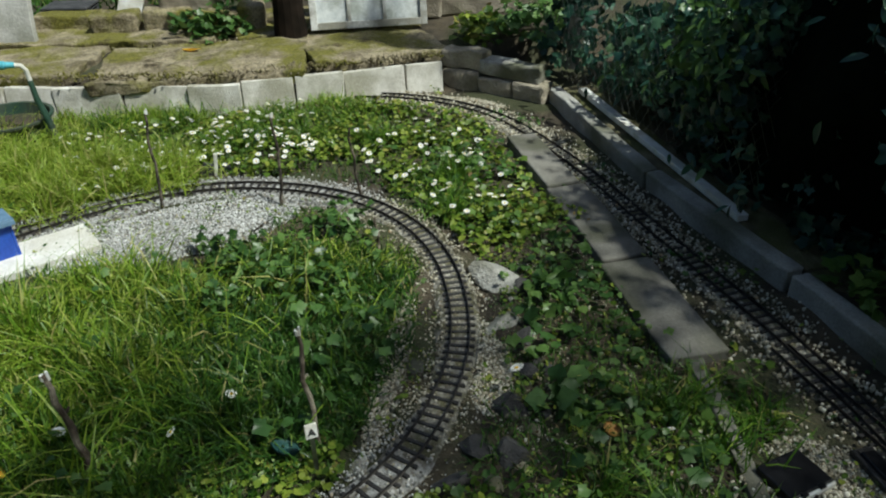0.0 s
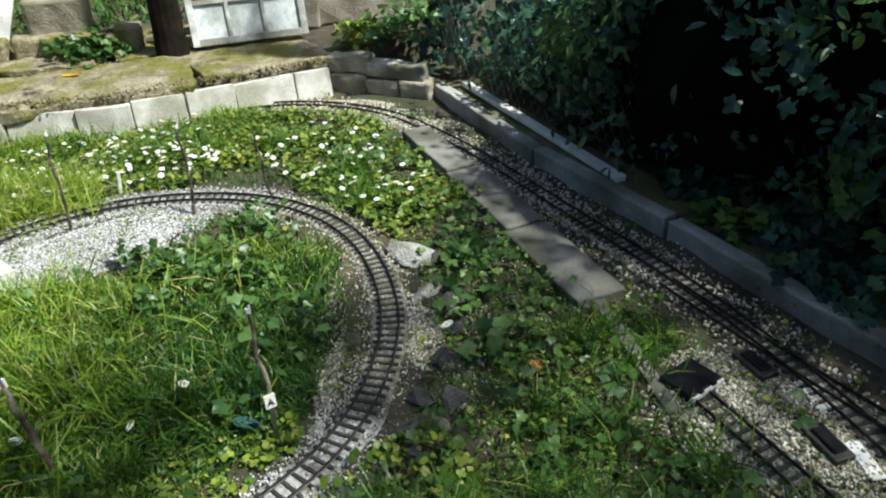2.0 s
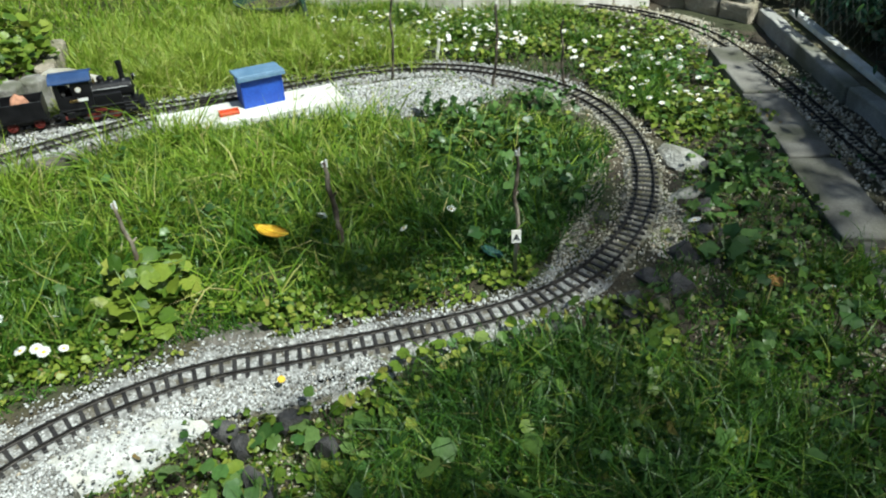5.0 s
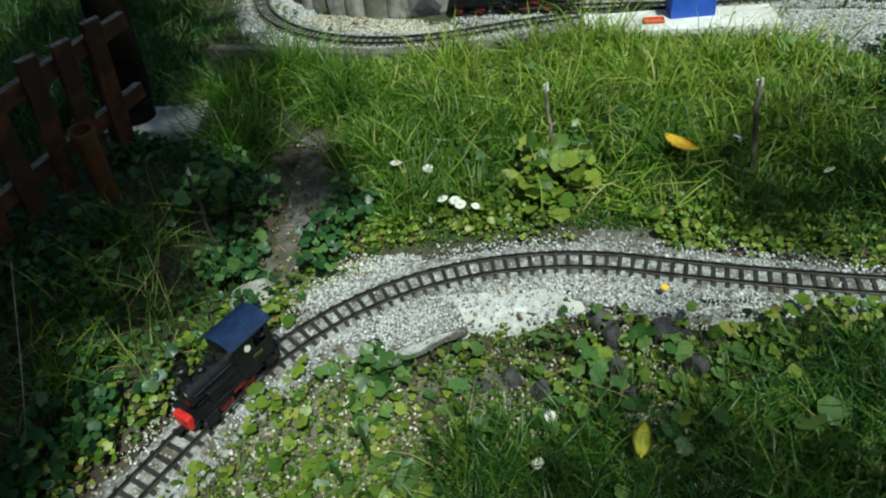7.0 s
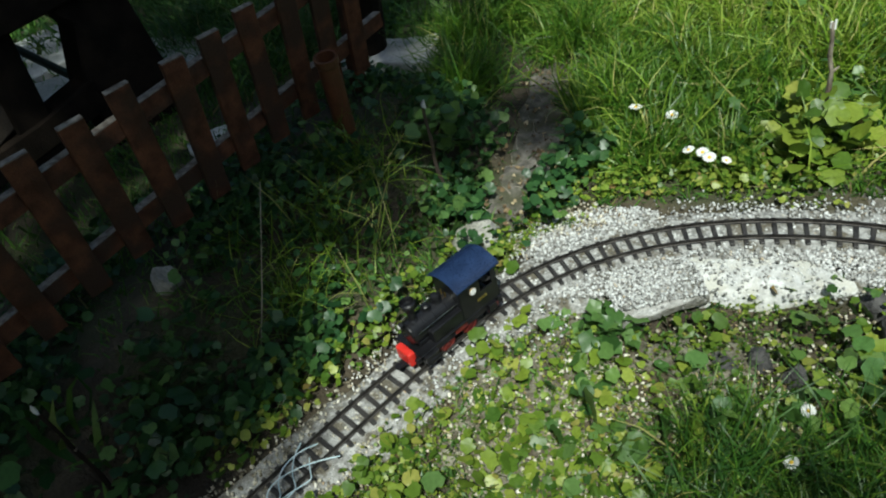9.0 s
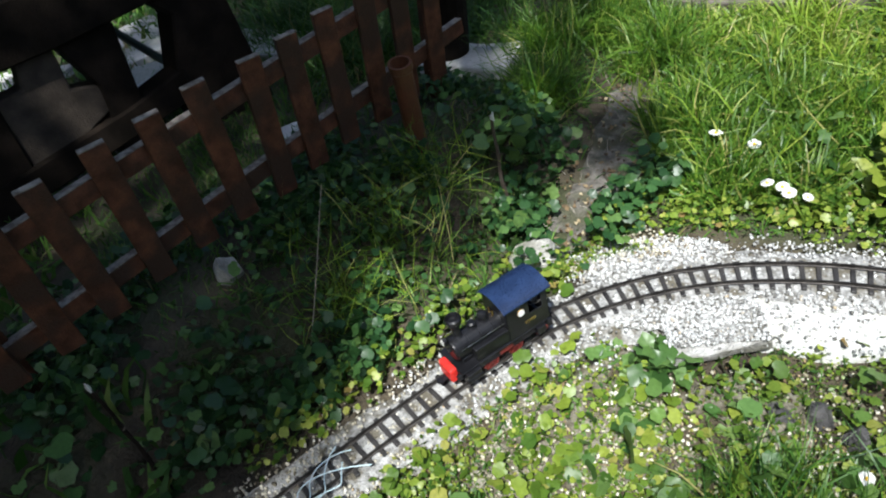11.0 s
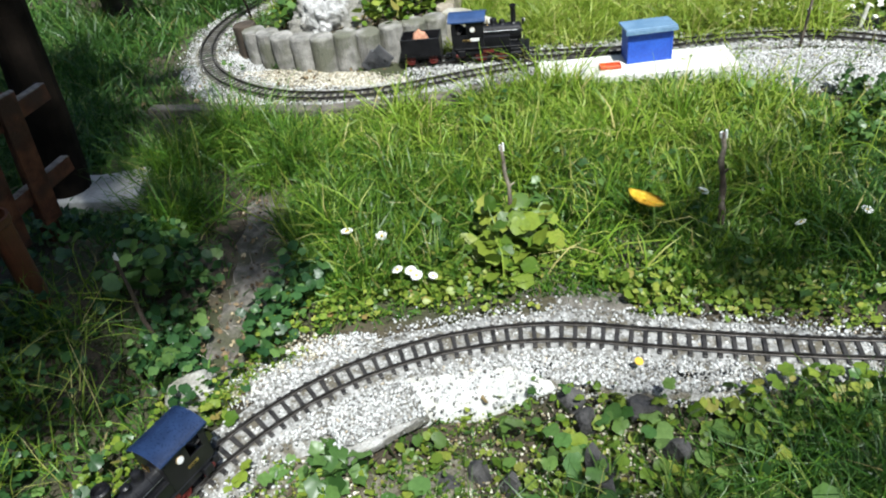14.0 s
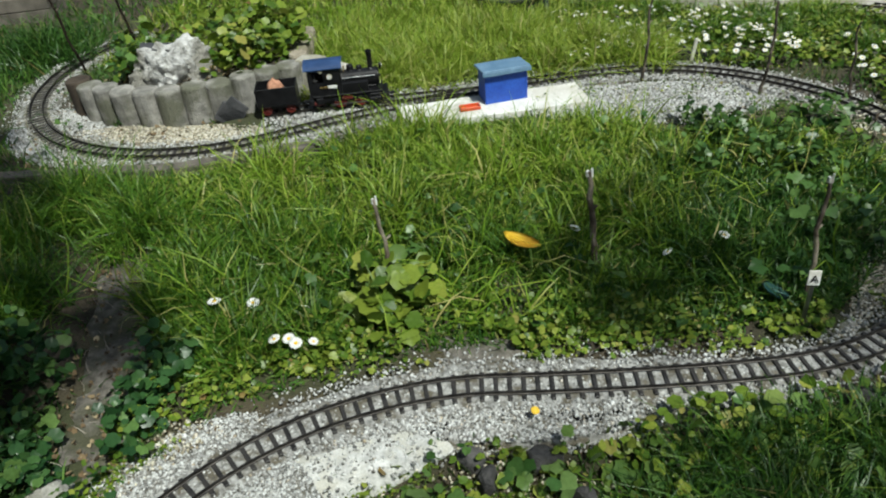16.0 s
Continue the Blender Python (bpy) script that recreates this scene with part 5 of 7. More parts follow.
for i, (x, y, sx_, sy_) in enumerate(((-3.1, 1.15, 0.5, 0.4), (-2.38, 1.37, 0.42, 0.2), (-3.2, 0.55, 0.4, 0.45), (-2.6, 0.95, 0.5, 0.35), (-1.64, 1.0, 0.16, 0.12), (-2.6, 0.5, 0.4, 0.4))):
    o = part("paving_stone", rough_block(sx_, sy_, 0.05, 100 + i, 0.01, 5), M_GREYSLAB)
    o.matrix_world = at(x, y, -0.045, 0.3 * i)
    tagged(o, "pale grey paving stone in the shade behind the fence", "stone slab", "paving stones")

seat = thing("stone_seat", at(-2.48, 2.93, -0.03), "pale stone slab on a dark wooden stump as a seat", "stone seat")
part("support", lathe([(0.075, 0), (0.085, 0.02), (0.072, 0.1), (0.066, 0.21)], 14), M_OLDWOOD, seat, "dark wooden stump")
part("top", rough_block(0.46, 0.34, 0.045, 23, 0.006, 6), M_GREYSLAB, seat).location = (-0.1, 0.03, 0.207)

planter = thing("planter", at(-2.78, 3.95, -0.03, 0.3), "low weathered brown timber planter on the rough grass", "planter")
for sgn in (-1, 1):
    for k in range(2):
        part("board", rough_block(0.42, 0.022, 0.066, 160 + k + sgn, 0.002, 3), M_GREYWOOD, planter).location = (0, sgn * 0.12, 0.07 * k)
        part("end_board", rough_block(0.022, 0.216, 0.066, 170 + k + sgn, 0.002, 3), M_GREYWOOD, planter).location = (sgn * 0.197, 0, 0.07 * k)
part("earth", box(0.37, 0.21, 0.11), M_SOIL, planter)

# ---- back of the garden: bucket, hose, old window and stone work ----
bucket = thing("bucket", at(-0.045, 3.72, -0.03), "dark green plastic tub half full at the edging", "tub")
part("wall", lathe([(0.135, 0), (0.162, 0.10), (0.172, 0.102), (0.173, 0.111), (0.158, 0.111), (0.15, 0.06), (0.13, 0.03)], 36), M_GREENPLASTIC, bucket)
part("content", tube(0.15, 0.15, 0.004, 28, at(0, 0, 0.062)), M_SOIL, bucket)
hose = thing("hose_stand", at(0.128, 3.585, -0.03), "green garden pipe with a blue tap connector on top", "garden tap")
part("pipe", sweep([(0, 0, 0), (-0.01, 0.01, 0.1), (-0.03, 0.02, 0.2), (-0.035, 0.03, 0.27)], [0.014, 0.013, 0.012, 0.010], 10), M_GREENPLASTIC, hose)
part("elbow", sweep([(-0.035, 0.03, 0.265), (-0.037, 0.03, 0.31), (-0.05, 0.03, 0.33), (-0.075, 0.03, 0.335)], 0.009, 10), M_WHITE, hose, "white elbow")
part("connector", sweep([(-0.07, 0.03, 0.335), (-0.10, 0.03, 0.338), (-0.105, 0.03, 0.338), (-0.19, 0.035, 0.34)], [0.011, 0.013, 0.016, 0.014], 12), M_HOSE, hose, "light blue connector")

win = thing("old_window", at(1.60, 4.135, 0.16, -0.19, -0.22), "old white window sash leaning on the terrace wall, paint peeling", "window sash")
W, HW = 0.56, 0.52
for x in (-W / 2, W / 2):
    part("stile", box(0.035, 0.03, HW, at(x, 0, 0), bevel=0.002), M_OLDPAINT, win)
for z in (0.0, HW - 0.035):
    part("rail", box(W, 0.028, 0.035, at(0, 0, z), bevel=0.002), M_OLDPAINT, win)
for x in (-0.1, 0.08):
    part("muntin", box(0.018, 0.024, HW - 0.06, at(x, 0, 0.03), bevel=0.001), M_OLDPAINT, win)
part("muntin", box(W - 0.03, 0.022, 0.02, at(0, 0, 0.2), bevel=0.001), M_OLDPAINT, win)
for x0, x1 in ((-0.265, -0.11), (-0.09, 0.07), (0.09, 0.265)):
    part("pane", box(x1 - x0, 0.006, 0.17, at((x0 + x1) / 2, 0.004, 0.033)), M_PANE, win)
    part("pane", box(x1 - x0, 0.006, HW - 0.255, at((x0 + x1) / 2, 0.004, 0.222)), M_SLATE if x0 < 0.05 else M_PANE, win, "dark dusty glass" if x0 < 0.05 else "")
trunk = thing("trunk", at(1.21, 4.22, 0.13), "dark brown rough trunk behind the terrace", "tree trunk")
part("bark", sweep([(0, 0, 0), (0.0, 0.0, 0.15), (0.01, 0.01, 0.5), (0.0, 0.03, 1.2), (0.05, 0.05, 2.4)], [0.085, 0.075, 0.07, 0.065, 0.05], 14), M_TIMBER, trunk)
wallb = thing("rubble_wall", at(0.6, 4.45, 0.1), "low dry wall of brown stone blocks behind the terrace", "stone wall", kind="structure")
for i, (x, y, ln, h, mt) in enumerate([(0.40, 4.62, 0.24, 0.12, M_MOSS), (0.66, 4.53, 0.25, 0.14, M_MOSS), (0.90, 4.42, 0.2, 0.13, M_MOSS), (1.06, 4.40, 0.14, 0.15, M_MOSS), (0.78, 4.56, 0.3, 0.3, M_BLOCK), (1.75, 4.42, 0.7, 0.5, M_BLOCK), (2.3, 4.3, 0.6, 0.5, M_BLOCK), (0.15, 4.8, 0.3, 0.1, M_MOSS)]):
    bk = part("block", rough_block(ln, 0.14, h, 130 + i, 0.01, 5), mt, wallb)
    bk.matrix_parent_inverse = wallb.matrix_world.inverted()
    bk.matrix_basis = at(x, y + 0.05, 0.12, -0.25, rnd.uniform(-0.1, 0.1))
gs = part("upright_slab", rough_block(0.34, 0.04, 0.4, 140, 0.006, 5), M_GREYSLAB)
gs.matrix_world = at(-0.14, 4.66, 0.12, -0.35, -0.2)
tagged(gs, "upright pale grey stone slab leaning at the back", "stone slab")
tiles = thing("tile_stack", at(0.17, 5.0, 0.13, -0.3), "stack of dark slate roof tiles behind the terrace", "tiles")
for k in range(6):
    part("tile", box(0.24, 0.2, 0.012, at(rnd.uniform(-0.01, 0.01), 0, 0.018 * k, rnd.uniform(-0.05, 0.05)), bevel=0.002), M_SLATE, tiles)
pot = part("pale_board", rough_block(0.12, 0.02, 0.4, 141, 0.004, 4), M_WHITE)
pot.matrix_world = at(0.43, 4.78, 0.12, -0.3, -0.25, 0.35)
tagged(pot, "slanting whitish board at the back of the terrace", "board")
tc = part("terracotta_slab", rough_block(0.3, 0.04, 0.3, 142, 0.004, 4), M_TERRA)
tc.matrix_world = at(0.78, 4.78, 0.25, -0.2, -0.1)
tagged(tc, "pinkish terracotta slab standing at the back", "slab")
gp = thing("metal_post", at(2.30, 3.30, 0.1), "grey metal fence post grown over with ivy", "post")
part("shaft", tube(0.03, 0.03, 1.9, 16), M_WIRE, gp)
part("cap", lathe([(0.031, 0), (0.033, 0.004), (0.033, 0.02), (0.01, 0.03)], 16, at(0, 0, 1.9)), M_WIRE, gp)

# wire netting in front of the hedge
bm = bmesh.new()
for k in range(-14, 44):
    for sgn in (1, -1):
        pts = []
        for j in range(9):
            z = 0.12 + 0.5 * j / 8
            y = 1.7 + 0.045 * k + sgn * (z - 0.12) * 0.62
            if 1.95 < y < 3.2:
                pts.append(Vector((2.16 + 0.03 * math.sin(2 * y), y, z)))
        for a, b in zip(pts, pts[1:]):
            v = [bm.verts.new(a), bm.verts.new(a + Vector((0, 0.0012, 0))), bm.verts.new(b + Vector((0, 0.0012, 0))), bm.verts.new(b), bm.verts.new(a + Vector((0.001, 0.0006, 0))), bm.verts.new(b + Vector((0.001, 0.0006, 0)))]
            bm.faces.new((v[0], v[1], v[2], v[3])); bm.faces.new((v[1], v[4], v[5], v[2])); bm.faces.new((v[4], v[0], v[3], v[5]))
tagged(part("wire_netting", bm, M_WIRE), "rusty diamond wire netting in front of the hedge", "wire netting")

# wire tangle on the near track
cb = thing("wire_tangle", at(-0.585, 0.365, 0.002), "tangle of pale blue wire lying across the rails", "wire")
for k in range(4):
    part("strand", sweep([(0.04 * math.sin(1.3 * k + t * 3.4) * (0.4 + 0.6 * t), -0.05 + 0.11 * t + 0.015 * math.sin(5 * t + k), 0.004 + 0.008 * math.sin(3.1 * t + k) ** 2) for t in np.linspace(0, 1, 12)], 0.0011, 6), M_PALEBLUE, cb)

# ---- fallen leaves, flowers ----
def big_leaf(name, x, y, z, ln, w, material, label, turn, tilt, curl=0.3, stalk=0.0, category="leaf"):
    t = thing(name, at(x, y, z, turn, tilt), label, category)
    bm = bmesh.new()
    rows = []
    for i in range(9):
        s = i / 8
        hw = w / 2 * math.sin(math.pi * min(1, s * 0.96 + 0.02)) ** 0.7
        rows.append([bm.verts.new((hw * u, ln * (s - 0.5), curl * ln * ((s - 0.5) ** 2 + 0.35 * (hw / ln * u) ** 2 * 4 * abs(u)))) for u in (-1, -0.5, 0, 0.5, 1)])
    for a, b in zip(rows, rows[1:]):
        for k in range(4):
            bm.faces.new((a[k], a[k + 1], b[k + 1], b[k]))
    bmesh.ops.solidify(bm, geom=list(bm.faces), thickness=0.0008)
    part("blade", bm, material, t, smooth=True)
    part("midrib", sweep([(0, ln * (s - 0.5), curl * ln * (s - 0.5) ** 2 + 0.0008) for s in (0, 0.25, 0.5, 0.75, 1)], [0.0016, 0.0014, 0.0012, 0.0009, 0.0005], 6), material, t)
    if stalk:
        sk = part("stalk", sweep([(0, 0, 0), (0.004, 0, -stalk * 0.5), (0, 0, -stalk)], 0.003, 6), M_STEM, t)
        sk.matrix_parent_inverse = t.matrix_world.inverted()
        sk.matrix_basis = at(x + 0.02, y - 0.03, z)
    return t


big_leaf("yellow_leaf", 0.112, 1.725, 0.058, 0.10, 0.052, M_YLEAF, "bright yellow curled leaf on a stalk above the grass", 1.05, 0.05, 0.35, 0.11)
big_leaf("yellow_leaf", 0.19, 0.87, 0.02, 0.06, 0.032, M_YGLEAF, "yellow-green curled leaf lying in the grass", 0.1, 0.5, 0.6)
big_leaf("orange_leaf", 1.30, 1.425, -0.005, 0.04, 0.04, M_OLEAF, "pale orange fallen leaf on the shaded grass", 0.4, 0.25, 0.3)
big_leaf("yellow_leaf", 0.715, 4.16, 0.142, 0.085, 0.042, M_YLEAF, "yellow fallen leaf on the mossy terrace", 1.2, 0.0, 0.2)
big_leaf("teal_leaf", 0.655, 1.622, 0.012, 0.062, 0.05, M_TEAL, "dark teal leaf beside the sign", 1.2, 0.35, 0.12)


def daisy_things():
    d = thing("daisy", at(0.3, 3.2, -0.02), "white daisy with a yellow eye among the leaves", "flower", "daisies")
    part("stem", sweep([(0, 0, 0), (0.003, 0.002, 0.04), (0, 0.004, 0.085)], 0.0011, 5), M_STEM, d)
    bm = bmesh.new()
    for k in range(13):
        a = 2 * math.pi * k / 13
        ca, sa = math.cos(a), math.sin(a)
        vs = []
        for r, w, z in ((0.003, 0.0012, 0), (0.011, 0.0032, 0.002 + 0.0008 * (k % 3)), (0.0155, 0.0021, 0.0012)):
            vs.append([bm.verts.new((r * ca - s * w * sa, r * sa + s * w * ca + 0.004, 0.085 + z)) for s in (-1, 1)])
        for p, q in zip(vs, vs[1:]):
            bm.faces.new((p[0], q[0], q[1], p[1]))
    part("petals", bm, M_PETAL, d)
    part("eye", lathe([(0.0045, 0), (0.004, 0.0016), (0.0018, 0.0026)], 10, at(0, 0.004, 0.085)), M_YELLOW, d, "yellow eye")
    r = random.Random(11)
    spots = [(1.19, 1.575, 1.1), (0.556, 1.80, 0.85), (0.21, 1.815, 0.9), (0.48, 1.73, 0.8), (-0.37, 1.383, 0.85), (-0.34, 1.39, 0.9), (-0.352, 1.41, 0.85), (-0.325, 1.405, 0.7), (-0.48, 1.51, 0.9), (-0.37, 1.46, 0.9), (-0.56, 1.47, 1.0), (0.02, 0.93, 0.7), (0.05, 0.82, 0.7), (1.40, 1.35, 0.5)]
    while len(spots) < 295:
        x = r.uniform(0.15, 1.62)
        lo, hi = 3.0, min(float(board_y(x)) - 0.1, 3.55)
        y = lo + (hi - lo) * r.random() ** 1.3
        if x > 1.1:
            y = r.uniform(2.35, 3.15)
            if x < 1.2 or r.random() < 0.1:
                continue
        if x < 0.35 and r.random() < 0.4:
            continue
        if min(line_gap([x], [y])) < 0.1:
            continue
        spots.append((x, y, r.uniform(0.48, 0.76)))
    for x, y, s in spots:
        copy_thing(d, at(x, y, float(ground_z(x, y)) + (0.006 if y > 2.2 else -0.005), r.uniform(0, 6.3), r.uniform(-0.3, 0.75), r.uniform(-0.45, 0.45), s))
    d.matrix_basis = at(0.62, 3.32, -0.022, 0.3, 0.2, 0.1, 0.9)


daisy_things()
dn = thing("dandelion", at(0.15, 1.255, -0.02, 0.3, 0.3, 0.2, 0.75), "small yellow flower standing in the gravel", "flower")
part("stem", sweep([(0, 0, 0), (0.002, 0, 0.025), (0, 0.002, 0.045)], 0.0013, 6), M_STEM, dn)
part("head", lathe([(0.002, 0), (0.010, 0.004), (0.011, 0.008), (0.006, 0.011)], 14, at(0, 0.002, 0.043)), M_YELLOW, dn, "yellow head")
st = part("straw", sweep([(0, 0, 0), (0.004, 0.0, 0.15), (-0.004, 0.004, 0.36)], [0.0016, 0.0014, 0.0008], 5), M_WOODPALE)
st.matrix_world = at(-0.885, 0.53, -0.03, 0, -0.45)
tagged(st, "single dry pale straw standing in the ivy", "straw")

# ---- gravel stones, grass and leaves ----
rng = np.random.default_rng(3)
bmi = bmesh.new()
bmesh.ops.create_cube(bmi, size=1.5)
CHIP_V = np.array([v.co[:] for v in bmi.verts]) * (1 + 0.22 * np.random.default_rng(2).standard_normal((len(bmi.verts), 3)))
bmi.verts.index_update()
CHIP_F = [[v.index for v in f.verts] for f in bmi.faces]
bmi.free()


def chips(name, x, y, z, size, material, label):
    n = len(x)
    sc = size[:, None] * rng.uniform(0.55, 1.25, (n, 3)) * np.array([1, 1, 0.7])
    pos = np.stack([x, y, z], 1)
    tagged(new(name, bulk_mesh(name, CHIP_V, CHIP_F, rot_rand(rng, n, 1.6, sc), pos, material)), label, "gravel", kind="stuff")


def along(centre, n, half):
    k = rng.integers(0, len(centre), n)
    o = rng.normal(0, 0.5, n) * half
    a = centre[k, 2]
    j = rng.uniform(-0.006, 0.006, (2, n))
    return centre[k, 0] - np.sin(a) * o + j[0], centre[k, 1] + np.cos(a) * o + j[1], np.abs(o)


x, y, o = along(LOOP, 44000, 0.115)
keep = (o < 0.16 - 0.05 * narrow(x, y)) & ((o > 0.043) | (rng.random(len(x)) < np.where(x < -0.65, 0.15, 0.42)))
x, y, o = x[keep], y[keep], o[keep]
z = np.where(o < 0.043, -0.0146, np.where(o < 0.088 - 0.03 * narrow(x, y), -0.0122, np.maximum(ground_z(x, y) + 0.002, -0.035))) + rng.uniform(-0.002, 0.0026, len(x)) * (0.6 + 0.6 * ramp(wob(x, y, 15, 3), -0.2, 0.6))
side = (o < 0.021) | (o > 0.030)
bend = np.maximum(mossy(x, y), ramp(0.8 - y, 0.0, 0.35)) > rng.uniform(0.1, 0.9, len(x))
side &= ~bend | (o < 0.03) | (rng.random(len(x)) < 0.4 + 0.6 * ramp(wob(x, y, 16, 2), -0.3, 0.6))
for sel, stuff, lab in ((side & ~bend, M_STONES, "loose pale limestone chips along the loop"), (side & bend, M_DIRTY, "dirty thin gravel along the shaded bend")):
    chips("gravel", x[sel], y[sel], z[sel], rng.uniform(0.0013, 0.004, sel.sum()), stuff, lab)
x, y, o = along(OUTER, 9000, 0.13)
ok = (o > 0.042) | (rng.random(len(x)) < 0.4)
x, y, o = x[ok], y[ok], o[ok]
z = np.where(o < 0.042, -0.0152, np.where(o < 0.08, -0.0125, ground_z(x, y) + 0.002))
chips("gravel", x, y, z, rng.uniform(0.0025, 0.0055, len(x)), M_DIRTY, "dirty ballast chips beside the kerb")
x, y, o = along(OUTER, 5200, 0.10)
ok = (y > 1.9) & (rng.random(len(x)) < 0.25 + 0.75 * ramp(wob(x, y, 11, 4), -0.4, 0.5))
x, y, o = x[ok], y[ok], o[ok]
chips("gravel", x, y, np.where(o < 0.045, rng.uniform(-0.014, -0.0085, len(x)), -0.010), rng.uniform(0.003, 0.0068, len(x)), M_DIRTY, "larger yellowish pebbles over the shaded track bed")
x, y, o = along(INNER, 3600, 0.15)
ok = (o > 0.042) | (rng.random(len(x)) < 0.4)
x, y, o = x[ok], y[ok], o[ok]
z = np.where(o < 0.042, -0.0152, np.where(o < 0.09, -0.0125, ground_z(x, y) + 0.003))
chips("gravel", x, y, z, rng.uniform(0.0025, 0.006, len(x)), M_DIRTY, "dirty ballast chips round the short track")
x, y, o = along(SIDING, 3500, 0.09)
ok = (o > 0.042) | (rng.random(len(x)) < 0.4)
x, y, o = x[ok], y[ok], o[ok]
chips("gravel", x, y, np.where(o < 0.042, -0.0148, -0.0125), rng.uniform(0.0022, 0.0045, len(x)), M_STONES, "pale chips along the siding")
for cx, cy, rx, ry, tn, h, sd in GRAVEL:
    n = int(75000 * rx * ry * 3)
    t, r = rng.uniform(0, 2 * np.pi, n), np.sqrt(rng.uniform(0, 1.25, n))
    u, v = rx * r * np.cos(t), ry * r * np.sin(t)
    x, y = cx + u * math.cos(tn) - v * math.sin(tn), cy + u * math.sin(tn) + v * math.cos(tn)
    g = line_gap(x, y)
    ok = g > 0.05
    x, y, r = x[ok], y[ok], r[ok]
    chips("gravel", x, y, np.minimum(ground_z(x, y) + np.where(r < 0.92, h, 0.0), PATCH_TOP) + 0.001, rng.uniform(0.0013, 0.0042, len(x)), M_STONES if sd not in (5, 7, 8, 10, 12) else M_DIRTY, "spread of loose pale limestone chips")

x = rng.normal(-0.14, 0.12, 700)
y = 1.155 + 0.6 * (x + 0.15) + rng.normal(0, 0.04, 700)
ok = line_gap(x, y) > 0.06
chips("gravel", x[ok], y[ok], np.minimum(ground_z(x[ok], y[ok]) + 0.052, PATCH_TOP) + 0.001, rng.uniform(0.001, 0.0038, ok.sum()), M_STONES, "fine limestone chips over the dust")

a = rng.uniform(-0.09, 0.085, 1300)
b = 0.036 - 0.085 * rng.random(1300) ** 1.3
ca, sa = math.cos(0.74), math.sin(0.74)
chips("gravel", -0.292 + a * ca - b * sa, 1.034 + a * sa + b * ca, np.full(1300, -0.0135), rng.uniform(0.0014, 0.004, 1300), M_STONES, "limestone chips lying on the flat edge stone")

# grass blade and leaf shapes
def blade(bend):
    v, f = [], []
    for i, t in enumerate((0, 0.35, 0.7)):
        w = 0.5 * (1 - 0.55 * t)
        v += [(-w, bend * t * t, t), (w, bend * t * t, t)]
    v.append((0, bend * 1.15, 1 - 0.25 * abs(bend)))
    return v, [(0, 1, 3, 2), (2, 3, 5, 4), (4, 5, 6)]


def leaf_heart(fold=0.25):
    o = [(0, 0), (0.28, -0.12), (0.5, 0.12), (0.46, 0.45), (0.25, 0.78), (0, 1.0)]
    v = [(x, y, fold * abs(x) - 0.15 * y * y) for x, y in o] + [(-x, y, fold * abs(x) - 0.15 * y * y) for x, y in o[1:5]] + [(0, 0.45, -0.03)]
    c = len(v) - 1
    ring = [0, 1, 2, 3, 4, 5, 9, 8, 7, 6]
    return v, [(c, ring[i], ring[(i + 1) % 10]) for i in range(10)]


def leaf_lobes(seed, lobes=7, depth=0.07, wide=1.0, n=15, cup=0.5):
    """A broad leaf with a notched base and a scalloped or lobed edge, creased along its midrib."""
    r = random.Random(seed)
    v = []
    for k in range(n):
        t = -math.pi + 2 * math.pi * (k + 0.5) / n
        rad = 0.5 * (1 + depth * math.cos(lobes * t) + r.uniform(-0.07, 0.07)) * (0.84 + 0.16 * math.cos(t))
        if abs(t) > 2.75:
            rad *= 0.6
        x, y = wide * rad * math.sin(t), 0.42 + rad * math.cos(t)
        v.append((x, y, 0.3 * abs(x) - cup * (x * x + (y - 0.42) ** 2) + r.uniform(-0.05, 0.05)))
    v.append((0, 0.34, 0.0))
    return v, [(n, k, (k + 1) % n) for k in range(n)]


def leaf_long():
    v = [(0, 0, 0), (0.16, 0.25, 0.05), (0.19, 0.5, 0.03), (0.12, 0.78, -0.04), (0, 1, -0.14), (-0.16, 0.25, 0.05), (-0.19, 0.5, 0.03), (-0.12, 0.78, -0.04), (0, 0.5, -0.01)]
    return v, [(8, 0, 1), (8, 1, 2), (8, 2, 3), (8, 3, 4), (8, 4, 7), (8, 7, 6), (8, 6, 5), (8, 5, 0)]


def grass(name, x, y, lo, hi, w, material, label, tilt=0.35, bends=(0.25, 0.6, 0.9)):
    group_of = rng.integers(0, len(bends), len(x))
    for k, b in enumerate(bends):
        s = group_of == k
        n = s.sum()
        if not n:
            continue
        tv, tf = blade(b)
        h = rng.uniform(lo, hi, n) if not hasattr(hi, "__len__") else rng.uniform(0.5, 1, n) * hi[s]
        sc = np.stack([rng.uniform(0.7, 1.3, n) * w, h, h], 1)
        rot = rot_rand(rng, n, tilt, np.ones((n, 3))) * sc[:, None, :]
        pos = np.stack([x[s], y[s], ground_z(x[s], y[s]) - 0.004], 1)
        tagged(new(name, bulk_mesh(name, tv, tf, rot, pos, material)), label, "grass", kind="stuff")


def leaves(name, x, y, z, lo, hi, shape, material, label, tilt=0.5, category="leaves"):
    shapes = shape if isinstance(shape, list) else [shape]
    which = rng.integers(0, len(shapes), len(x))
    for k, (tv, tf) in enumerate(shapes):
        sel = which == k
        n = int(sel.sum())
        if not n:
            continue
        s = lo + (hi - lo) * rng.random(n) ** 1.8
        rot = rot_rand(rng, n, tilt, np.stack([s * rng.uniform(0.8, 1.15, n), s, s], 1))
        tagged(new(name, bulk_mesh(name, tv, tf, rot, np.stack([x[sel], y[sel], z[sel]], 1), material)), label, category, kind="stuff")


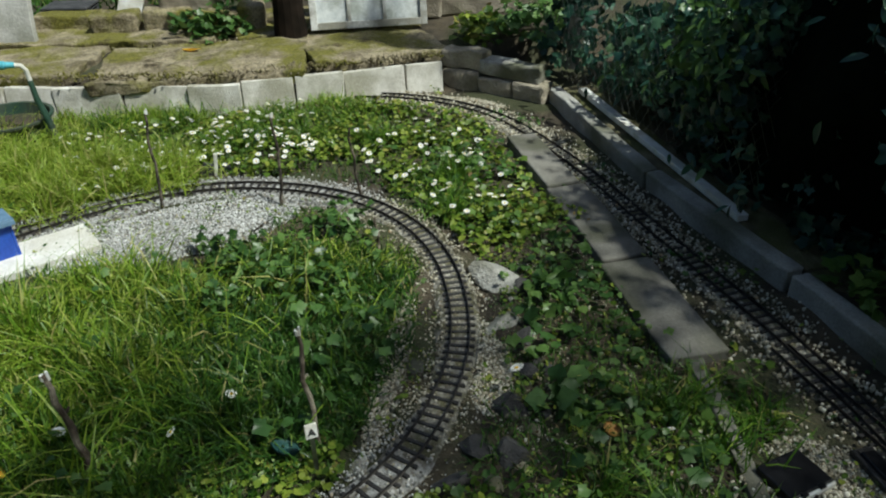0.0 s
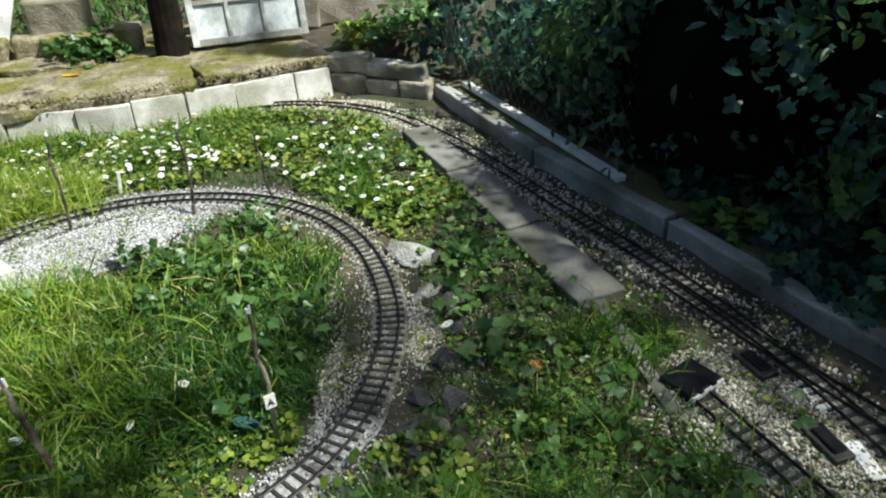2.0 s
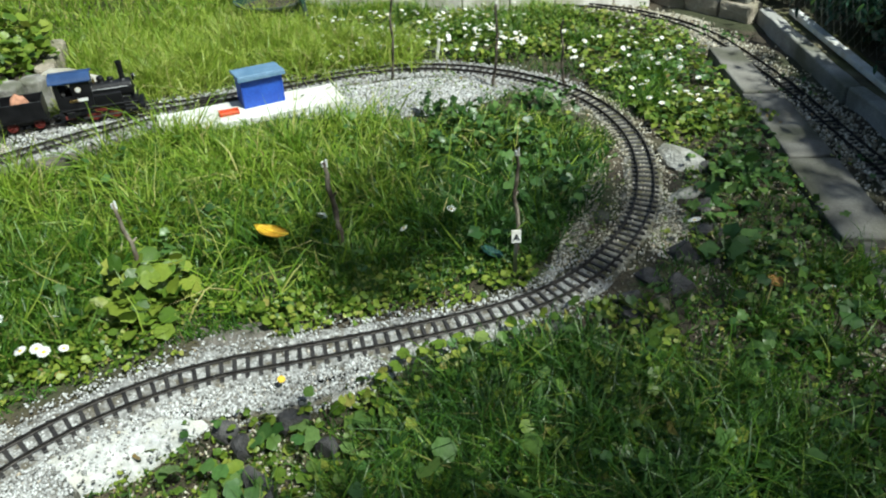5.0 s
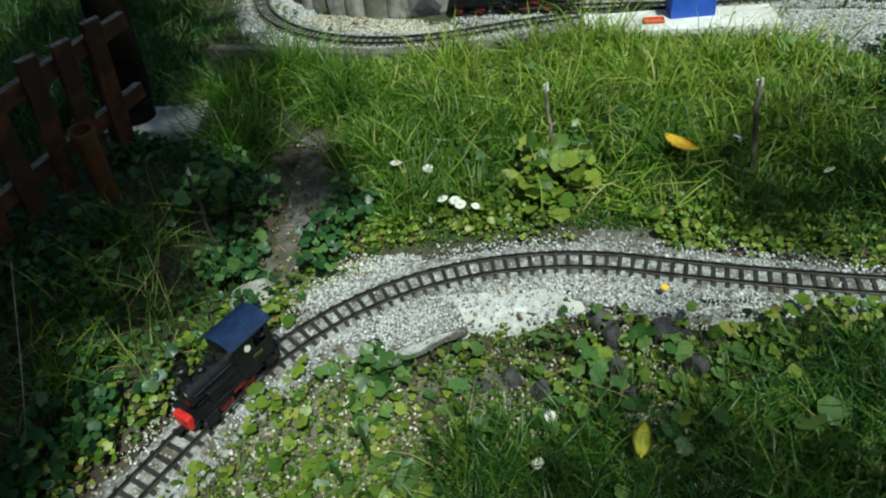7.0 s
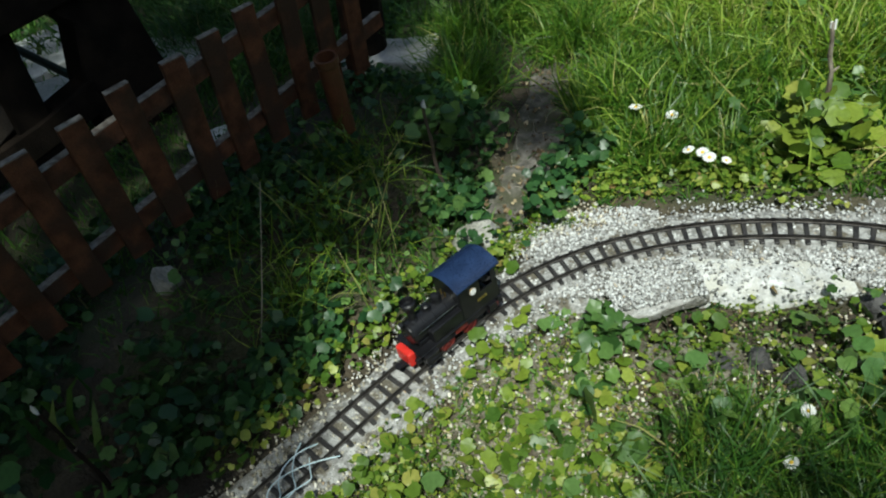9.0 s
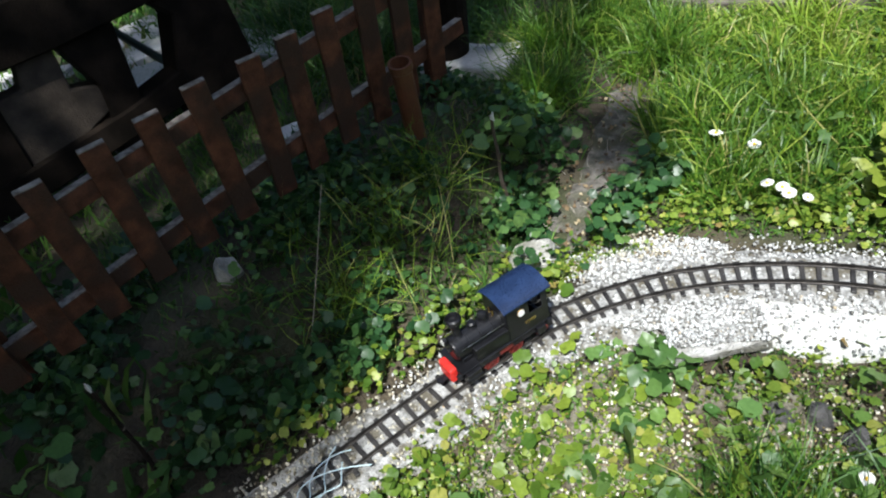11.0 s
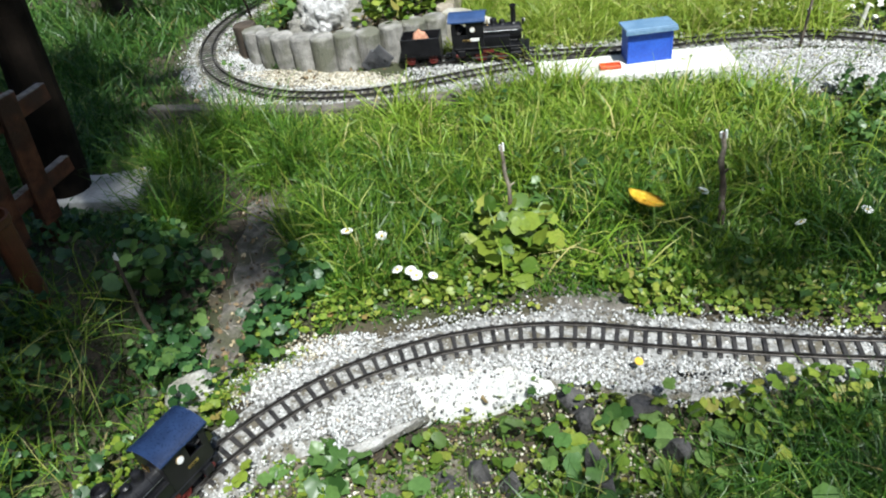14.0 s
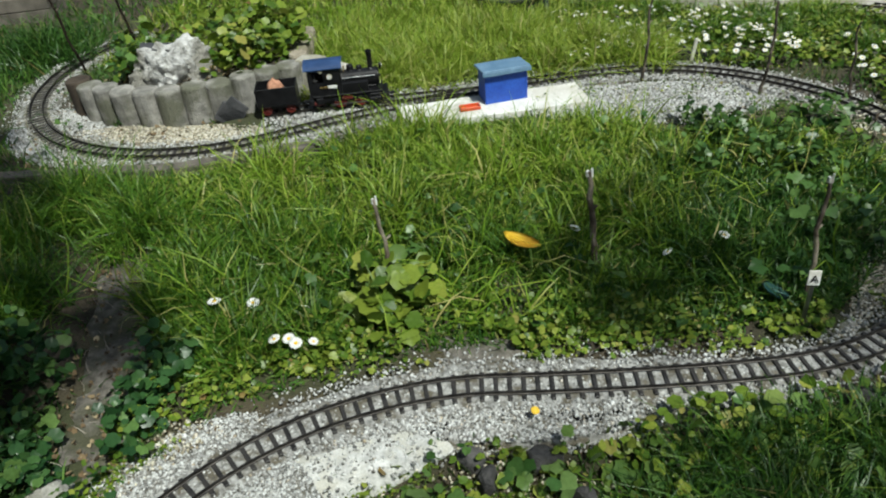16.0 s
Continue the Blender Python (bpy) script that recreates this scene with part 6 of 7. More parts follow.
def spread(n, x0, x1, y0, y1):
    return rng.uniform(x0, x1, n), rng.uniform(y0, y1, n)


def clump(x, y, s, k, lo=-0.2, hi=0.6):
    return ramp(wob(x, y, s, k), lo, hi)


def loop_inside(x, y):
    """1 inside the railway loop, west as far as the bare path."""
    top = np.interp(x, [-1.1, -0.55, -0.33, 0.1, 0.75, 1.1], [2.12, 2.36, 2.5, 2.45, 2.45, 2.3])
    low = np.interp(x, [-1.1, -0.75, -0.55, -0.28, 0.43, 0.8, 1.0, 1.1], [1.85, 1.5, 1.3, 1.4, 1.50, 1.62, 1.85, 2.05])
    return (y > low) & (y < top)


path_gap = lambda x, y: np.sqrt(((x + 0.82 + 0.35 * (y - 1.5) + 0.02 * np.sin(17 * y)) / 0.066) ** 2 + ((y - 1.45) / 0.42) ** 2)

x, y = spread(78000, -1.35, 1.15, 1.3, 2.55)
g = line_gap(x, y)
ok = loop_inside(x, y) & (g > 0.10 + 0.04 * wob(x, y, 9, 3)) & (path_gap(x, y) > 1.0)
x, y = x[ok], y[ok]
low = np.minimum(1, 0.25 + np.minimum(np.sqrt(((x - 0.12) / 0.10) ** 2 + ((y - 1.63) / 0.12) ** 2) ** 3, 1)) * np.minimum(1, 0.2 + np.sqrt(((x + 0.17) / 0.17) ** 2 + ((y - 1.52) / 0.13) ** 2) ** 3)
tall = 0.035 + 0.085 * (0.65 * ramp(wob(x, y, 4.2, 1), -1.2, 0.9) + 0.5 * ramp(wob(x, y, 13, 4), -0.6, 0.9)) * ramp(line_gap(x, y), 0.08, 0.3)
tall = tall * low
# share of blades with painted-in shade, growing towards the bend
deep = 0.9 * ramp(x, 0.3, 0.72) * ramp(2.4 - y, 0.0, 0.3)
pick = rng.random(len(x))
for sel, stuff, lab in ((pick < deep, M_SHADEGRASS, "green lawn grass inside the bend, darkened as shaded"), ((pick >= deep) & (pick < deep + (1 - deep) * 0.5 * ramp(y, 1.7, 2.15)), M_SUNGRASS, "pale lawn grass inside the loop, brightened as sunlit"),
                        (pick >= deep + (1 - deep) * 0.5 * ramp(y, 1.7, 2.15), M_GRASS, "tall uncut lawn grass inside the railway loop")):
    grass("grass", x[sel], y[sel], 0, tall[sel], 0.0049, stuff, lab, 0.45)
x, y = spread(110000, -2.4, 1.9, 0.3, 3.65)
g = line_gap(x, y)
ok = (g > 0.12) & (rng.random(len(x)) < 0.35 + 0.65 * clump(x, y, 5, 2)) & (path_gap(x, y) > 1.0) & (in_bed(x, y) < 0.3)
for cx, cy, rx, ry, tn, h, sd in GRAVEL:
    u, v = (x - cx) * math.cos(tn) + (y - cy) * math.sin(tn), -(x - cx) * math.sin(tn) + (y - cy) * math.cos(tn)
    ok &= (u / rx) ** 2 + (v / ry) ** 2 > 1.0
ok &= ~((x > -0.36) & (x < 0.32) & (np.abs(y - 2.645 - 0.3 * x) < 0.10))
ok &= ~((x > 1.55) & (x < 1.9) & (y > 1.5)) & (y < board_y(x) - 0.03)
x, y = x[ok], y[ok]
x2, y2 = spread(1500, -1.05, -0.55, 1.05, 1.85)
ok = (path_gap(x2, y2) < 1.25) & (rng.random(len(x2)) < 0.4)
grass("dry_grass", x2[ok], y2[ok], 0.02, 0.06, 0.002, M_WOODPALE, "dry straw bits on the bare path", 1.1)
in2 = ~ok & (path_gap(x2, y2) < 1.4)
leaves("litter", x2[in2], y2[in2], ground_z(x2[in2], y2[in2]) + 0.012, 0.005, 0.014, leaf_heart(), M_LITTER, "dry leaf litter on the bare path", 0.5, "litter")
chips("path_crumbs", x2[in2], y2[in2], ground_z(x2[in2], y2[in2]) + 0.006, rng.uniform(0.001, 0.004, in2.sum()), M_LITTER, "earth crumbs and pebbles on the bare path")
grass("turf", x, y, 0.015, 0.05, 0.0042, M_TURF, "short mixed turf over the garden floor", 0.55)
# arching longer blades above the lawn
x, y = spread(22000, -0.9, 1.1, 1.4, 2.5)
ok = loop_inside(x, y) & (line_gap(x, y) > 0.17) & (rng.random(len(x)) < (0.04 + 0.8 * clump(x, y, 9, 1.5)) * (0.15 + 0.85 * ramp(y - 0.3 * np.abs(x + 0.1), 1.65, 2.05)) * (1 - 0.75 * ramp(x, 0.25, 0.6)))
grass("long_grass", x[ok], y[ok], 0.08, 0.17, 0.0048, M_LONGGRASS, "long arching pale blades above the lawn", 0.45, (0.6, 0.9, 1.2))
# long tufts
def tufts(spots, n, label, lo=0.09, hi=0.2, material=None, width=0.0042):
    xs, ys = [], []
    for cx, cy, r in spots:
        m = int(n * r / 0.1)
        t, q = rng.uniform(0, 2 * np.pi, m), np.abs(rng.normal(0, 0.5, m)) * r
        xs.append(cx + q * np.cos(t)); ys.append(cy + q * np.sin(t))
    grass("grass_tuft", np.concatenate(xs), np.concatenate(ys), lo, hi, width, material or M_GRASS, label, 0.5, (0.5, 0.85, 1.1))


tufts([(-1.09, 1.5, 0.12), (-1.3, 1.75, 0.15), (-1.2, 1.95, 0.2), (-0.95, 1.85, 0.15)], 420, "long grass tuft beside the bare path")
tufts([(-0.93, 0.84, 0.2), (-0.98, 1.0, 0.14), (-0.9, 0.65, 0.12)], 60, "long pale grass tuft at the foot of the fence", 0.06, 0.2, M_LONGGRASS, 0.0026)
tufts([(-0.95, 0.8, 0.22), (-1.0, 1.0, 0.16), (-0.9, 0.62, 0.14)], 70, "dark grass at the foot of the fence", 0.04, 0.14, M_GRASS, 0.003)
wx, wy = spread(28000, -0.12, 1.15, 0.3, 1.32)
okw = (wy < np.interp(wx, [-0.12, 0.1, 0.3, 0.42, 0.75, 1.15], [0.85, 1.0, 1.08, 1.22, 1.28, 1.12]) + 0.03 * wob(wx, wy, 21, 2)) & (rng.random(28000) < 0.25 + 0.75 * clump(wx, wy, 9, 4, -0.6, 0.4))
half = okw & (rng.random(28000) < 0.5)
grass("grass", wx[half], wy[half], 0.04, 0.115, 0.0034, M_GRASS, "long green grass in the foreground", 0.5, (0.6, 0.9, 1.2))
# the other half of these blades carries shade in its colour
half = okw & ~half
grass("grass", wx[half], wy[half], 0.04, 0.115, 0.0034, M_SHADEGRASS, "long green grass in the foreground, darkened as shaded", 0.5, (0.6, 0.9, 1.2))
tufts([(0.55, 1.12, 0.13), (0.45, 0.85, 0.2), (0.2, 0.72, 0.2), (0.75, 1.05, 0.15), (0.65, 0.75, 0.25), (0.85, 0.9, 0.2)], 330, "green grass tuft in the foreground, darkened as shaded", 0.05, 0.11, M_SHADEGRASS)
tufts([(0.48, 1.21, 0.08), (0.58, 1.25, 0.08), (0.68, 1.27, 0.08), (0.8, 1.28, 0.07)], 300, "grass leaning over the gravel, darkened as shaded", 0.04, 0.09, M_SHADEGRASS, 0.003)
# sunlight behind the loop is put into the colour of these blades
tufts([(0.3, 3.2, 0.25), (0.05, 3.3, 0.3), (-0.3, 3.1, 0.3), (0.15, 3.05, 0.2), (-0.6, 3.3, 0.3), (-0.1, 3.55, 0.25), (-0.45, 2.95, 0.2), (0.5, 3.1, 0.2), (-0.2, 3.35, 0.25)], 560, "long grass behind the loop, brightened as sunlit", 0.06, 0.14, M_SUNGRASS)
wx, wy = spread(26000, -0.85, 0.75, 2.72, 3.8)
okw = (line_gap(wx, wy) > 0.10) & (in_bed(wx, wy) < 0.2) & (wy < board_y(wx) - 0.03) & (wy > 2.8 + 0.1 * wx) & (rng.random(26000) < (0.25 + 0.75 * clump(wx, wy, 8, 5)) * (1 - 0.88 * ramp(wx, 0.15, 0.5)))
grass("grass", wx[okw], wy[okw], 0.03, 0.09, 0.005, M_SUNGRASS, "yellow-green grass behind the siding, brightened as sunlit", 0.75)
wx, wy = spread(26000, -4.6, -1.75, 0.2, 5.2)
okw = (line_gap(wx, wy) > 0.14) & (((wx + 1.64) / 0.42) ** 2 + ((wy - 2.46) / 0.42) ** 2 > 1) & (rng.random(26000) < 0.3 + 0.7 * clump(wx, wy, 4, 3))
grass("rough_grass", wx[okw], wy[okw], 0.03, 0.11, 0.007, M_TURF, "rough shaded grass beyond the fence and the far bend", 0.5)
wx, wy = spread(9000, -1.9, -0.2, 3.1, 4.5)
okw = (line_gap(wx, wy) > 0.14) & (in_bed(wx, wy) < 0.2) & (wy < board_y(wx) - 0.03)
grass("rough_grass", wx[okw], wy[okw], 0.03, 0.12, 0.006, M_LONGGRASS, "rough grass behind the raised bed", 0.5)
tufts([(0.5, 3.3, 0.15), (0.8, 3.3, 0.18), (1.05, 3.25, 0.15), (1.3, 3.1, 0.12), (1.45, 2.7, 0.14), (1.35, 2.45, 0.1), (0.95, 3.45, 0.14), (0.6, 3.6, 0.14), (1.25, 3.4, 0.12), (0.3, 3.65, 0.15)], 200, "meadow grass between the daisies", 0.05, 0.12)
tufts([(1.2, 1.3, 0.15), (1.3, 1.2, 0.2), (1.5, 1.3, 0.12), (1.62, 1.35, 0.1), (1.25, 0.8, 0.2), (1.42, 0.8, 0.12), (1.55, 1.45, 0.1), (1.2, 0.95, 0.2), (1.4, 1.0, 0.15), (1.45, 1.45, 0.12), (1.05, 1.15, 0.15)], 110, "shaded grass tuft beside the stones", 0.04, 0.10)
fx = rng.uniform(-0.6, 1.45, 5200)
fy = board_y(fx) - 0.03 - np.abs(rng.normal(0, 0.05, 5200))
okf = (line_gap(fx, fy) > 0.07) & (rng.random(5200) < 0.2 + 0.8 * clump(fx, fy, 9, 3)) & (np.abs(fx + 0.03) > 0.14)
grass("grass_tuft", fx[okf], fy[okf], 0.03, 0.085, 0.0045, M_LONGGRASS, "grass growing along the pale edging boards", 0.4)
fx = rng.uniform(-0.9, 1.8, 2600)
fy = board_y(fx) + rng.choice([0.06, 0.06, 0.06, 0.605], 2600) + rng.normal(0, 0.025, 2600)
chips("moss", fx, fy, np.full(len(fx), 0.138) + rng.uniform(-0.012, 0.008, len(fx)), rng.uniform(0.002, 0.008, len(fx)), M_MOSS, "crumbs of earth and moss in the joints of the terrace")
tufts([(-2.3, 2.3, 0.4), (-2.0, 1.9, 0.4), (-2.4, 1.6, 0.4), (-1.9, 1.5, 0.2), (-2.7, 2.2, 0.4), (-2.2, 3.3, 0.3), (-2.5, 2.7, 0.4), (-2.9, 2.7, 0.4), (-1.75, 1.75, 0.2), (-3.0, 1.9, 0.4)], 700, "shaded grass beyond the fence", 0.07, 0.17, M_SHADEGRASS, 0.006)

wx, wy = spread(42000, -4.9, 4.3, -3.7, 6.9)
okw = ((wy < 0.25) | (wy > 5.1) | (wx < -3.0)) & ~((wx > 1.85) & (wy < 3.6)) & (np.hypot(wx - 0.1, wy) > 0.45)
grass("rough_grass", wx[okw], wy[okw], 0.04, 0.11, 0.018, M_TURF, "rough trodden grass over the rest of the plot", 0.5)

LITTER_BIT = leaf_long()
HEART = [leaf_lobes(k, 7, 0.06, 1.05) for k in (1, 2, 3)]
LOBED = [leaf_lobes(k, 5, 0.17, 1.0) for k in (4, 5, 6)]
LONG = leaf_long()
IVY = [leaf_lobes(k, 5, 0.2, 1.05, 20) for k in (7, 8, 9)]


def ground_leaves(n, area, keep_fn, lo, hi, shape, material, label, up=0.03, tilt=0.45):
    x, y = spread(n, *area)
    ok = keep_fn(x, y)
    x, y = x[ok], y[ok]
    leaves("leaves", x, y, ground_z(x, y) + rng.uniform(0.004, up, len(x)), lo, hi, shape, material, label, tilt)


def off_bank(x, y):
    """True off the gravel bank that the flat edge stone holds."""
    return (((x + 0.38) / 0.19) ** 2 + ((y - 1.03) / 0.13) ** 2 > 1) | (0.697 * (y - 1.0) - 0.717 * (x + 0.272) < -0.045)


# creeping yellow-green plants along the inner edge of the near track
ground_leaves(6500, (-0.5, 0.75, 1.34, 1.62), lambda x, y: (line_gap(x, y) > 0.075) & (rng.random(len(x)) < 0.3 + 0.7 * clump(x, y, 13, 4, -0.4, 0.5)) & (y > 1.3 + 0.12 * x) & (((x - 0.0) / 0.13) ** 2 + ((y - 1.43) / 0.06) ** 2 > 1), 0.007, 0.024, HEART, M_LIGHTLEAF, "yellow-green creeping leaves along the track")
ground_leaves(900, (-0.38, 0.2, 1.36, 1.54), lambda x, y: (line_gap(x, y) > 0.08) & (rng.random(len(x)) < clump(x, y, 14, 2, -0.3, 0.5)) & (((x - 0.0) / 0.13) ** 2 + ((y - 1.43) / 0.06) ** 2 > 1), 0.012, 0.032, HEART, M_LIGHTLEAF, "bright heart-shaped leaves below the twig post", 0.045)
ground_leaves(3000, (-0.66, -0.2, 1.15, 1.48), lambda x, y: (line_gap(x, y) > 0.105) & (path_gap(x, y) > 1.0) & (y > 1.2 + 0.75 * (x + 0.5)) & (rng.random(len(x)) < 0.3 + 0.7 * clump(x, y, 12, 1)), 0.006, 0.022, HEART, M_LIGHTLEAF, "creeping leaves at the edge of the lawn", 0.03)
# south of the near track
ground_leaves(13500, (-0.62, 1.0, 0.35, 1.42), lambda x, y: (line_gap(x, y) > 0.06) & (rng.random(len(x)) < 0.3 + 0.7 * clump(x, y, 12, 5, -0.5, 0.5) * (0.4 + 0.6 * clump(x, y, 4, 2, -0.5, 0.4))) & off_bank(x, y) & (y < south_edge(x) + 0.015) & ((x < -0.09) | (y > 0.97) | (rng.random(len(x)) < 0.1)), 0.009, 0.036, HEART, M_LIGHTLEAF, "yellow-green creeping leaves in the foreground", 0.045, 0.55)
sx_, sy_ = spread(16000, -0.6, 0.6, 0.35, 1.2)
oks = (line_gap(sx_, sy_) > 0.09) & (rng.random(16000) < 0.15 + 0.85 * clump(sx_, sy_, 9, 7))
chips("gravel", sx_[oks], sy_[oks], ground_z(sx_[oks], sy_[oks]) + rng.uniform(0.003, 0.012, oks.sum()), rng.uniform(0.0015, 0.005, oks.sum()), M_DIRTY, "scattered limestone chips between the weeds")
sx_, sy_ = spread(7500, 1.0, 1.72, 0.6, 2.1)
oks = (line_gap(sx_, sy_) > 0.12) & (sx_ > 1.07 + 0.2 * (sy_ - 1.5)) & (rng.random(7500) < 0.15 + 0.6 * clump(sx_, sy_, 8, 5))
chips("gravel", sx_[oks], sy_[oks], ground_z(sx_[oks], sy_[oks]) + 0.003, rng.uniform(0.0015, 0.0048, oks.sum()), M_DIRTY, "scattered chips on the bare earth beside the slabs")
sx_, sy_ = spread(22000, -0.62, 1.7, 0.35, 1.9)
oks = (line_gap(sx_, sy_) > 0.09) & ((sy_ < 1.2) | (sx_ > 1.1)) & (rng.random(22000) < 0.35 + 0.65 * clump(sx_, sy_, 7, 3))
leaves("litter", sx_[oks], sy_[oks], ground_z(sx_[oks], sy_[oks]) + rng.uniform(0.004, 0.014, oks.sum()), 0.004, 0.013, LITTER_BIT, M_LITTER, "brown leaf litter between the weeds", 0.5, "litter")
ground_leaves(1100, (-0.55, 1.1, 0.45, 1.3), lambda x, y: (line_gap(x, y) > 0.12) & (clump(x, y, 9, 9) > 0.35) & off_bank(x, y) & ((x < -0.05) | (y > 0.9) | (rng.random(len(x)) < 0.25)), 0.02, 0.042, HEART, M_LEAF, "larger green leaves among the creepers", 0.07, 0.6)
ground_leaves(5200, (-0.62, 0.1, 0.35, 1.12), lambda x, y: (line_gap(x, y) > 0.085) & off_bank(x, y) & (rng.random(len(x)) < 0.3 + 0.7 * clump(x, y, 10, 8)), 0.006, 0.018, LONG, M_LEAF, "narrow dark weeds between the creepers", 0.03, 0.7)
TINY = ([(0, 0, 0), (0.42, 0.5, 0.1), (0, 1, -0.05), (-0.42, 0.5, 0.1)], [(0, 1, 2), (0, 2, 3)])
ground_leaves(30000, (-0.62, 0.15, 0.3, 1.14), lambda x, y: (line_gap(x, y) > 0.08) & off_bank(x, y) & (rng.random(len(x)) < 0.3 + 0.7 * clump(x, y, 8, 3)), 0.004, 0.013, TINY, M_LIGHTLEAF, "carpet of tiny yellow-green weeds", 0.018, 0.5)
ground_leaves(16000, (0.6, 1.75, 0.5, 2.2), lambda x, y: (line_gap(x, y) > 0.08) & (x > np.interp(y, [0.5, 1.2, 1.5, 2.2], [0.5, 0.75, 1.05, 1.3])) & (x < np.interp(y, [0.5, 1.5, 1.56, 2.9], [1.75, 1.65, 1.56, 1.74])) & (rng.random(len(x)) < 0.2 + 0.8 * clump(x, y, 8, 4)), 0.003, 0.012, TINY, M_LEAF, "carpet of tiny shaded weeds", 0.018, 0.5)
ground_leaves(9000, (-0.5, 0.8, 1.33, 1.66), lambda x, y: (line_gap(x, y) > 0.07) & (((x - 0.0) / 0.13) ** 2 + ((y - 1.43) / 0.06) ** 2 > 1) & (rng.random(len(x)) < 0.1 + 0.9 * clump(x, y, 12, 6)), 0.003, 0.012, TINY, M_LIGHTLEAF, "carpet of tiny weeds beside the gravel", 0.02, 0.5)
ground_leaves(15000, (0.5, 1.25, 1.3, 2.7), lambda x, y: (line_gap(x, y) > 0.055) & (line_gap(x, y) < 0.15) & (mossy(x, y) > 0.5) & (rng.random(len(x)) < 0.08 + 0.8 * clump(x, y, 11, 6, -0.2, 0.7)), 0.003, 0.011, TINY, M_LIGHTLEAF, "yellow-green moss weeds in the gravel of the bend", 0.012, 0.4)
ground_leaves(900, (0.5, 1.25, 1.3, 2.7), lambda x, y: (line_gap(x, y) > 0.08) & (line_gap(x, y) < 0.16) & (mossy(x, y) > 0.5) & (clump(x, y, 9, 2) > 0.4), 0.012, 0.03, HEART, M_LIGHTLEAF, "creeping leaves over the edge of the bend", 0.03, 0.5)
# ivy floor by the fence, its shade partly put into the leaf colour
ground_leaves(9000, (-1.35, -0.55, 0.05, 1.4), lambda x, y: (line_gap(x, y) > 0.11) & (path_gap(x, y) > 1.1) & (rng.random(len(x)) < 0.15 + 0.85 * clump(x, y, 8, 1, -0.5, 0.5)) & (((x + 1.08) / 0.1) ** 2 + ((y - 0.42) / 0.14) ** 2 > 1) & (x < -0.62 + 0.15 * (y - 0.7)), 0.014, 0.036, HEART, M_SHADEIVY, "dense ivy leaves below the fence, darkened as shaded", 0.08, 0.6)
ground_leaves(120, (-1.15, -0.74, 0.0, 0.42), lambda x, y: (line_gap(x, y) > 0.18) & (clump(x, y, 9, 2) > 0.3), 0.03, 0.06, HEART, M_SHADEIVY, "broad leaves below the fence, darkened as shaded", 0.12, 0.4)
ground_leaves(2200, (-0.95, -0.6, 0.3, 1.3), lambda x, y: (line_gap(x, y) > 0.08) & (line_gap(x, y) < 0.19) & (path_gap(x, y) > 1.0) & (x < -0.5 + 0.3 * (y - 0.7)), 0.012, 0.026, HEART, M_LIGHTLEAF, "yellow-green creepers at the edge of the gravel", 0.05)
ground_leaves(1500, (0.1, 0.95, 2.45, 2.85), lambda x, y: (line_gap(x, y) > 0.06) & (rng.random(len(x)) < 0.1 + 0.9 * clump(x, y, 17, 6)), 0.004, 0.014, LOBED, M_LIGHTLEAF, "weeds scattered through the gravel", 0.04)
# right-hand side between loop and slabs
ground_leaves(3600, (1.0, 1.8, 0.7, 3.0), lambda x, y: (line_gap(x, y) > 0.1) & (x > np.interp(y, [0.7, 1.5, 2.0, 2.4, 3.0], [0.95, 1.25, 1.4, 1.38, 1.3])) & (x < np.interp(y, [0.7, 1.5, 1.56, 2.9], [1.42, 1.6, 1.56, 1.74])) & (rng.random(len(x)) < 0.1 + 0.9 * clump(x, y, 7, 6)), 0.016, 0.042, LOBED, M_LEAF, "green ground leaves beside the slabs", 0.05)
# daisy meadow at the back
ground_leaves(12000, (0.0, 1.75, 2.95, 3.6), lambda x, y: (line_gap(x, y) > 0.09) & (np.hypot(x - 0.667, y - 3.03) > 0.065) & (y < board_y(x) - 0.05) & (rng.random(len(x)) < 0.3 + 0.7 * clump(x, y, 9, 7)), 0.012, 0.032, LOBED, M_LIGHTLEAF, "sunlit strawberry leaves under the daisies", 0.05)
ground_leaves(3200, (1.22, 1.72, 2.2, 3.1), lambda x, y: (line_gap(x, y) > 0.09) & (rng.random(len(x)) < 0.2 + 0.8 * clump(x, y, 8, 2)), 0.014, 0.034, LOBED, M_LIGHTLEAF, "sunlit leaves between daisies", 0.05)
# inside the bend near twigs
ground_leaves(1500, (0.55, 1.1, 2.1, 2.52), lambda x, y: (line_gap(x, y) > 0.09) & (rng.random(len(x)) < clump(x, y, 9, 1, -0.3, 0.6)), 0.02, 0.042, LOBED, M_LEAF, "leafy plants inside the bend", 0.1, 0.6)
lawn_leaf = lambda x, y: loop_inside(x, y) & (line_gap(x, y) > 0.12) & (clump(x, y, 7, 2) > 0.45)
ground_leaves(800, (-0.5, 1.05, 1.45, 2.4), lawn_leaf, 0.018, 0.042, LOBED, M_LEAF, "broad leaves in the tall grass", 0.085)
ground_leaves(150, (0.45, 1.05, 1.6, 2.5), lawn_leaf, 0.03, 0.05, LOBED, M_LEAF, "broad leaves in the tall grass", 0.11)
ground_leaves(420, (-0.3, 1.35, 0.7, 1.5), lambda x, y: (line_gap(x, y) > 0.09) & (y < south_edge(x)) & (clump(x, y, 13, 4) > 0.4) & off_bank(x, y) & (x < 0.75), 0.03, 0.062, HEART, M_BROAD, "broad fresh weeds between grass and stones", 0.08, 0.6)
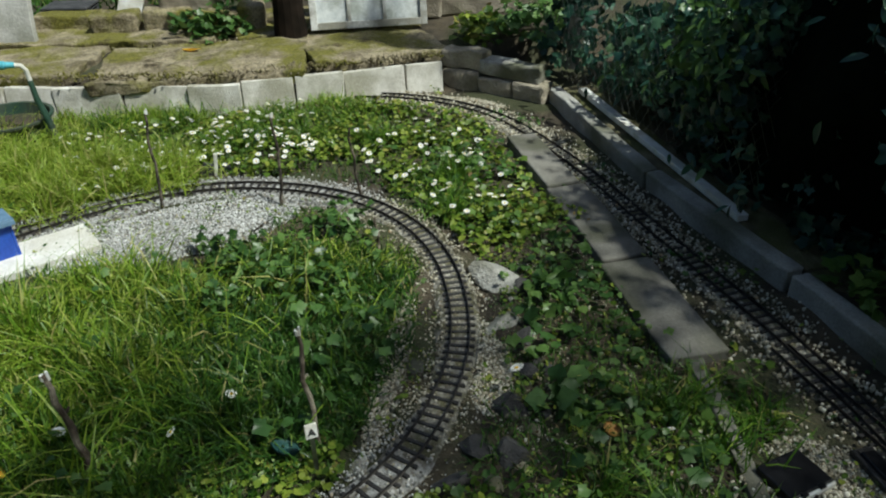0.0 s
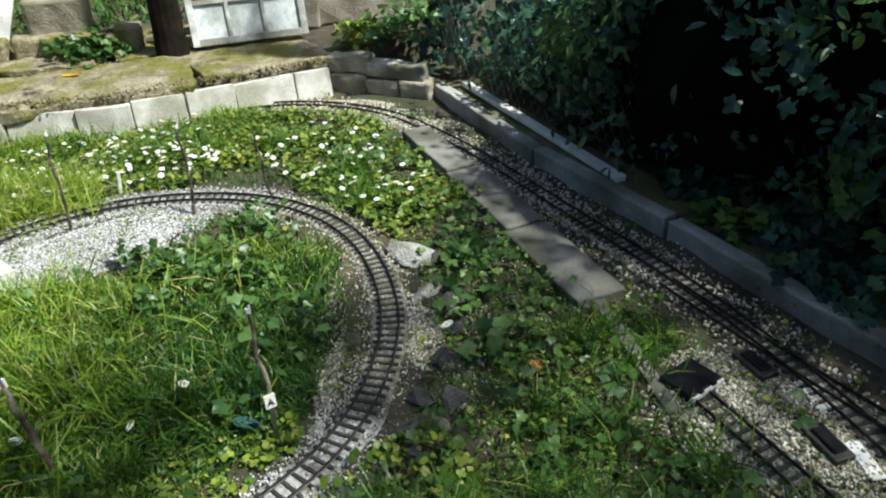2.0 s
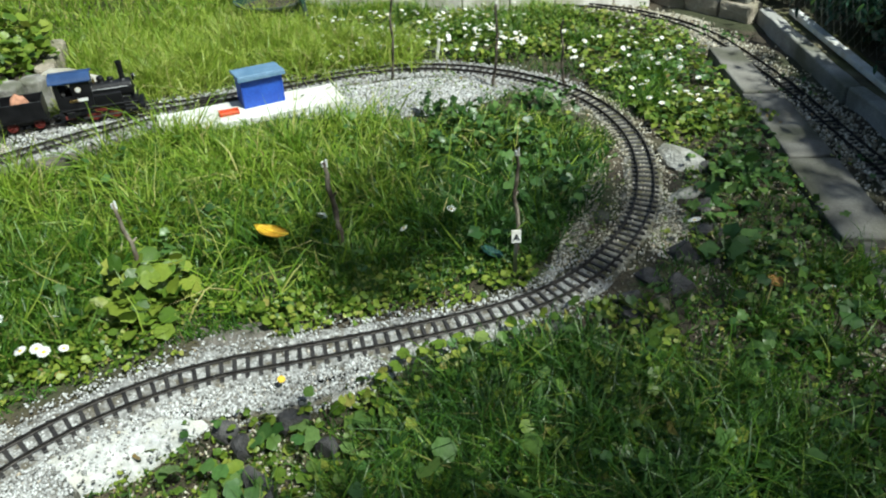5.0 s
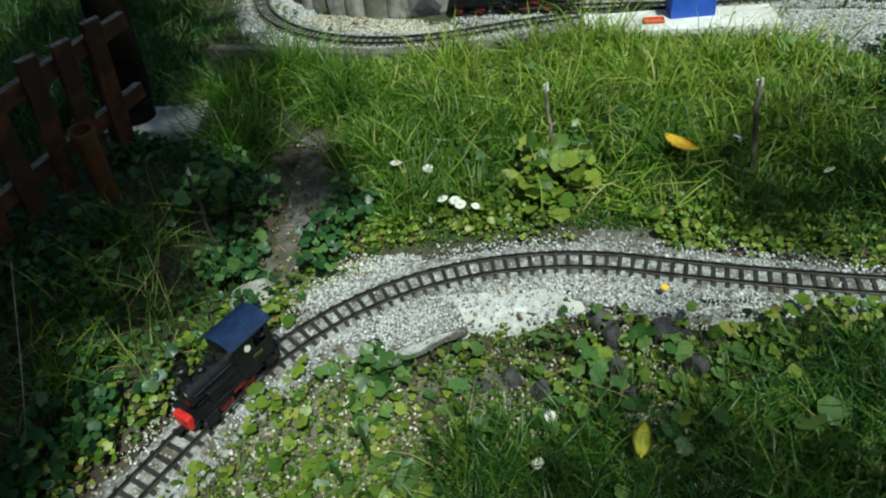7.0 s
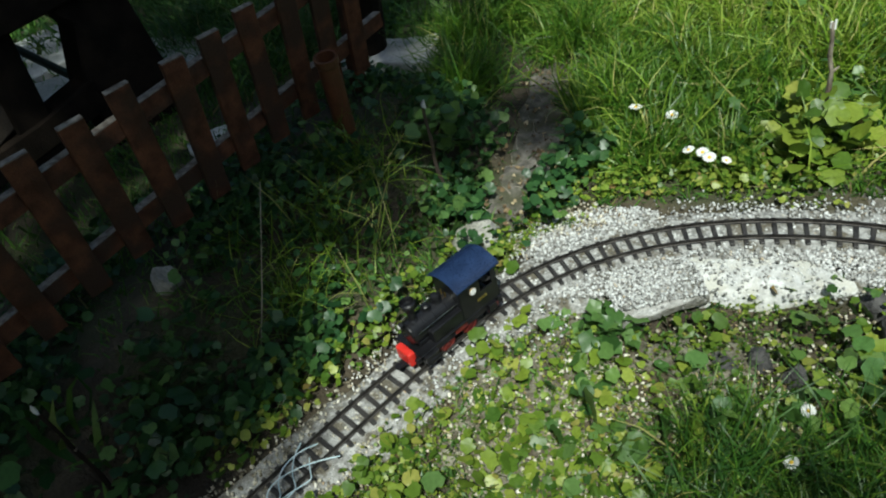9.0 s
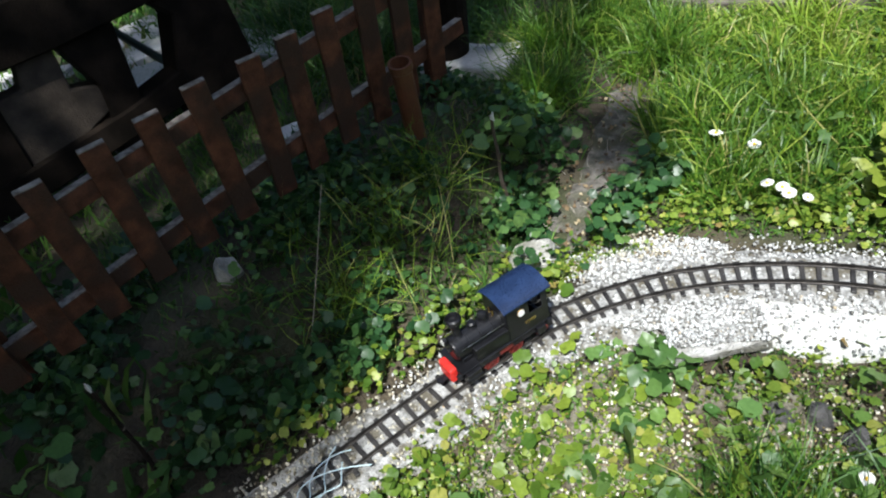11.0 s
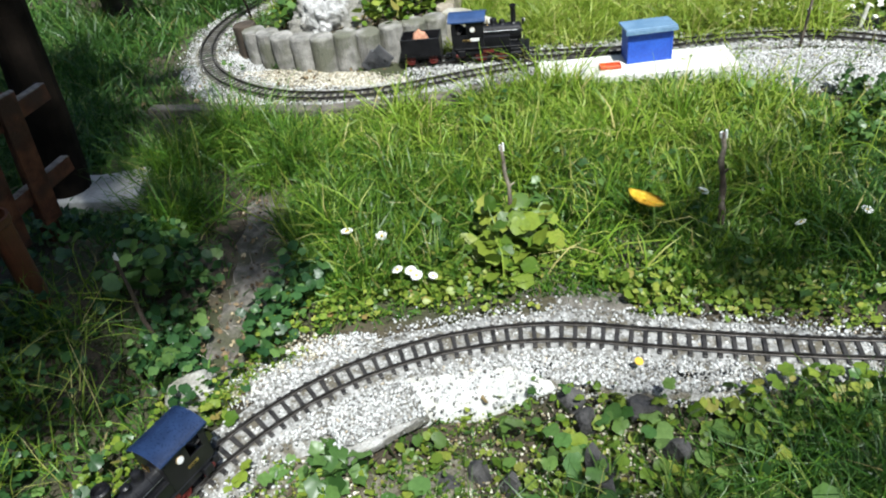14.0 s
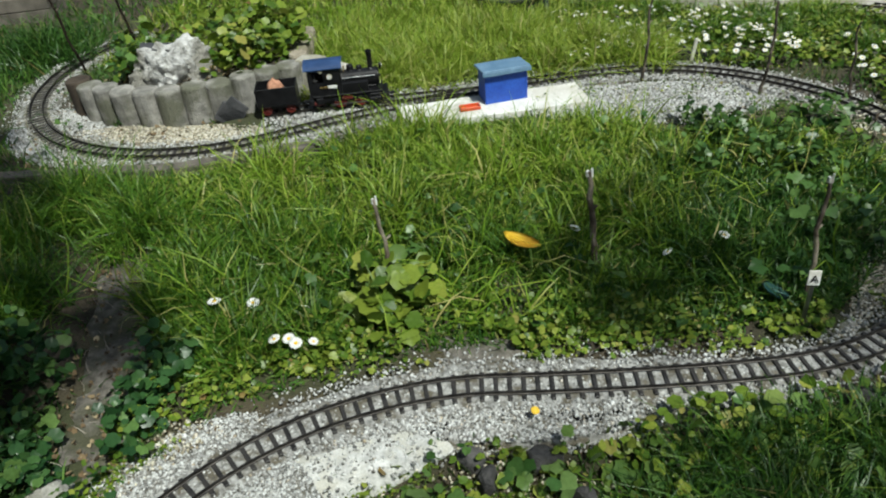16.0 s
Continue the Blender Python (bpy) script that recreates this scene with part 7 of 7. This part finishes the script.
ground_leaves(700, (1.1, 1.6, 1.2, 2.5), lambda x, y: (line_gap(x, y) > 0.12) & (x < np.interp(y, [0.5, 1.5, 1.56, 2.9], [1.75, 1.65, 1.56, 1.74])) & (x > 1.18 + 0.15 * (y - 1.5)) & (clump(x, y, 12, 1) > 0.4), 0.016, 0.042, LOBED, M_BROAD, "broad fresh weeds beside the slabs", 0.07, 0.6)
ground_leaves(300, (0.75, 1.35, 0.7, 1.5), lambda x, y: (line_gap(x, y) > 0.1) & (y < south_edge(x)) & (clump(x, y, 13, 4) > 0.4), 0.02, 0.045, LOBED, M_LEAF, "broad weeds between grass and dark stones", 0.06, 0.6)
# low weeds over the bare earth on the shaded side and in front
ground_leaves(10000, (0.55, 1.75, 0.55, 2.9), lambda x, y: (line_gap(x, y) > 0.10) & (x > np.interp(y, [0.5, 1.2, 1.5, 2.0, 2.9], [0.5, 0.75, 1.12, 1.3, 1.25])) & (x < np.interp(y, [0.5, 1.5, 1.56, 2.9], [1.75, 1.65, 1.56, 1.74])) & (rng.random(len(x)) < 0.15 + 0.85 * clump(x, y, 9, 8, -0.7, 0.4)), 0.008, 0.02, HEART, M_LIGHTLEAF, "small creeping weeds over bare earth", 0.025)
ground_leaves(620, (0.95, 1.75, 0.6, 2.4), lambda x, y: (line_gap(x, y) > 0.1) & (x > np.interp(y, [0.6, 1.5, 2.4], [0.9, 1.2, 1.4])) & (x < np.interp(y, [0.5, 1.5, 1.56, 2.9], [1.75, 1.65, 1.56, 1.74])) & (clump(x, y, 11, 3) > 0.35), 0.03, 0.055, LOBED, M_LEAF, "broad weeds on the shaded side", 0.055)
ground_leaves(500, (1.45, 2.0, 0.5, 3.2), lambda x, y: (line_gap(x, y) > 0.055) & (clump(x, y, 12, 5) > 0.5) & ~((x > 1.55) & (x < 1.88) & (y > 1.52) & (y < 2.9) & (x < 1.72 + 0.15 * (y - 1.75))), 0.014, 0.03, LOBED, M_LIGHTLEAF, "weeds in the dirty ballast", 0.03)
# raised bed
ground_leaves(2600, (-1.6, -0.8, 2.6, 3.5), lambda x, y: (in_bed(x, y) > 0.4) & ((x > -1.12) | (rng.random(len(x)) < 0.3)) & (y > 2.66) & (((x + 1.24) / 0.17) ** 2 + ((y - 2.68) / 0.16) ** 2 > 1), 0.03, 0.06, HEART, M_LIGHTLEAF, "leafy plants in the raised bed", 0.09, 0.5)
ground_leaves(900, (-1.75, -0.9, 2.15, 3.1), lambda x, y: (line_gap(x, y) > 0.055) & (in_bed(x, y) < 0.1) & (rng.random(len(x)) < 0.15 + 0.85 * clump(x, y, 11, 5)), 0.008, 0.026, HEART, M_LITTER, "fallen leaves round the concrete logs", 0.02)
ground_leaves(700, (-2.1, -1.3, 2.2, 3.2), lambda x, y: (line_gap(x, y) > 0.06) & (in_bed(x, y) < 0.1) & (clump(x, y, 9, 3) > 0.45), 0.012, 0.03, LOBED, M_LEAF, "weeds in the gravel of the far bend", 0.04)
ground_leaves(420, (-1.56, -1.3, 2.5, 2.95), lambda x, y: (in_bed(x, y) > 0.3), 0.02, 0.05, LOBED, M_LEAF, "dark leaves at the west end of the raised bed", 0.09, 0.6)
ground_leaves(260, (-1.5, -0.9, 2.6, 2.74), lambda x, y: (in_bed(x, y) > 0.3), 0.012, 0.03, HEART, M_LITTER, "brown leaves behind the concrete logs", 0.03)
# weeds at the kerb and on the terrace
ground_leaves(700, (1.75, 2.0, 0.6, 3.3), lambda x, y: rng.random(len(x)) < clump(x, y, 9, 3, 0.1, 0.8), 0.012, 0.028, LOBED, M_LEAF, "weeds between track and kerb", 0.03)


def bush(cx, cy, cz, r, n, lo, hi, shape, material, label, squash=0.7, name="plant"):
    p = rng.standard_normal((n, 3))
    p = p / np.linalg.norm(p, axis=1)[:, None] * (r * rng.uniform(0.45, 1, (n, 1)))
    p[:, 2] = np.abs(p[:, 2]) * squash
    leaves(name, cx + p[:, 0], cy + p[:, 1], cz + p[:, 2], lo, hi, shape, material, label, 0.55, "plant")


bush(-0.17, 1.565, 0.01, 0.12, 95, 0.04, 0.066, HEART, M_LIGHTLEAF, "broad bright leaves round the twig post", 0.75)
bush(-0.93, 1.2, 0.05, 0.1, 40, 0.04, 0.07, HEART, M_LEAF, "broad leaves beside the brown pipe", 1.0)
for bx_, by_, bz_, br_, bn_ in ((0.76, 4.40, 0.2, 0.11, 60), (0.9, 4.42, 0.2, 0.13, 70), (0.84, 4.34, 0.14, 0.09, 45), (0.98, 4.36, 0.17, 0.08, 30)):
    bush(bx_, by_, bz_, br_, bn_, 0.035, 0.07, LOBED, M_LEAF, "green climbing plant over the stone blocks")
bush(2.08, 3.80, 0.15, 0.17, 200, 0.03, 0.06, LOBED, M_LIGHTLEAF, "green shrub behind the corner blocks")
bush(2.33, 3.68, 0.18, 0.25, 300, 0.035, 0.07, LOBED, M_BROADPALE, "green shrub behind the corner blocks")
bush(2.12, 1.52, 0.04, 0.10, 42, 0.04, 0.072, IVY, M_BROAD, "broad-leaved plant over the kerb", 0.9)
bush(2.14, 1.28, 0.08, 0.1, 40, 0.06, 0.09, LONG, M_IVY, "dark broad-leaved plant over the kerb", 0.9)
bush(1.42, 1.9, 0.0, 0.08, 40, 0.04, 0.07, LONG, M_LEAF, "leafy weed beside the slabs", 0.8)
for k, (bx_, by_) in enumerate(((-0.002, 1.08), (0.075, 1.04), (-0.36, 0.89), (-0.17, 0.90), (0.123, 1.155), (0.207, 1.12), (0.288, 1.08), (-0.1, 0.86), (0.36, 1.13), (-0.28, 0.8), (0.02, 0.93))):
    bush(bx_, by_, -0.055, 0.035 + 0.008 * (k % 3), 4 + k % 3, 0.03, 0.054, HEART, M_BROADPALE, "broad pale green leaves among the low creepers", 1.2)
bush(1.25, 1.53, 0.0, 0.05, 14, 0.05, 0.07, LOBED, M_LEAF, "leafy weed among dark stones", 0.8)
bush(-0.335, 0.925, -0.05, 0.065, 34, 0.03, 0.06, LOBED, M_LEAF, "leafy weed below the flat edge stone", 1.0)

# hedge leaves
def hedge_leaves(n, lo, hi, shape, material, zmax, name, label, thick=0.16):
    y = rng.uniform(-1.4, 3.4, n)
    z = 0.13 + (zmax - 0.13) * rng.random(n) ** 0.8 * (1 - 0.5 * np.clip((y - 1.8) / 0.5, 0, 1) - 0.32 * np.clip((y - 2.25) / 0.35, 0, 1))
    x = np.array([hedge_x(a, b) for a, b in zip(y, z)]) + rng.uniform(-0.05, thick, n) + np.where(y > 2.9, 0.9 * (y - 2.9), 0)
    # leaves thinned where the near-black core is to show as shade
    keep = rng.random(n) < (0.05 + 0.9 * clump(y, z, 5.5, 1.7, -0.3, 0.7)) * np.where((z > 0.5) & (y < 1.9), 0.32, 1.0) * (1 - 0.9 * np.exp(-((y - 1.68) / 0.36) ** 2 - ((z - 0.5) / 0.26) ** 2))
    keep &= (z > 0.2) | (x > 2.2) | (y < 1.5)
    x, y, z, n = x[keep], y[keep], z[keep], int(keep.sum())
    s = rng.uniform(lo, hi, n)
    rot = rot_rand(rng, n, 0.5, np.stack([s, s, s], 1))
    face = np.array([[0, 0, 1.0], [0, 1, 0], [-1, 0, 0]])        # leaves face the open garden, hanging
    turn = np.array([[0, 0, -1.0], [1, 0, 0], [0, -1, 0]])
    rot = np.einsum('ij,njk->nik', turn, rot)
    o = new(name, bulk_mesh(name, *(shape[0] if isinstance(shape, list) else shape), rot, np.stack([x, y, z], 1), material))
    o.parent = hedge
    o.matrix_parent_inverse = hedge.matrix_world.inverted()
    tagged(o, label, kind="stuff")


n = 5200
y = rng.uniform(-1.5, 3.3, n)
zt = 0.13 + 0.95 * (1 - 0.5 * np.clip((y - 1.8) / 0.5, 0, 1) - 0.32 * np.clip((y - 2.25) / 0.35, 0, 1))
top = rng.random(n) < 0.45
x = np.where(top, rng.uniform(2.3, 2.95, n), rng.uniform(2.92, 3.06, n)) + np.where(y > 2.9, 0.9 * (y - 2.9), 0)
z = np.where(top, zt + rng.uniform(-0.02, 0.1, n), rng.uniform(0.1, 1, n) * zt)
s = rng.uniform(0.04, 0.085, n)
o = new("foliage", bulk_mesh("foliage", *LONG, rot_rand(rng, n, 0.8, np.stack([s, s, s], 1)), np.stack([x, y, z], 1), M_IVY))
o.parent = hedge
o.matrix_parent_inverse = hedge.matrix_world.inverted()
tagged(o, "dark leaves on top of the hedge", kind="stuff")
hedge_leaves(15000, 0.022, 0.046, IVY, M_IVY, 1.12, "foliage", "dark ivy leaves")
hedge_leaves(4200, 0.03, 0.068, LONG, M_IVY, 1.12, "foliage", "long dark shrub leaves", 0.1)
hedge_leaves(900, 0.03, 0.06, LONG, M_LEAF, 1.12, "foliage", "fresh green shrub leaves", 0.02)
def spray(y, z, k, lo, hi, shape, material, out=0.10):
    """A spray of leaves that stands out of the hedge."""
    m = k
    pos = np.stack([hedge_x(y, z) - rng.uniform(0.0, out, m), y + rng.normal(0, 0.07, m), z + rng.normal(0, 0.05, m)], 1)
    s = rng.uniform(lo, hi, m)
    rot = np.einsum('ij,njk->nik', np.array([[0.5, 0, -0.87], [0, 1.0, 0], [0.87, 0, 0.5]]), rot_rand(rng, m, 0.5, np.stack([s, s, s], 1)))
    o = new("foliage", bulk_mesh("foliage", *(shape[0] if isinstance(shape, list) else shape), rot, pos, material))
    o.parent = hedge
    o.matrix_parent_inverse = hedge.matrix_world.inverted()
    tagged(o, "fresh green leaf spray", kind="stuff")


for k, (y_, z_, many) in enumerate([(2.27, 0.42, 60), (2.07, 0.53, 60), (2.15, 0.62, 50), (2.4, 0.55, 45), (2.95, 0.28, 60), (2.5, 0.3, 40), (1.41, 0.6, 34), (1.5, 0.68, 34), (1.3, 0.72, 40), (1.2, 0.3, 40), (1.05, 0.36, 40), (1.12, 0.48, 30), (2.62, 0.4, 40), (0.8, 0.3, 40), (1.95, 0.24, 26)]):
    spray(y_, z_, many, 0.03, 0.056, LONG if k % 3 else IVY, M_LEAF if k in (0, 1, 2, 8, 9) else M_IVY)
# ivy hanging over the kerb
n = 900
y = rng.uniform(1.15, 2.75, n)
away = 0.10 + 0.22 * rng.random(n) ** 0.7
x = kerb_x(y) + away
sel = rng.random(n) < (0.15 + 0.85 * clump(x, y, 8, 6, -0.3, 0.5)) * ramp(away + 0.12 * (2.3 - y), 0.12, 0.24)
s = rng.uniform(0.03, 0.058, n)
o = new("foliage", bulk_mesh("foliage", *IVY[2], rot_rand(rng, n, 0.6, np.stack([s, s, s], 1))[sel], np.stack([x, y, 0.045 + 0.5 * np.maximum(away - 0.14, 0) + 0.03 * rng.random(n)], 1)[sel], M_IVY))
o.parent = hedge
o.matrix_parent_inverse = hedge.matrix_world.inverted()
tagged(o, "low ivy at the foot of the hedge", kind="stuff")
n = 900
y = rng.uniform(0.35, 1.42, n)
z = 0.02 + 0.2 * rng.random(n)
s = rng.uniform(0.03, 0.055, n)
rot = np.einsum('ij,njk->nik', np.array([[0.3, 0, -0.95], [0, 1.0, 0], [0.95, 0, 0.3]]), rot_rand(rng, n, 0.5, np.stack([s, s, s], 1)))
x = 1.975 + 0.07 * (y - 0.7) + 1.6 * np.maximum(z - 0.06, 0) + rng.uniform(-0.02, 0.04, n)
sel = rng.random(n) < clump(y, z, 9, 3, -0.5, 0.5) * ramp(1.5 - y + 2 * (z - 0.1), 0.0, 0.4)
o = new("foliage", bulk_mesh("foliage", *IVY[1], rot[sel], np.stack([x, y, z], 1)[sel], M_IVY))
o.parent = hedge
o.matrix_parent_inverse = hedge.matrix_world.inverted()
tagged(o, "blue-green ivy hanging over the kerb", kind="stuff")
n = 900
y, z = rng.uniform(3.1, 3.5, n), rng.uniform(0.1, 2.0, n)
t = rng.uniform(0, 6.28, n)
rr = rng.uniform(0.05, 0.16, n)
leaves("ivy", 2.30 + rr * np.cos(t), 3.3 + rr * np.sin(t), z, 0.04, 0.07, IVY, M_IVY, "ivy climbing the grey metal post", 0.9, "ivy")

# unseen crown added to the tree over the fence, shaped to shade fence and ivy
n = 16000
p = rng.uniform(-1, 1, (n, 3))
r4 = (np.abs(p[:, 0]) ** 3.5 + np.abs(p[:, 1]) ** 3.5) * (1 + 0.3 * wob(p[:, 0] * 2, p[:, 1] * 2, 2.5, 1))
p = p[r4 < 1]
n = len(p)
px, py, pz = -1.05 + 1.3 * p[:, 0] - 0.1 * p[:, 1], -0.15 + 1.5 * p[:, 1], 2.35 + 0.33 * p[:, 2]
inside = (px < 0.13 - 0.12 * np.exp(-((py + 0.2) / 0.2) ** 2) + 0.26 * ramp(-py, 0.38, 0.62) + 0.08 * wob(px, py, 9, 2)) & (rng.random(n) < (0.45 + 0.55 * clump(px, py, 7, 1, -0.6, 0.2)) * (1 - 0.55 * ramp(-px, 0.28, 0.6)) * (1 - 0.6 * ramp(py, 0.45, 0.8)) * (1 - 0.12 * ramp(px, -0.15, 0.1) * ramp(py, -0.55, -0.25))) & (py < np.interp(px, [-1.0, -0.65, -0.42, -0.25, -0.08, 0.1], [1.3, 1.0, 0.6, 0.4, 0.25, 0.1]) + 0.06 * wob(px, py, 6, 1))
px, py, pz = px[inside], py[inside], pz[inside]
n2 = 2600
q = rng.uniform(0, 1, (n2, 3))
qx, qy, qz = -1.5 + 1.85 * q[:, 0], 0.1 + 1.35 * q[:, 1], 2.2 + 0.3 * q[:, 2]
sel = (qy < np.interp(qx, [-1.5, -0.65, -0.25, 0.1, 0.35], [1.5, 1.3, 0.8, 0.55, 0.4])) & (qx < 0.32) & (rng.random(n2) < 0.12 + 0.5 * clump(qx, qy, 8, 3, -0.2, 0.6))
px, py, pz = np.concatenate([px, qx[sel]]), np.concatenate([py, qy[sel]]), np.concatenate([pz, qz[sel]])
n = len(px)
s = rng.uniform(0.07, 0.13, n)
# unseen tree, added to shade the garden edge, bend and foreground
shade_tree = thing("tree", at(3.1, 0.3, -0.03), "unseen tree added behind the hedge to cast shade", "tree")
part("trunk", sweep([(0, 0, 0), (0.02, 0.01, 1.0), (-0.05, 0.03, 2.0), (0.0, 0.05, 3.0)], [0.11, 0.09, 0.08, 0.05], 12), M_TIMBER, shade_tree)
for k, (tx_, ty_) in enumerate(((-1.4, 0.3), (-1.2, -0.6), (-0.4, 1.0))):
    part("limb", sweep([(tx_ * t, ty_ * t, 1.9 + 0.6 * t ** 0.6) for t in np.linspace(0, 1, 8)], [0.04 * (1 - 0.8 * t) for t in np.linspace(0, 1, 8)], 8), M_TIMBER, shade_tree)
q = rng.standard_normal((1400, 3))
q = q / np.linalg.norm(q, axis=1)[:, None] * rng.uniform(0.15, 1, (1400, 1)) ** 0.6
s2 = rng.uniform(0.07, 0.13, 1400)
pick = np.repeat([0, 1, 2, 3, 4], [440, 430, 300, 100, 130])
# leaf lobes set where their shadows should fall
lobe = np.array([(2.70, -0.05, 2.5), (1.68, -0.29, 2.45), (2.12, 0.50, 2.5), (2.74, 0.72, 2.5), (1.40, 0.62, 2.5)])[pick]
size_of = np.array([(0.55, 1.0, 0.35), (0.82, 0.50, 0.3), (0.4, 0.45, 0.25), (0.36, 0.55, 0.25), (0.25, 0.34, 0.2)])[pick]
oc = new("crown", bulk_mesh("crown", *LONG, rot_rand(rng, 1400, 0.6, np.stack([s2, s2, s2], 1)), lobe + size_of * q, M_LEAF))
oc.parent = shade_tree
oc.matrix_parent_inverse = shade_tree.matrix_world.inverted()
tagged(oc, "unseen leafy crown added for shade", kind="stuff")
crown = new("crown", bulk_mesh("crown", *HEART[0], rot_rand(rng, n, 0.6, np.stack([s, s, s], 1)), np.stack([px, py, pz], 1), M_LEAF))
crown.parent = tree
crown.matrix_parent_inverse = tree.matrix_world.inverted()
tagged(crown, "unseen leafy crown added for shade", kind="stuff")

# unseen far boundary, added so that the garden is closed all round
bnd = thing("hedge", at(-3.5, 3.0, 0), "unseen near-black hedge added to close the plot", "hedge")
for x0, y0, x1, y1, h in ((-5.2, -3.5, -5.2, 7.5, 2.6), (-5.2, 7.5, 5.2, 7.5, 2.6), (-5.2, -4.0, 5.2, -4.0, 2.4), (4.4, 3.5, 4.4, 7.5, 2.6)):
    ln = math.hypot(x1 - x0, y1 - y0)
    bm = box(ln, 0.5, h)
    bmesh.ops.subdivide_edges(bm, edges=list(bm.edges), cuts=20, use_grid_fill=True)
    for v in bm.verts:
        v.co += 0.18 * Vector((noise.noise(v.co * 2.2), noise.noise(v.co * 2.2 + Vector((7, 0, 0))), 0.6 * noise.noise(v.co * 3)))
    o = part("section", bm, M_HEDGESHADE, bnd)
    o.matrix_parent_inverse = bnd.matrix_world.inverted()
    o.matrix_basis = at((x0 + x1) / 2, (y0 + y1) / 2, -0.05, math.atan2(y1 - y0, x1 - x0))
